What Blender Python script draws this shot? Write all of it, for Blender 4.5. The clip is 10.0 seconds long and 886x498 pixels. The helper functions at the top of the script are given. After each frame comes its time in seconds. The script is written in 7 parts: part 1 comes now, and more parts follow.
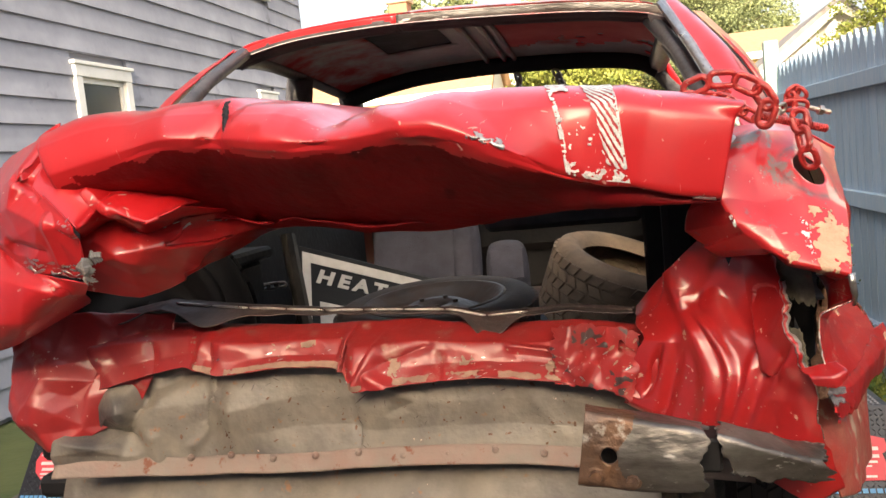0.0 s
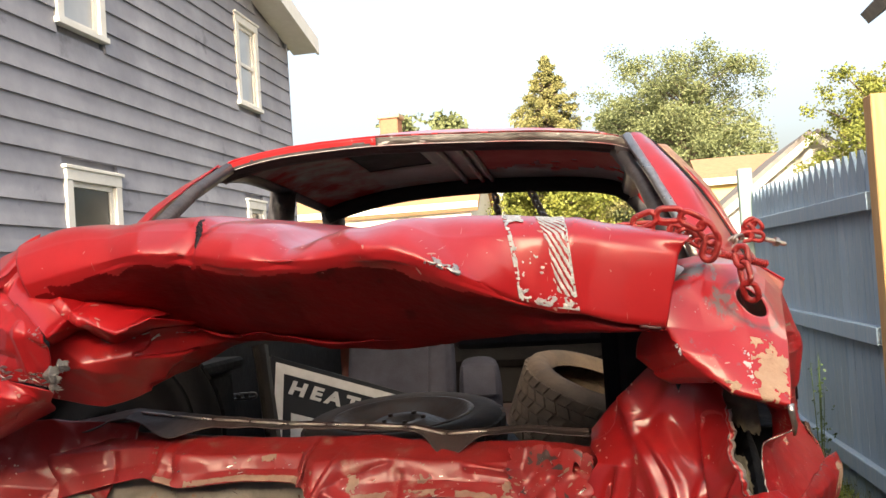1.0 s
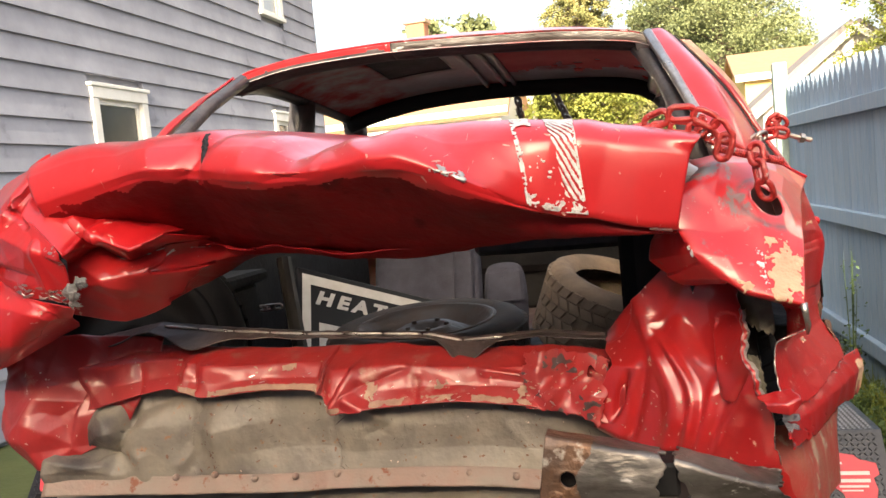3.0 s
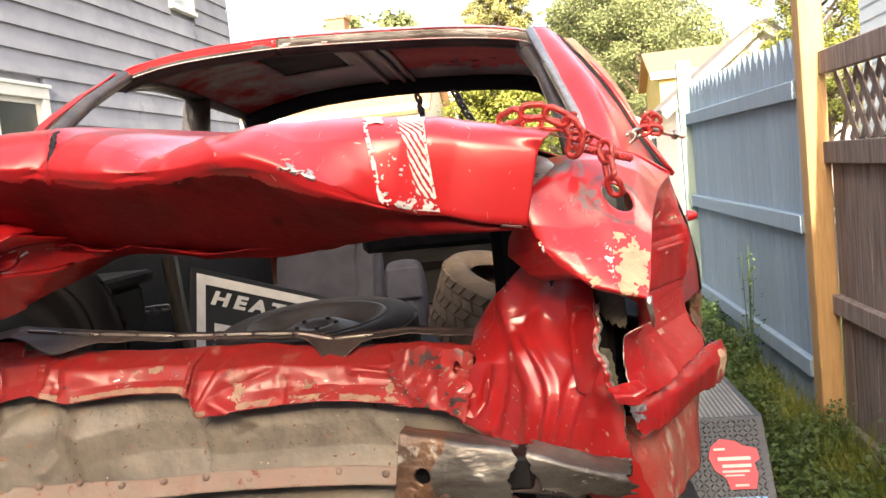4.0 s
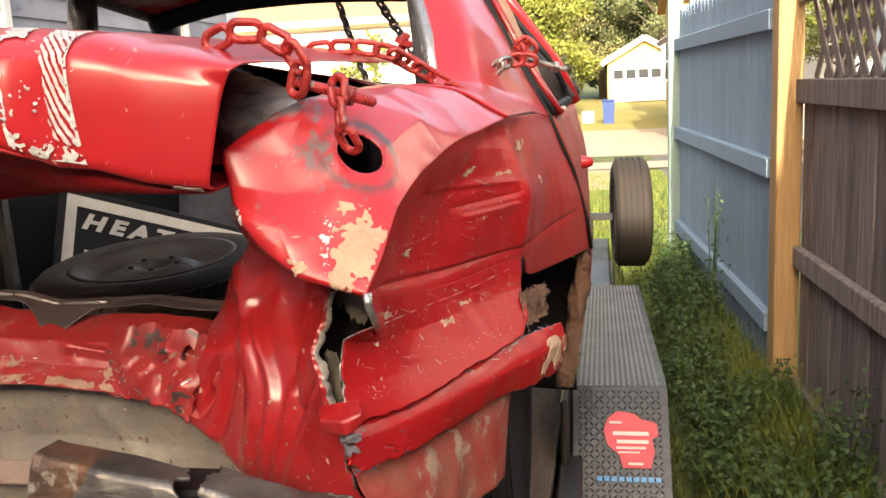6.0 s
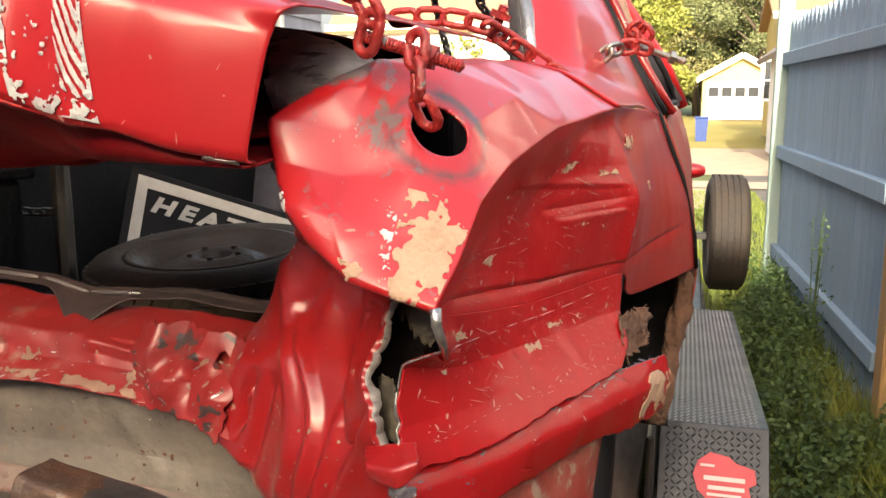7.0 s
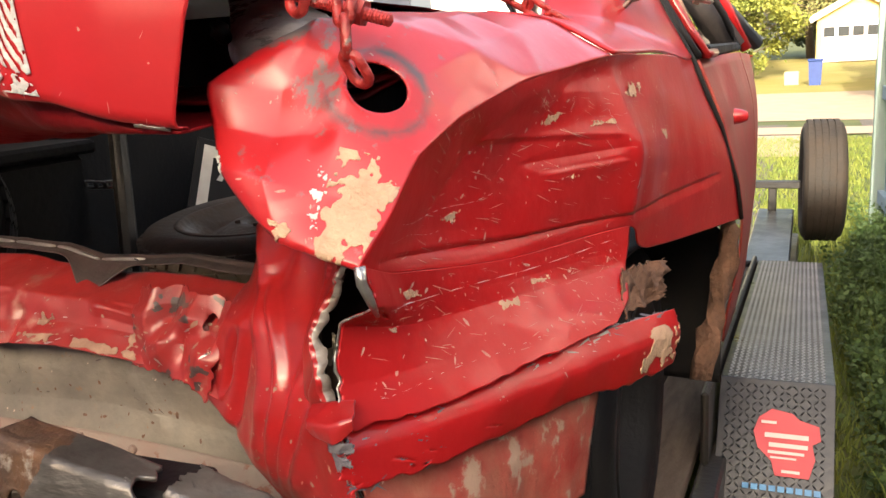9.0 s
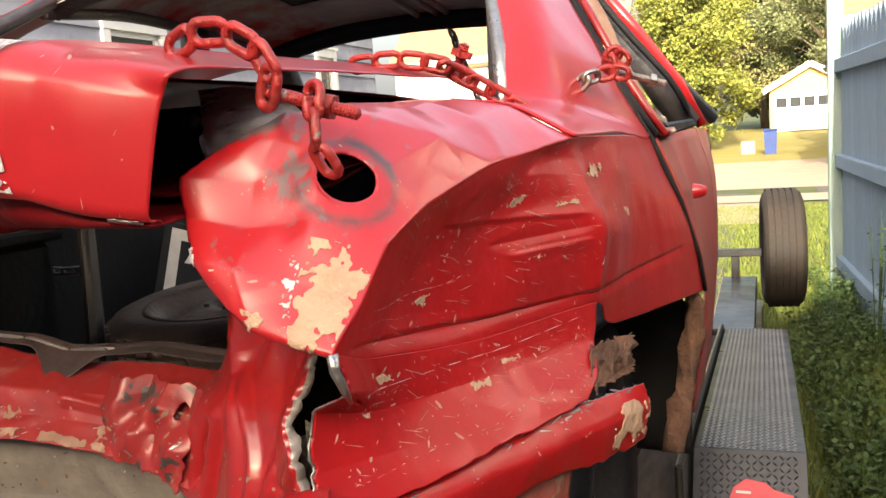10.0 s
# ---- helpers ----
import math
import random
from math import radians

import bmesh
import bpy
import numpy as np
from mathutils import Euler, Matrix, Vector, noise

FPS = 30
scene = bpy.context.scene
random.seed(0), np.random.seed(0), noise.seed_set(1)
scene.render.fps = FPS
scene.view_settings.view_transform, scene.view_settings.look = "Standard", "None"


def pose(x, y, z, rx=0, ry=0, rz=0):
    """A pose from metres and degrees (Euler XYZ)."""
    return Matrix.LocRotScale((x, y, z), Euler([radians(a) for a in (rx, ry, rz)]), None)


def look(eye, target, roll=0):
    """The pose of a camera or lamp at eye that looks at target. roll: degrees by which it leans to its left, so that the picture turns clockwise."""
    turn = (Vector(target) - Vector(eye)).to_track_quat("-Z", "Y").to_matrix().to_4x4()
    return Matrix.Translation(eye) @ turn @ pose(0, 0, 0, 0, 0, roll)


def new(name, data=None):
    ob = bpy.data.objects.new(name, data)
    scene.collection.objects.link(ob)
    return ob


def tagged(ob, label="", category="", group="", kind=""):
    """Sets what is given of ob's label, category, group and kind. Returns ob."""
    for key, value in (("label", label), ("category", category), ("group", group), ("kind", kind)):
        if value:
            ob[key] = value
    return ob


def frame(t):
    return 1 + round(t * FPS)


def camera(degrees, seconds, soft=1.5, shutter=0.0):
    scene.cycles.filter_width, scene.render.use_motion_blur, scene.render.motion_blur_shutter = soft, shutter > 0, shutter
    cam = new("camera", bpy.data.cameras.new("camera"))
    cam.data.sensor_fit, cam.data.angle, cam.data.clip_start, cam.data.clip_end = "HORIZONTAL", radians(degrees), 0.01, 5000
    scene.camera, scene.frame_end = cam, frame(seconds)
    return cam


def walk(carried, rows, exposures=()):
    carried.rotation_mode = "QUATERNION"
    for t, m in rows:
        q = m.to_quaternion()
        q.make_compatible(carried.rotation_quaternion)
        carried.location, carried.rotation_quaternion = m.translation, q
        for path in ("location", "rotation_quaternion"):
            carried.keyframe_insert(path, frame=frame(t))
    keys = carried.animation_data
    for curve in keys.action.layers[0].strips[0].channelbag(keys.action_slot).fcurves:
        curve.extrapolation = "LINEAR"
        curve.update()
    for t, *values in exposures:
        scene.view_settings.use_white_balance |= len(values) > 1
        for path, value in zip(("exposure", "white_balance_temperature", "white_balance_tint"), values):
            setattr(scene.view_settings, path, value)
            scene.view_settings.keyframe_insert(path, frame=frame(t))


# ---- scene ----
cam = camera(54.0, 10.0)
PATH = [
    (0, (0.008, -0.051, 1.394), (-0.452, 1.885, 1.197), -5.6),
    (0.5, (0.028, -0.093, 1.42), (-0.452, 1.848, 1.368), -4.8),
    (1, (0.051, -0.089, 1.406), (-0.357, 1.868, 1.461), -3.8),
    (1.5, (0.062, -0.08, 1.403), (-0.393, 1.868, 1.406), -4.0),
    (2, (0.07, -0.066, 1.408), (-0.451, 1.864, 1.362), -4.9),
    (2.2, (0.067, -0.065, 1.407), (-0.462, 1.863, 1.339), -5.2),
    (3.3, (0.097, -0.076, 1.403), (-0.344, 1.867, 1.239), -5.5),
    (3.5, (0.114, -0.079, 1.402), (-0.263, 1.879, 1.241), -5.3),
    (4, (0.166, -0.051, 1.397), (-0.164, 1.913, 1.221), -5.8),
    (4.5, (0.217, 0.056, 1.421), (0.11, 2.042, 1.204), -3.6),
    (5, (0.285, 0.145, 1.4), (0.226, 2.13, 1.162), -2.8),
    (5.5, (0.409, 0.22, 1.403), (0.103, 2.163, 1.037), -3.6),
    (5.7, (0.442, 0.239, 1.404), (0.086, 2.172, 1.035), -3.6),
    (6.8, (0.421, 0.43, 1.374), (0.05, 2.365, 1.029), -0.7),
    (7, (0.398, 0.453, 1.368), (-0.139, 2.348, 1.021), -0.1),
    (7.5, (0.425, 0.466, 1.377), (-0.388, 2.262, 1.043), 0.4),
    (8, (0.488, 0.479, 1.376), (-0.293, 2.288, 1.033), 0.4),
    (8.5, (0.513, 0.493, 1.359), (-0.221, 2.316, 0.989), -2.4),
    (9, (0.516, 0.499, 1.361), (-0.246, 2.298, 0.931), -3.2),
    (9.5, (0.533, 0.492, 1.367), (-0.13, 2.33, 0.944), -3.8),
    (10, (0.52, 0.488, 1.372), (-0.176, 2.344, 1.104), -4.2),
]
walk(cam, [(t, look(eye, target, roll)) for t, eye, target, roll in PATH], [(0, 1.8), (0.5, 2.13), (1, 1.45), (1.5, 1.32), (2, 1.48), (3.5, 2.02), (4, 2.13), (5, 1.83), (7, 1.72), (7.5, 1.64), (8.5, 1.8), (9, 1.84), (9.5, 1.84), (10, 1.74)])

# ---- light ----
SUN_TO = Vector((0.075, -1.0, 0.38)).normalized()
world = bpy.data.worlds.new("sky")
scene.world = world
world.use_nodes = True
wn, wl = world.node_tree.nodes, world.node_tree.links
sky = wn.new("ShaderNodeTexSky")
sky.sky_type = "NISHITA"
sky.sun_disc = False
sky.sun_elevation = math.asin(SUN_TO.z)
sky.sun_rotation = math.atan2(SUN_TO.x, SUN_TO.y)
sky.air_density, sky.dust_density, sky.ozone_density = 1.0, 10.0, 0.2
veil = wn.new("ShaderNodeMix")  # thin white high haze over the whole sky
veil.data_type, veil.blend_type = "RGBA", "ADD"
veil.inputs["Factor"].default_value = 1.0
veil.inputs["B"].default_value = (0.96, 0.96, 0.95, 1)
wl.new(sky.outputs[0], veil.inputs["A"])
wl.new(veil.outputs["Result"], wn["Background"].inputs[0])
wn["Background"].inputs[1].default_value = 0.15
sun = new("sun", bpy.data.lights.new("sun", "SUN"))
sun.data.energy, sun.data.angle, sun.data.color = 3.2, radians(0.6), (1.0, 0.9, 0.72)
sun.matrix_world = look(SUN_TO * 50, (0, 0, 0))

# ---- materials ----


def material(name, colour, rough=0.6, metal=0.0, other=None, scale=8.0, amount=0.5, bump=0.15, bump_scale=60.0,
             coat=0.0, second=None, second_scale=25.0, second_at=0.62, second_soft=0.06, second_rough=None, stretch=(1, 1, 1), island=0.0, spec=0.5, specks=0.0):
    """A procedural surface: base and other colour mixed by noise, a second layer of stains or chips, and fine relief."""
    m = bpy.data.materials.new(name)
    m.use_nodes = True
    n, l = m.node_tree.nodes, m.node_tree.links
    b = n["Principled BSDF"]
    co = n.new("ShaderNodeNewGeometry")
    mp = n.new("ShaderNodeMapping")
    mp.inputs["Scale"].default_value = stretch
    l.new(co.outputs["Position"], mp.inputs[0])
    no = n.new("ShaderNodeTexNoise")
    no.inputs["Scale"].default_value, no.inputs["Detail"].default_value, no.inputs["Roughness"].default_value = scale, 6, 0.62
    l.new(mp.outputs[0], no.inputs["Vector"])
    ramp = n.new("ShaderNodeMapRange")
    ramp.inputs["From Min"].default_value, ramp.inputs["From Max"].default_value = 0.32, 0.68
    ramp.inputs["To Max"].default_value = amount
    l.new(no.outputs[0], ramp.inputs[0])
    mix = n.new("ShaderNodeMix")
    mix.data_type = "RGBA"
    mix.inputs["A"].default_value = (*colour, 1)
    mix.inputs["B"].default_value = (*(other or [c * 0.6 for c in colour]), 1)
    l.new(ramp.outputs[0], mix.inputs["Factor"])
    out = mix.outputs["Result"]
    b.inputs["Roughness"].default_value = rough
    b.inputs["Specular IOR Level"].default_value = spec
    if island:
        rnd = n.new("ShaderNodeObjectInfo")
        hsv = n.new("ShaderNodeHueSaturation")
        mr = n.new("ShaderNodeMapRange")
        mr.inputs["To Min"].default_value, mr.inputs["To Max"].default_value = 1 - island, 1 + island
        l.new(rnd.outputs["Random"], mr.inputs[0])
        l.new(mr.outputs[0], hsv.inputs["Value"])
        l.new(out, hsv.inputs["Color"])
        out = hsv.outputs[0]
    if second:
        n2 = n.new("ShaderNodeTexNoise")
        n2.inputs["Scale"].default_value, n2.inputs["Detail"].default_value, n2.inputs["Roughness"].default_value = second_scale, 8, 0.6
        l.new(mp.outputs[0], n2.inputs["Vector"])
        r2 = n.new("ShaderNodeMapRange")
        r2.inputs["From Min"].default_value, r2.inputs["From Max"].default_value = second_at, second_at + second_soft
        l.new(n2.outputs[0], r2.inputs[0])
        m2 = n.new("ShaderNodeMix")
        m2.data_type = "RGBA"
        m2.inputs["B"].default_value = (*second, 1)
        l.new(out, m2.inputs["A"])
        l.new(r2.outputs[0], m2.inputs["Factor"])
        out = m2.outputs["Result"]
        rr = n.new("ShaderNodeMapRange")
        rr.inputs["To Min"].default_value, rr.inputs["To Max"].default_value = rough, second_rough if second_rough is not None else min(1, rough + 0.3)
        l.new(r2.outputs[0], rr.inputs[0])
        l.new(rr.outputs[0], b.inputs["Roughness"])
    if specks:
        n3 = n.new("ShaderNodeTexNoise")
        n3.inputs["Scale"].default_value, n3.inputs["Detail"].default_value, n3.inputs["Roughness"].default_value = 95, 3, 0.55
        n4 = n.new("ShaderNodeTexNoise")
        n4.inputs["Scale"].default_value = 9
        l.new(mp.outputs[0], n3.inputs["Vector"])
        l.new(mp.outputs[0], n4.inputs["Vector"])
        ad = n.new("ShaderNodeMath")
        ad.operation = "MULTIPLY_ADD"
        ad.inputs[1].default_value = 0.35
        l.new(n4.outputs[0], ad.inputs[0])
        l.new(n3.outputs[0], ad.inputs[2])
        r3 = n.new("ShaderNodeMapRange")
        r3.inputs["From Min"].default_value, r3.inputs["From Max"].default_value = specks, specks + 0.03
        l.new(ad.outputs[0], r3.inputs[0])
        m3 = n.new("ShaderNodeMix")
        m3.data_type = "RGBA"
        m3.inputs["B"].default_value = (0.55, 0.4, 0.33, 1)
        l.new(out, m3.inputs["A"])
        l.new(r3.outputs[0], m3.inputs["Factor"])
        out = m3.outputs["Result"]
    l.new(out, b.inputs["Base Color"])
    if not second:
        wear = n.new("ShaderNodeMapRange")
        wear.inputs["From Min"].default_value, wear.inputs["From Max"].default_value = 0.3, 0.7
        wear.inputs["To Min"].default_value, wear.inputs["To Max"].default_value = max(0.02, rough - 0.1), min(1, rough + 0.1)
        l.new(no.outputs[0], wear.inputs[0])
        l.new(wear.outputs[0], b.inputs["Roughness"])
    b.inputs["Metallic"].default_value = metal
    b.inputs["Coat Weight"].default_value = coat
    b.inputs["Coat Roughness"].default_value = 0.13
    if bump:
        nb = n.new("ShaderNodeTexNoise")
        nb.inputs["Scale"].default_value, nb.inputs["Detail"].default_value = bump_scale, 5
        l.new(mp.outputs[0], nb.inputs["Vector"])
        bp = n.new("ShaderNodeBump")
        bp.inputs["Strength"].default_value, bp.inputs["Distance"].default_value = bump, 0.01
        l.new(nb.outputs[0], bp.inputs["Height"])
        l.new(bp.outputs[0], b.inputs["Normal"])
    return m


RED = material("red_paint", (0.5, 0.012, 0.016), 0.36, other=(0.36, 0.008, 0.012), scale=5, amount=0.8, bump=0.04, bump_scale=35, coat=0.55,
               second=(0.42, 0.24, 0.15), second_scale=32, second_at=0.74, second_soft=0.03, specks=0.97)
RED_WORN = material("worn_red_paint", (0.38, 0.012, 0.015), 0.28, other=(0.23, 0.017, 0.017), scale=9, amount=0.8, bump=0.05, bump_scale=45, coat=0.5,
                    second=(0.48, 0.30, 0.22), second_scale=38, second_at=0.675, second_soft=0.03, specks=0.90)
# darker red for the lid's underside: its shade is put into the colour
RED_SHADE = material("shaded_red_underside", (0.24, 0.006, 0.009), 0.5, other=(0.13, 0.005, 0.007), scale=7, amount=0.9, bump=0.2, spec=0.15,
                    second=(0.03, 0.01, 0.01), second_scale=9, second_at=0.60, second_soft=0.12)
RUSTY_RED = material("rusty_red", (0.34, 0.03, 0.026), 0.55, other=(0.3, 0.13, 0.09), scale=12, amount=0.9, bump=0.35,
                     second=(0.36, 0.24, 0.18), second_scale=30, second_at=0.58)
FILLER = material("body_filler", (0.56, 0.38, 0.25), 0.75, other=(0.44, 0.28, 0.19), scale=30, amount=0.8, bump=0.5, bump_scale=120)
WHITE_PEEL = material("peeling_white", (0.66, 0.65, 0.64), 0.45, other=(0.36, 0.34, 0.33), scale=40, amount=0.7, bump=0.4, bump_scale=150)
BARE = material("bare_scuffed_metal", (0.55, 0.54, 0.52), 0.32, metal=0.85, other=(0.3, 0.27, 0.25), scale=30, amount=0.8, bump=0.3, bump_scale=90)
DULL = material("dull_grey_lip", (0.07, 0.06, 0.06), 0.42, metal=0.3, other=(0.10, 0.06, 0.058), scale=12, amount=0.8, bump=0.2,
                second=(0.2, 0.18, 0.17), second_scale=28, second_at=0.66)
VALANCE = material("undercoat_grey", (0.24, 0.21, 0.17), 0.5, other=(0.115, 0.10, 0.09), scale=9, amount=1.0, bump=0.3, bump_scale=55,
                   second=(0.25, 0.13, 0.07), second_scale=48, second_at=0.63, second_soft=0.08, specks=0.93)
FLANGE = material("rusted_pink_flange", (0.25, 0.16, 0.13), 0.65, other=(0.22, 0.19, 0.16), scale=16, amount=0.9, bump=0.3,
                  second=(0.2, 0.08, 0.05), second_scale=35, second_at=0.6)
RUST = material("rusted_steel", (0.08, 0.058, 0.05), 0.42, metal=0.35, other=(0.2, 0.1, 0.05), scale=18, amount=0.9, bump=0.6, bump_scale=50,
                second=(0.4, 0.37, 0.33), second_scale=16, second_at=0.56, second_soft=0.06)
# pale floor surface added as a reflector for the roof underside
BOUNCE_FLOOR = material("light_bouncing_floor", (0.22, 0.17, 0.15), 0.6, other=(0.1, 0.05, 0.045), scale=5, amount=0.9, bump=0.3,
                    second=(0.34, 0.03, 0.03), second_scale=3, second_at=0.5, second_soft=0.15)
TAN_PAINT = material("dusty_tan_jamb", (0.46, 0.30, 0.19), 0.6, other=(0.3, 0.15, 0.1), scale=20, amount=0.9, bump=0.3)
# near-black trim, also used to fill hollows as their shade
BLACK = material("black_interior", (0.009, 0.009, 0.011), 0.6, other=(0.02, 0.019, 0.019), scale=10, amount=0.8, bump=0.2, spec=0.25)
# overspray red, brightened to hold the red light bounced up from the deck
OVERSPRAY_GLOW = material("overspray_with_bounced_red", (0.80, 0.09, 0.08), 0.6, other=(0.62, 0.05, 0.05), scale=5, amount=0.8, bump=0.1)
HEADLINER = material("bare_sooty_roof_sheet", (0.55, 0.50, 0.49), 0.42, other=(0.3, 0.27, 0.27), scale=6, amount=0.9, bump=0.25,
                     second=(0.46, 0.03, 0.03), second_scale=3.2, second_at=0.5, second_soft=0.14)
PILLAR = material("dark_grey_pillar", (0.04, 0.038, 0.042), 0.4, other=(0.14, 0.125, 0.125), scale=14, amount=0.7, bump=0.25)
SEAT = material("grey_velour", (0.055, 0.058, 0.085), 0.95, other=(0.035, 0.036, 0.055), scale=18, amount=0.8, bump=0.4, bump_scale=300)
DUSTY_RUBBER = material("grey_dusty_rubber", (0.10, 0.086, 0.072), 0.75, other=(0.19, 0.145, 0.11), scale=11, amount=0.7, bump=0.3)
RUBBER = material("dusty_rubber", (0.020, 0.0165, 0.014), 0.8, other=(0.07, 0.046, 0.03), scale=11, amount=0.4, bump=0.3)
TAN_RUBBER = material("muddy_tyre", (0.31, 0.235, 0.165), 0.9, other=(0.16, 0.125, 0.1), scale=9, amount=0.9, bump=0.3)
STEEL_RIM = material("dark_steel_rim", (0.17, 0.145, 0.12), 0.5, metal=0.3, other=(0.19, 0.12, 0.075), scale=12, amount=0.7, bump=0.3)
SIGN_BLACK = material("black_board", (0.010, 0.010, 0.012), 0.45, other=(0.018, 0.018, 0.02), scale=6, amount=0.6, bump=0.05, spec=0.25)
SIGN_WHITE = material("white_lettering", (0.6, 0.59, 0.57), 0.5, other=(0.45, 0.43, 0.4), scale=30, amount=0.5, bump=0.05)
CHAIN_RED = material("red_painted_chain", (0.42, 0.022, 0.022), 0.42, other=(0.24, 0.03, 0.025), scale=40, amount=0.8, bump=0.4, bump_scale=140, coat=0.2,
                     second=(0.4, 0.36, 0.33), second_scale=60, second_at=0.66)
CHAIN_STEEL = material("steel_chain", (0.45, 0.43, 0.4), 0.4, metal=0.9, other=(0.25, 0.2, 0.17), scale=40, amount=0.7, bump=0.2)
MUD = material("caked_mud", (0.17, 0.085, 0.05), 0.95, other=(0.09, 0.05, 0.035), scale=30, amount=0.9, bump=0.8, bump_scale=90)
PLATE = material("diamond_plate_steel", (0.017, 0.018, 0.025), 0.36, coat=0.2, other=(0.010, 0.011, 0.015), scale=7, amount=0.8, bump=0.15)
# pale tread for the fender top: the sky's grazing sheen put into the colour
SHEEN_TREAD = material("sky_sheen_tread", (0.46, 0.47, 0.50), 0.4, metal=0.4, other=(0.32, 0.33, 0.36), scale=9, amount=0.8, bump=0.1)
FRAME_BLACK = material("black_trailer_frame", (0.014, 0.014, 0.015), 0.4, other=(0.05, 0.042, 0.035), scale=10, amount=0.7, bump=0.2)
STICKER = material("pink_red_sticker", (0.62, 0.055, 0.075), 0.45, other=(0.5, 0.05, 0.07), scale=30, amount=0.6, bump=0.0)
STICKER_WHITE = material("sticker_white", (0.75, 0.6, 0.6), 0.5, amount=0.2, bump=0.0)
STICKER_BLUE = material("sticker_blue", (0.12, 0.32, 0.6), 0.5, amount=0.2, bump=0.0)
DECK_WOOD = material("deck_boards", (0.17, 0.12, 0.09), 0.8, other=(0.09, 0.065, 0.05), scale=6, amount=0.9, stretch=(8, 1, 8), bump=0.4, island=0.2)
SIDING = material("grey_siding_paint", (0.33, 0.335, 0.385), 0.75, other=(0.22, 0.225, 0.265), scale=2.2, amount=0.9, second=(0.15, 0.15, 0.175), second_scale=2.6, second_at=0.62, second_soft=0.12, second_rough=0.8, bump=0.2, bump_scale=30, island=0.06)
TRIM = material("white_trim_paint", (0.78, 0.77, 0.73), 0.6, other=(0.62, 0.6, 0.55), scale=7, amount=0.5, bump=0.1)
# paler panes for the upper windows
PALE_GLASS = material("pale_window_glass", (0.5, 0.51, 0.52), 0.12, other=(0.36, 0.38, 0.4), scale=2, amount=0.8, bump=0.02)
GLASS = material("dark_window_glass", (0.05, 0.055, 0.06), 0.08, other=(0.03, 0.03, 0.035), scale=2, amount=0.6, bump=0.02)
BLUE_WOOD = material("weathered_blue_paint", (0.24, 0.35, 0.47), 0.85, other=(0.33, 0.41, 0.49), scale=5, amount=0.9, stretch=(7, 7, 0.8), bump=0.4, bump_scale=25, island=0.08,
                     second=(0.42, 0.46, 0.48), second_scale=9, second_at=0.66)
PALE_GREEN = material("pale_green_post_paint", (0.29, 0.40, 0.36), 0.8, other=(0.3, 0.36, 0.34), scale=9, amount=0.8, stretch=(6, 6, 1), bump=0.4)
NEW_PINE = material("new_pine", (0.5, 0.32, 0.14), 0.75, other=(0.38, 0.22, 0.09), scale=7, amount=0.8, stretch=(9, 9, 0.7), bump=0.35, bump_scale=20)
OLD_CEDAR = material("weathered_cedar", (0.29, 0.24, 0.22), 0.88, other=(0.12, 0.095, 0.088), scale=5, amount=1.0, stretch=(10, 10, 0.7), bump=0.5, bump_scale=18, island=0.22,
                     second=(0.07, 0.05, 0.042), second_scale=3.4, second_at=0.66, second_soft=0.06)
GRASS = material("grass_blades", (0.10, 0.16, 0.02), 0.7, other=(0.21, 0.21, 0.035), scale=3, amount=0.9, bump=0.0)
WEED = material("weed_leaves", (0.04, 0.082, 0.018), 0.65, other=(0.07, 0.11, 0.027), scale=9, amount=0.9, bump=0.0)
YELLOW_LEAF = material("yellow_green_leaves", (0.22, 0.22, 0.035), 0.7, other=(0.12, 0.16, 0.028), scale=1.3, amount=0.9, bump=0.0)
GREEN_LEAF = material("green_leaves", (0.17, 0.19, 0.085), 0.7, other=(0.1, 0.13, 0.05), scale=0.8, amount=0.9, bump=0.0)
DARK_LEAF = material("conifer_needles", (0.24, 0.22, 0.08), 0.75, other=(0.15, 0.16, 0.055), scale=0.8, amount=0.9, bump=0.0)
BARK = material("bark", (0.12, 0.09, 0.065), 0.9, bump=0.6, bump_scale=20)
# lawn colour raised to hold the brightness of low sun
LAWN = material("sun_brightened_lawn", (0.24, 0.22, 0.045), 0.95, other=(0.34, 0.27, 0.09), scale=0.8, amount=0.9, bump=0.4, bump_scale=25)
SOIL = material("lawn_ground", (0.05, 0.075, 0.02), 0.95, other=(0.11, 0.12, 0.035), scale=1.2, amount=0.9, bump=0.5, bump_scale=30,
                second=(0.17, 0.12, 0.07), second_scale=2.2, second_at=0.6, second_soft=0.2)
ASPHALT = material("asphalt", (0.12, 0.105, 0.092), 0.9, other=(0.085, 0.076, 0.068), scale=2, amount=0.8, bump=0.4, bump_scale=80)
CONCRETE = material("pale_concrete", (0.42, 0.32, 0.23), 0.9, other=(0.34, 0.27, 0.2), scale=2, amount=0.8, bump=0.3)
BIN_BLUE = material("blue_plastic", (0.012, 0.04, 0.19), 0.5, other=(0.01, 0.03, 0.13), scale=3, amount=0.5, bump=0.1)
YELLOW_WALL = material("pale_yellow_siding", (0.6, 0.48, 0.2), 0.8, other=(0.5, 0.4, 0.17), scale=2, amount=0.6, bump=0.2)
WHITE_WALL = material("white_siding", (0.72, 0.71, 0.68), 0.75, other=(0.62, 0.61, 0.6), scale=2, amount=0.6, bump=0.1, island=0.04)
BLUE_WALL = material("pale_blue_siding", (0.68, 0.72, 0.76), 0.75, other=(0.6, 0.65, 0.7), scale=2, amount=0.6, bump=0.1, island=0.04)
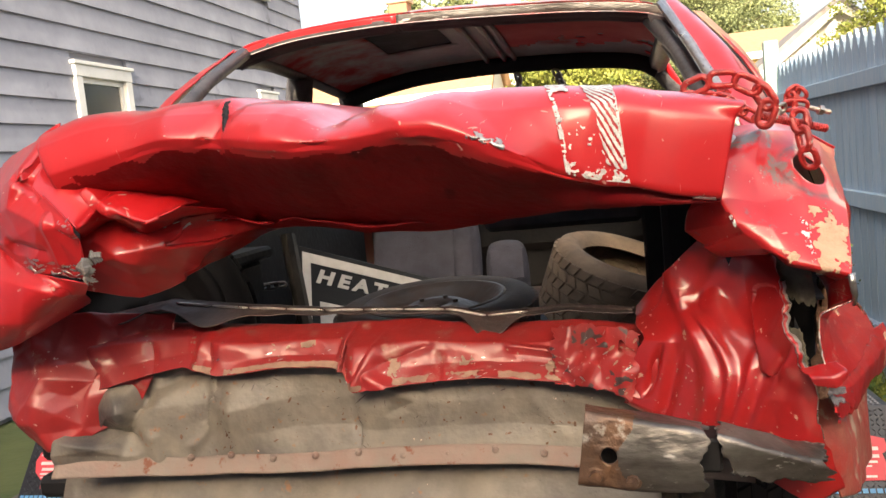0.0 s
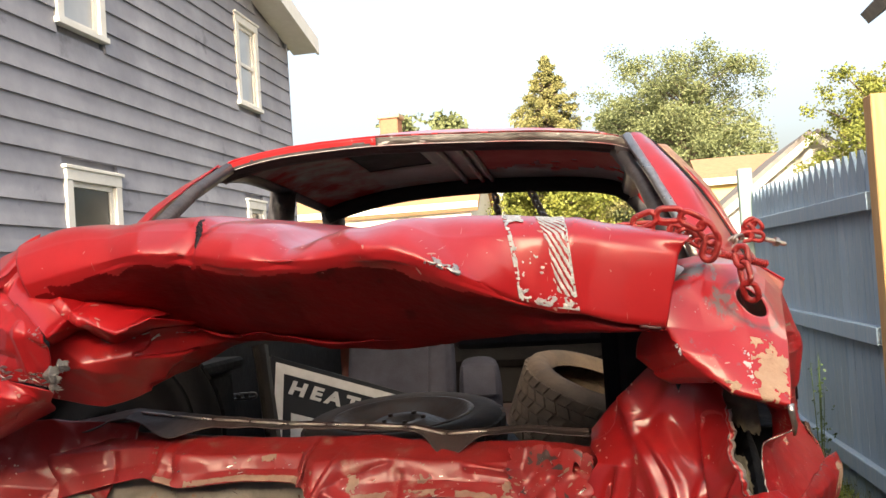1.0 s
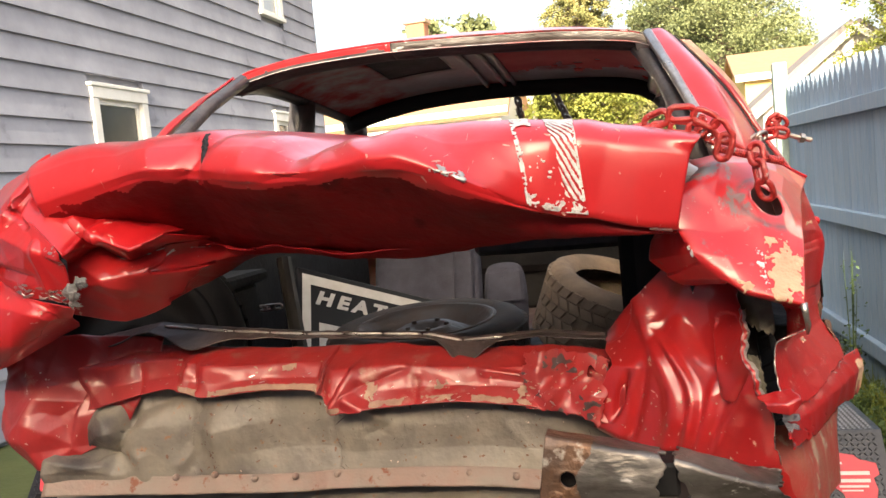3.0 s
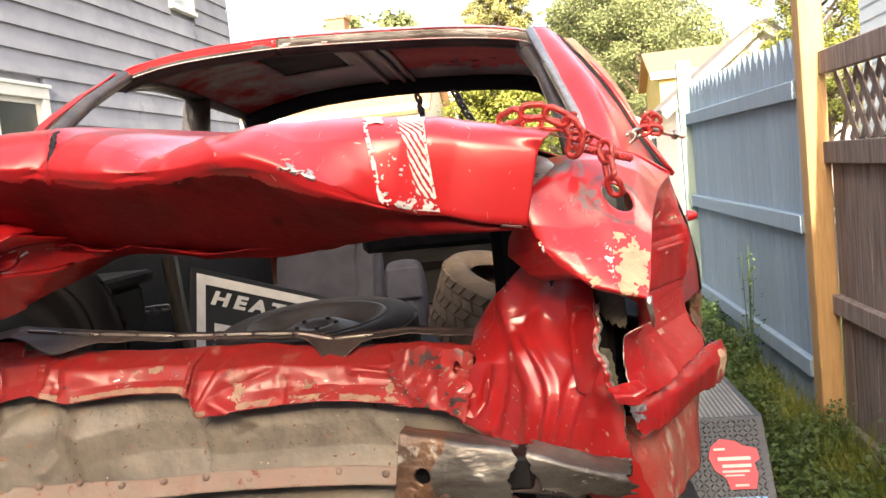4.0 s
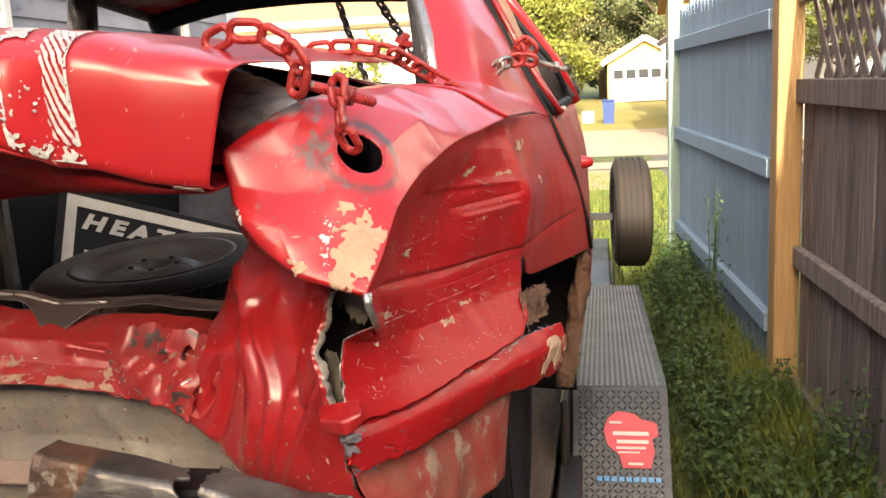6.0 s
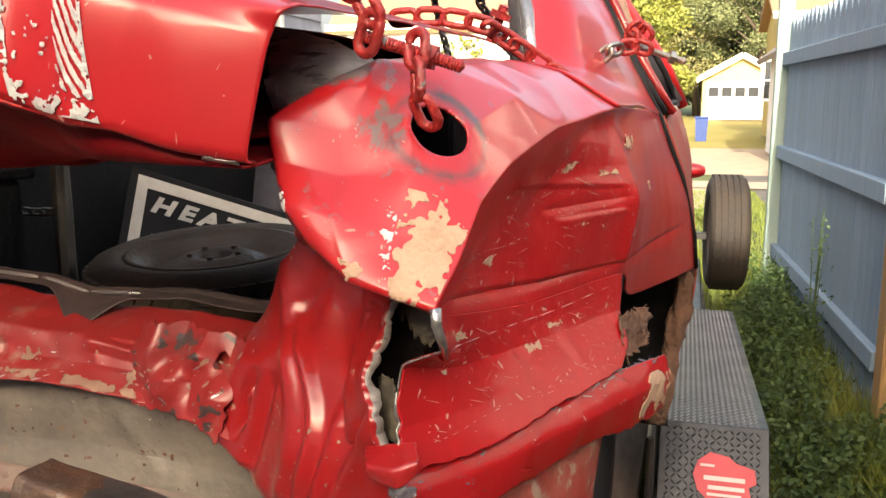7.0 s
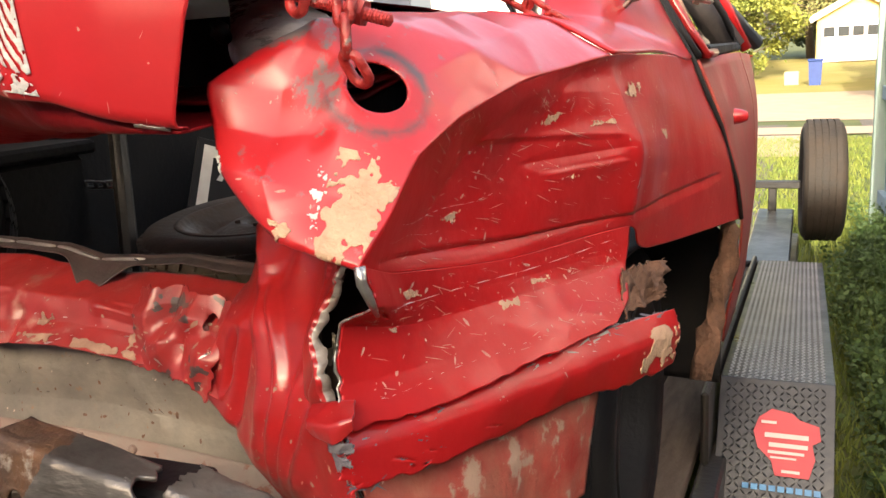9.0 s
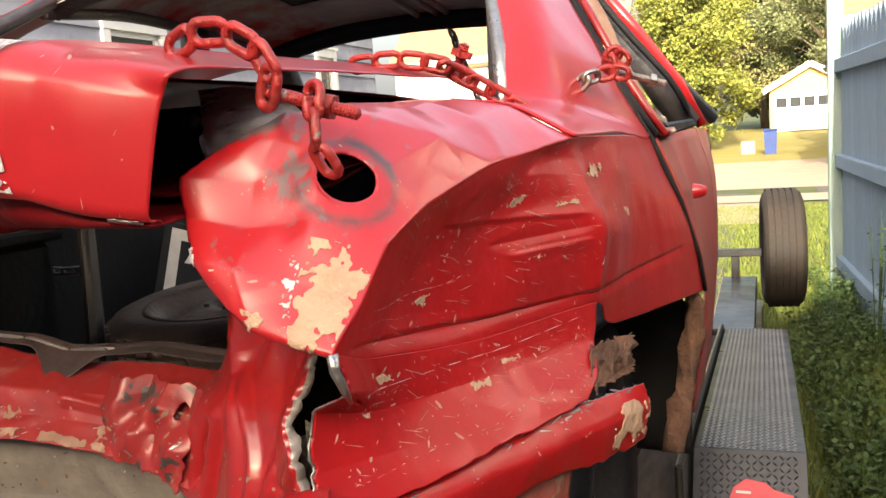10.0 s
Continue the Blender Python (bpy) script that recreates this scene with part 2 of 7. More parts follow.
BROWN_ROOF = material("brown_shingles", (0.34, 0.2, 0.11), 0.9, other=(0.25, 0.15, 0.09), scale=5, amount=0.8, bump=0.4)
GREY_ROOF = material("grey_shingles", (0.2, 0.18, 0.17), 0.9, bump=0.4)
BRICK = material("chimney_brick", (0.34, 0.16, 0.09), 0.9, other=(0.24, 0.12, 0.08), scale=8, amount=0.9, bump=0.4)


def add_mark(mat, centre, radius, width, colour, scale, at, soft, squash=1.0):
    """Adds a mark of another colour to a material, such as a worn or burnt one: a patch (radius 0) or a ring round a
    point, broken up by noise.
    """
    n, l = mat.node_tree.nodes, mat.node_tree.links
    b = n["Principled BSDF"]
    co = n.new("ShaderNodeNewGeometry")
    dist = n.new("ShaderNodeVectorMath")
    dist.operation = "DISTANCE"
    dist.inputs[1].default_value = centre
    l.new(co.outputs["Position"], dist.inputs[0])
    off = n.new("ShaderNodeMath")
    off.operation = "SUBTRACT"
    off.inputs[1].default_value = radius
    l.new(dist.outputs["Value"], off.inputs[0])
    ab = n.new("ShaderNodeMath")
    ab.operation = "ABSOLUTE"
    l.new(off.outputs[0], ab.inputs[0])
    fall = n.new("ShaderNodeMapRange")
    fall.inputs["From Max"].default_value = width
    fall.inputs["To Min"].default_value, fall.inputs["To Max"].default_value = 0.5, 0.0
    l.new(ab.outputs[0], fall.inputs[0])
    mp = n.new("ShaderNodeMapping")
    mp.inputs["Scale"].default_value = (1, 1, squash)
    mp.inputs["Rotation"].default_value = (0.3, 0.5, 0.2)
    l.new(co.outputs["Position"], mp.inputs[0])
    no = n.new("ShaderNodeTexNoise")
    no.inputs["Scale"].default_value, no.inputs["Detail"].default_value, no.inputs["Roughness"].default_value = scale, 7, 0.65
    l.new(mp.outputs[0], no.inputs["Vector"])
    ad = n.new("ShaderNodeMath")
    l.new(no.outputs[0], ad.inputs[0])
    l.new(fall.outputs[0], ad.inputs[1])
    cut = n.new("ShaderNodeMapRange")
    cut.inputs["From Min"].default_value, cut.inputs["From Max"].default_value = at, at + soft
    l.new(ad.outputs[0], cut.inputs[0])
    mx = n.new("ShaderNodeMix")
    mx.data_type = "RGBA"
    mx.inputs["B"].default_value = (*colour, 1)
    l.new(b.inputs["Base Color"].links[0].from_socket, mx.inputs["A"])
    l.new(cut.outputs[0], mx.inputs["Factor"])
    l.new(mx.outputs["Result"], b.inputs["Base Color"])


CORNER_RED = material("scorched_red_paint", (0.5, 0.012, 0.016), 0.36, other=(0.36, 0.008, 0.012), scale=5, amount=0.8, bump=0.05, bump_scale=35, coat=0.55,
                      second=(0.42, 0.24, 0.15), second_scale=32, second_at=0.73, second_soft=0.03, specks=0.93)
add_mark(CORNER_RED, (0.209, 1.112, 1.338), 0.040, 0.014, (0.09, 0.045, 0.042), 30, 0.73, 0.35)
add_mark(CORNER_RED, (0.172, 1.085, 1.352), 0.0, 0.046, (0.17, 0.11, 0.10), 90, 0.74, 0.14, 0.5)
add_mark(CORNER_RED, (0.145, 1.075, 1.345), 0.0, 0.046, (0.50, 0.25, 0.21), 190, 0.95, 0.05, 0.3)
add_mark(CORNER_RED, (0.112, 1.145, 1.392), 0.0, 0.07, (0.15, 0.13, 0.125), 45, 0.62, 0.12)
TAIL_RED = material("dulled_tail_paint", (0.33, 0.017, 0.019), 0.44, other=(0.21, 0.026, 0.025), scale=11, amount=0.8, bump=0.12, bump_scale=50, coat=0.3,
                    second=(0.32, 0.15, 0.12), second_scale=18, second_at=0.60, second_soft=0.12, specks=0.92)
WORN_EDGE = material("worn_edge_primer", (0.36, 0.23, 0.165), 0.7, other=(0.22, 0.12, 0.09), scale=35, amount=0.9, bump=0.3)
CHIP = material("chipped_primer", (0.54, 0.31, 0.25), 0.7, other=(0.40, 0.16, 0.13), scale=60, amount=0.9, bump=0.3, bump_scale=150)
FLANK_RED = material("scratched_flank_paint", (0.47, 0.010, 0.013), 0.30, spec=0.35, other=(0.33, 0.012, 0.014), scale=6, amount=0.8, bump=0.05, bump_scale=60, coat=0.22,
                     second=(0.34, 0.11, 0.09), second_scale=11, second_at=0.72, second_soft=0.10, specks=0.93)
SCRAPED = material("scraped_streaky_steel", (0.21, 0.195, 0.18), 0.38, metal=0.6, other=(0.055, 0.045, 0.04), scale=9, amount=1.0, stretch=(0.8, 1.5, 2.4), bump=0.25, bump_scale=40,
                   second=(0.55, 0.53, 0.5), second_scale=26, second_at=0.61, second_soft=0.06)
DOOR_RED = material("dusty_door_paint", (0.36, 0.025, 0.022), 0.55, other=(0.26, 0.08, 0.055), scale=5, amount=0.8, bump=0.1, coat=0.05,
                    second=(0.34, 0.2, 0.15), second_scale=16, second_at=0.64)
GREASY = material("greasy_bare_metal", (0.22, 0.205, 0.195), 0.32, metal=0.3, other=(0.5, 0.47, 0.44), scale=22, amount=0.9, stretch=(1, 1, 3), bump=0.25, bump_scale=60)

# ---- mesh helpers ----


def thing(name, label, category, group="", kind=""):
    return tagged(new(name), label, category, group, kind)


def part(name, bm, mat, parent=None, label="", smooth=False):
    """Links a bmesh as one mesh object under a thing or under a part."""
    me = bpy.data.meshes.new(name)
    bmesh.ops.recalc_face_normals(bm, faces=bm.faces)
    bm.to_mesh(me)
    bm.free()
    me.materials.append(mat)
    if smooth:
        for p in me.polygons:
            p.use_smooth = True
    ob = new(name, me)
    ob.parent = parent
    if label:
        ob["label"] = label
    return ob


def box(bm, lo, hi, m=None, bevel=0.0):
    """A box between two corners, turned by m, with its edges bevelled."""
    lo, hi = Vector(lo), Vector(hi)
    mm = Matrix.Translation((lo + hi) / 2) @ Matrix.Diagonal((*(hi - lo), 1))
    got = bmesh.ops.create_cube(bm, size=1, matrix=mm)["verts"]
    if bevel:
        edges = list({e for v in got for e in v.link_edges})
        got = [v for v in bmesh.ops.bevel(bm, geom=edges, offset=bevel, segments=1, affect="EDGES", profile=0.5)["verts"]] + [v for v in got if v.is_valid]
        got = list(set(got))
    if m is not None:
        bmesh.ops.transform(bm, matrix=m, verts=got)
    return bm


def boxes(name, mat, parent, items, bevel=0.0, label="", m=None):
    bm = bmesh.new()
    for lo, hi in items:
        box(bm, lo, hi, m, bevel)
    return part(name, bm, mat, parent, label)


def tube(bm, pts, r, n=8, closed=False, cap=True):
    """A round bar along a line of points; r may be a list."""
    pts = [Vector(p) for p in pts]
    k = len(pts)
    rings = []
    up = Vector((0.13, 0.31, 0.94))
    for i, p in enumerate(pts):
        a = pts[(i - 1) % k] if closed or i else p
        b = pts[(i + 1) % k] if closed or i < k - 1 else p
        d = (b - a).normalized()
        s = d.cross(up).normalized()
        q = s.cross(d)
        rr = r[i] if isinstance(r, (list, tuple)) else r
        rings.append([bm.verts.new(p + (s * math.cos(j * math.tau / n) + q * math.sin(j * math.tau / n)) * rr) for j in range(n)])
    for i in range(k if closed else k - 1):
        a, b = rings[i], rings[(i + 1) % k]
        for j in range(n):
            bm.faces.new((a[j], a[(j + 1) % n], b[(j + 1) % n], b[j]))
    if cap and not closed:
        bm.faces.new(rings[0])
        bm.faces.new(rings[-1])
    return bm


def lathe(bm, profile, m, n=40, close=False):
    """Turns a profile of (radius, along) round the z axis of m."""
    rings = [[bm.verts.new(m @ Vector((r * math.cos(j * math.tau / n), r * math.sin(j * math.tau / n), z))) for j in range(n)] for r, z in profile]
    for i in range(len(rings) if close else len(rings) - 1):
        a, b = rings[i], rings[(i + 1) % len(rings)]
        for j in range(n):
            bm.faces.new((a[j], a[(j + 1) % n], b[(j + 1) % n], b[j]))
    return bm


def spline(pts, t, sharp=0.0):
    """A smooth curve through points; t from 0 to 1."""
    k = len(pts) - 1
    f = min(max(t, 0), 1) * k
    i = min(int(f), k - 1)
    f -= i
    p1, p2 = pts[i], pts[i + 1]
    p0 = pts[i - 1] if i else p1 * 2 - p2
    p3 = pts[i + 2] if i + 2 <= k else p2 * 2 - p1
    s = 0.5 * (2 * p1 + (p2 - p0) * f + (2 * p0 - 5 * p1 + 4 * p2 - p3) * f * f + (3 * p1 - p0 - 3 * p2 + p3) * f ** 3)
    return s.lerp(p1.lerp(p2, f), sharp) if sharp else s


def net(*rows, sharp=0.0):
    """A sheet through rows of points, as a function of u along the rows and v across them; sharp: how hard its folds are."""
    rows = [[Vector(p) for p in r] for r in rows]
    return lambda u, v: spline([spline(r, u, sharp) for r in rows], v, sharp)


def dents(p, amp, scale, seed):
    """Creased hammering: folded noise at two sizes."""
    q = p * scale + Vector((seed, seed * 1.7, -seed))
    a = 1 - 2.6 * abs(noise.noise(q))
    d = noise.voronoi(q * 0.8 + Vector((9, 4, 2)))[0]
    b = 1 - 2.2 * (d[1] - d[0])
    return amp * (0.4 * a + 0.85 * b)


def skin(fn, amp=0.0, scale=10.0, seed=0.0, lift=0.0, fold=None):
    """A sheet function with dents along its normal, lifted off by lift."""
    def at(u, v):
        p = fn(u, v)
        e = 0.004
        du = fn(min(u + e, 1), v) - fn(max(u - e, 0), v)
        dv = fn(u, min(v + e, 1)) - fn(u, max(v - e, 0))
        n = du.cross(dv)
        n = n.normalized() if n.length > 1e-12 else Vector((0, -1, 0))
        if abs(n.x) > 0.7:
            n = n * (1 if (n.x > 0) == (p.x > -0.4) else -1)
        elif n.y > 0 and abs(n.y) > 0.25 or abs(n.y) <= 0.25 and n.z < 0:
            n = -n
        d = lift
        if amp:
            d += dents(p, amp, scale, seed)
        if fold:
            d += fold(u, v, p)
        return p + n * d
    return at


def fold_lines(lines, i, j, soft=False):
    """Pressed folds along straight lines, given as start, end, width and height in the axes i and j; a seventh number
    makes the fold one-sided: steep on one side and easy on the other."""
    def f(p):
        up = down = 0.0
        for a0, b0, a1, b1, wide, high, *lean in lines:
            da, db = a1 - a0, b1 - b0
            n = math.hypot(da, db)
            pa, pb = p[i] - a0, p[j] - b0
            k = (pa * da + pb * db) / (n * n)
            side = (pa * db - pb * da) / n
            if lean:
                side = side if side * lean[0] > 0 else side * 3.5
            over = max(0, -k, k - 1) * n
            far = math.hypot(side, over) / wide
            if far < 1:
                h = high * ((1 - far) ** 2 * (1 + 2 * far) if soft else (1 - far) * (1 - 0.35 * far))
                up, down = max(up, h), min(down, h)
        return up + down
    return f


def ragged(at, cuts, seed=0.0, freq=7.0):
    """A sheet function whose four edges (u low, u high, v low, v high) are eaten away unevenly by up to cuts."""
    def bite(s, k):
        q = Vector((s * freq, seed + k * 3.1, 0.0))
        return min(1, max(0, 0.5 + 0.75 * noise.noise(q) + 0.45 * noise.noise(q * 3.7)))

    def f(u, v):
        a, b = cuts[0] * bite(v, 0), 1 - cuts[1] * bite(v, 1)
        c, d = cuts[2] * bite(u, 2), 1 - cuts[3] * bite(u, 3)
        return at(a + (b - a) * u, c + (d - c) * v)
    return f


def chipping(name, at, n, seed, mat, owner, label, size=(0.0015, 0.005), long=(1, 3), area=(0.03, 0.97, 0.03, 0.97), lean=None):
    """Many small flakes and nicks lying on a sheet; lean: the way they run, as an angle in the sheet."""
    r = random.Random(seed)
    bm = bmesh.new()
    for k in range(n):
        u, v = r.uniform(area[0], area[1]), r.uniform(area[2], area[3])
        p = at(u, v)
        du, dv = at(min(1, u + 0.004), v) - p, at(u, min(1, v + 0.004)) - p
        if du.length < 1e-9 or dv.length < 1e-9:
            continue
        du.normalize()
        nn = du.cross(dv)
        if nn.length < 1e-6:
            continue
        nn.normalize()
        if nn.dot(Vector((0.3, 0, 1.4)) - p) < 0:
            nn = -nn
        dv = nn.cross(du)
        a = r.uniform(0, math.pi) if lean is None else lean + r.gauss(0, 0.25)
        s = size[0] + (size[1] - size[0]) * r.random() ** 2.5
        st = r.uniform(*long)
        e, g = (du * math.cos(a) + dv * math.sin(a)) * s * st, (dv * math.cos(a) - du * math.sin(a)) * s
        m = r.randint(5, 8)
        bm.faces.new([bm.verts.new(p + nn * 0.0011 + e * math.cos(q * math.tau / m) * r.uniform(0.5, 1.1) + g * math.sin(q * math.tau / m) * r.uniform(0.45, 1.1)) for q in range(m)])
    ob = part(name, bm, mat, owner, label)
    tagged(ob, kind="stuff")
    return ob


def sheared(fn, by, v0, v1):
    """A sheet function whose u drifts with v, for slanted marks."""
    return lambda u, v: fn(u + by * (v - v0) / (v1 - v0), v)


def sheet(name, at, nu, nv, mat, parent, thick=0.0015, keep=None, label="", area=(0, 1, 0, 1), hole=None, smooth=True, inner=None, beyond=None):
    """A thin sheet of metal over at(u, v); keep(u, v, p) says which cells stay; hole: (centre, radius) of a round cut;
    beyond: (function, columns, rows, material) of a second face that goes on from the edge at high u."""
    bm = bmesh.new()
    u0, u1, v0, v1 = area
    uv = [[(u0 + (u1 - u0) * i / nu, v0 + (v1 - v0) * j / nv) for i in range(nu + 1)] for j in range(nv + 1)]
    pos = [[at(*c) for c in r] for r in uv]
    if hole:
        c, r = Vector(hole[0]), hole[1]
        for row in pos:
            for i, p in enumerate(row):
                d = (p - c).length
                if r * 0.75 < d < r * 1.12:
                    row[i] = c + (p - c) * (r / d)
    vs = {}

    def vert(i, j):
        if (i, j) not in vs:
            vs[i, j] = bm.verts.new(pos[j][i])
        return vs[i, j]
    for j in range(nv):
        for i in range(nu):
            m = (pos[j][i] + pos[j + 1][i + 1] + pos[j][i + 1] + pos[j + 1][i]) / 4
            if hole and (m - c).length < r * 1.006:
                continue
            if keep and not keep(uv[j][i][0], uv[j][i][1], m):
                continue
            f = bm.faces.new((vert(i, j), vert(i + 1, j), vert(i + 1, j + 1), vert(i, j + 1)))
            if inner and inner[0](*uv[j][i]):
                f.material_index = 1
    if beyond:
        at2, nu2, rows, mat2 = beyond
        old = [vert(nu, j) for j in range(rows + 1)]
        for i in range(1, nu2 + 1):
            now = [bm.verts.new(at2(i / nu2, j / rows)) for j in range(rows + 1)]
            for j in range(rows):
                bm.faces.new((old[j], now[j], now[j + 1], old[j + 1])).material_index = 1
            old = now
        inner = (None, mat2)
    ob = part(name, bm, mat, parent, label, smooth)
    if inner:
        ob.data.materials.append(inner[1])
    if thick:
        s = ob.modifiers.new("thick", "SOLIDIFY")
        s.thickness, s.offset = thick, 0.0
    return ob

# ---- the wreck ----
car = thing("wrecked_car", "crushed red sedan with smashed rear end on a trailer", "car")


def columns(xs, ys, zs):
    return [(x, y, z) for x, y, z in zip(xs, ys, zs)]


# boot lid: one rolled sheet, from the deck over the crest and under
LX = [-0.83, -0.76, -0.65, -0.55, -0.525, -0.43, -0.38, -0.246, -0.147, -0.072, -0.012, 0.058, 0.130]
CREST = [1.492, 1.508, 1.508, 1.508, 1.506, 1.485, 1.466, 1.480, 1.478, 1.471, 1.462, 1.450, 1.430]
NX = [-0.78, -0.70, -0.60, -0.525, -0.50, -0.41, -0.336, -0.236, -0.145, -0.080, -0.025, 0.045, 0.096]
NEAR = [1.428, 1.442, 1.458, 1.452, 1.450, 1.437, 1.434, 1.440, 1.404, 1.368, 1.357, 1.338, 1.328]
BX = [-0.76, -0.70, -0.64, -0.58, -0.55, -0.47, -0.388, -0.275, -0.19, -0.10, -0.04, 0.035, 0.092]
UNDER = [1.36, 1.345, 1.335, 1.325, 1.322, 1.315, 1.302, 1.296, 1.305, 1.316, 1.318, 1.318, 1.318]
n13 = range(13)
RIDGE = [0.99, 0.985, 0.975, 0.985, 0.975, 0.955, 0.962, 0.945, 0.938, 0.985, 0.990, 0.998, 1.010]
FLAT = [0, 0, 0, 0, 0, 0, 0, 0, 0, 0.75, 1, 1, 1]  # where the rear face hangs straight down
lid_fn = net(
    columns(LX, [1.72 + 0.25 * (i < 3) for i in n13], [z + 0.012 for z in CREST]),
    columns(LX, [1.26] * 13, [z + 0.006 for z in CREST]),
    columns(LX, [1.07, 1.06, 1.06, 1.06, 1.05, 1.06, 1.07, 1.06, 1.055, 1.055, 1.06, 1.055, 1.03], CREST),
    columns([a * 0.55 + b * 0.45 for a, b in zip(LX, NX)], [(1.0 - f) * (1.04 * 0.45 + r * 0.55) + f * (r + 0.006) for r, f in zip(RIDGE, FLAT)], [a * (0.55 + 0.2 * f) + b * (0.45 - 0.2 * f) + 0.004 for a, b, f in zip(CREST, NEAR, FLAT)]),
    columns(NX, RIDGE, NEAR),
    columns([a * 0.8 + b * 0.2 for a, b in zip(NX, BX)], [r + 0.040 - 0.025 * f for r, f in zip(RIDGE, FLAT)], [a - 0.036 + 0.028 * f for a, f in zip(NEAR, FLAT)]),
    columns(BX, [1.22, 1.21, 1.20, 1.20, 1.20, 1.19, 1.19, 1.18, 1.17, 1.09, 1.05, 1.04, 1.04], UNDER),
    columns(BX, [1.40] * 13, [z + 0.025 for z in UNDER]), sharp=0.35)


def lid_creases(u, v, p):
    """Hard kinks pressed across the lid."""
    d = 0.0
    for x0, lean, width, depth in ((-0.015, 0.25, 0.035, 0.006), (-0.385, 0.15, 0.035, -0.009), (-0.545, 0.55, 0.022, -0.008), (-0.25, -1.6, 0.03, 0.004), (-0.235, 0.5, 0.06, 0.005), (-0.46, 0.4, 0.05, 0.005), (-0.62, -0.6, 0.05, -0.006), (-0.155, -0.9, 0.04, -0.006)):
        k = abs(p.x - x0 - lean * (p.z - 1.43)) / width
        if k < 1:
            d += depth * (1 - k)
    return d * min(1, max(0, (v - 0.12) * 5)) * (1 if v < 0.62 else 0.4)


lid_at = skin(lid_fn, 0.0013, 6.5, 3.0, fold=lid_creases)


# below the ridge the sheet takes the red darkened for shade
lid = sheet("trunk_lid", lid_at, 220, 140, RED, car, 0.002, None, "red trunk lid bent into a roll, scuffed", inner=(lambda u, v: v > 0.645 + 0.04 * noise.noise(Vector((u * 9, v * 6, 3))) + 0.03 * noise.noise(Vector((u * 40, v * 20, 3))), RED_SHADE))


# torn crack across the lid
bm = bmesh.new()
crack = [lid_at(0.334 - 0.026 * k / 24 + 0.0014 * math.sin(k * 1.9), 0.30 + 0.32 * k / 24) for k in range(25)]
tube(bm, crack, [0.0008 + 0.0040 * math.sin(math.pi * min(1, k / 18)) ** 0.6 * (1 if k < 18 else 0.3) for k in range(25)], 6)
part("crack", bm, BLACK, lid, "black torn crack")


def torn(at, u0, u1, v0, v1, share, scale, seed, tilt=0.0, edge=0.25):
    """Says which cells of a worn patch stay: ragged at its edge and flaked inside."""
    def keep(u, v, p):
        a, b = (u - u0) / (u1 - u0), (v - v0) / (v1 - v0)
        rim = min(a, 1 - a, b, 1 - b) / edge
        w = noise.noise(Vector((p.x * scale + p.z * tilt * scale, p.y * scale, p.z * scale * 0.8)) + Vector((seed, 0, 0)))
        w2 = noise.noise(p * scale * 3.1 + Vector((seed, 5, 0)))
        return 0.6 * w + 0.35 * w2 + min(rim, 1) * 0.55 > 1 - share - 0.25
    return keep


def on(area_fn, name, area, mat, label, share=0.7, scale=50, seed=0, tilt=0.0, nu=60, nv=60, edge=0.25, lift=0.0022, parent=None, amp=(0, 1, 0)):
    at = skin(area_fn, amp[0], amp[1], amp[2], lift, lid_creases if parent is None else None)
    return sheet(name, at, nu, nv, mat, parent or lid, 0.0006, torn(at, *area, share, scale, seed, tilt, edge), label, area)


# the old sticker: a flaked outline and a wide hatched strip
LID_DENT = (0.0013, 6.5, 3.0)
tape_fn = sheared(lid_fn, 0.036, 0.31, 0.575)


def peeled(u, v, p):
    """Which bits of the film are left: the rim, a corner block, and slanting strokes at one side."""
    a, b = (u - 0.716) / 0.100, (v - 0.295) / 0.285
    n1, n2 = noise.noise(p * 90), noise.noise(p * 240 + Vector((3, 1, 0)))
    if a < 0.045 + 0.03 * n1:
        return n1 + 0.8 * n2 > -0.15
    if b < 0.20 + 0.07 * n1 and a < 0.27 + 0.10 * n1:
        return n1 + 0.7 * n2 > -0.55
    if b > 0.90 + 0.06 * n1:
        return n1 + 0.9 * n2 > 0.05
    side = 0.50 + 0.26 * b + 0.04 * n1
    if a > side:
        if a > 0.985 + 0.02 * n1:
            return n2 > -0.3
        w = math.sin((a - side) * 62 - b * 52 + 2.5 * n1) + 0.8 * n2
        return w > (-0.8 if b < 0.2 + 0.2 * n1 else -0.15)
    return n1 * 0.6 + n2 > 0.62 and 0.25 < b


sheet("sticker_film", skin(tape_fn, *LID_DENT, lift=0.0026, fold=lid_creases), 190, 250, WHITE_PEEL, lid, 0.0005, peeled, "peeled white sticker film, hatched at one side", (0.714, 0.818, 0.292, 0.582))
on(lid_fn, "scuff", (0.625, 0.672, 0.535, 0.58), BARE, "bare scuffed metal", 0.42, 110, 6, 0, 40, 24, 0.3, 0.003, amp=LID_DENT)
on(lid_fn, "scuff", (0.945, 0.99, 0.60, 0.635), BARE, "bare scuffed metal", 0.55, 80, 9, 0, 40, 24, 0.3, 0.003, amp=LID_DENT)

chipping("chipped_paint", lid_at, 60, 11, CHIP, lid, "pale nicks in the paint", (0.0008, 0.0026), (1, 4), (0.03, 0.97, 0.2, 0.66))
chipping("chipped_paint", lid_at, 40, 12, CHIP, lid, "thin pale drips and scratches", (0.0003, 0.0006), (8, 34), (0.03, 0.97, 0.22, 0.6), 1.5)
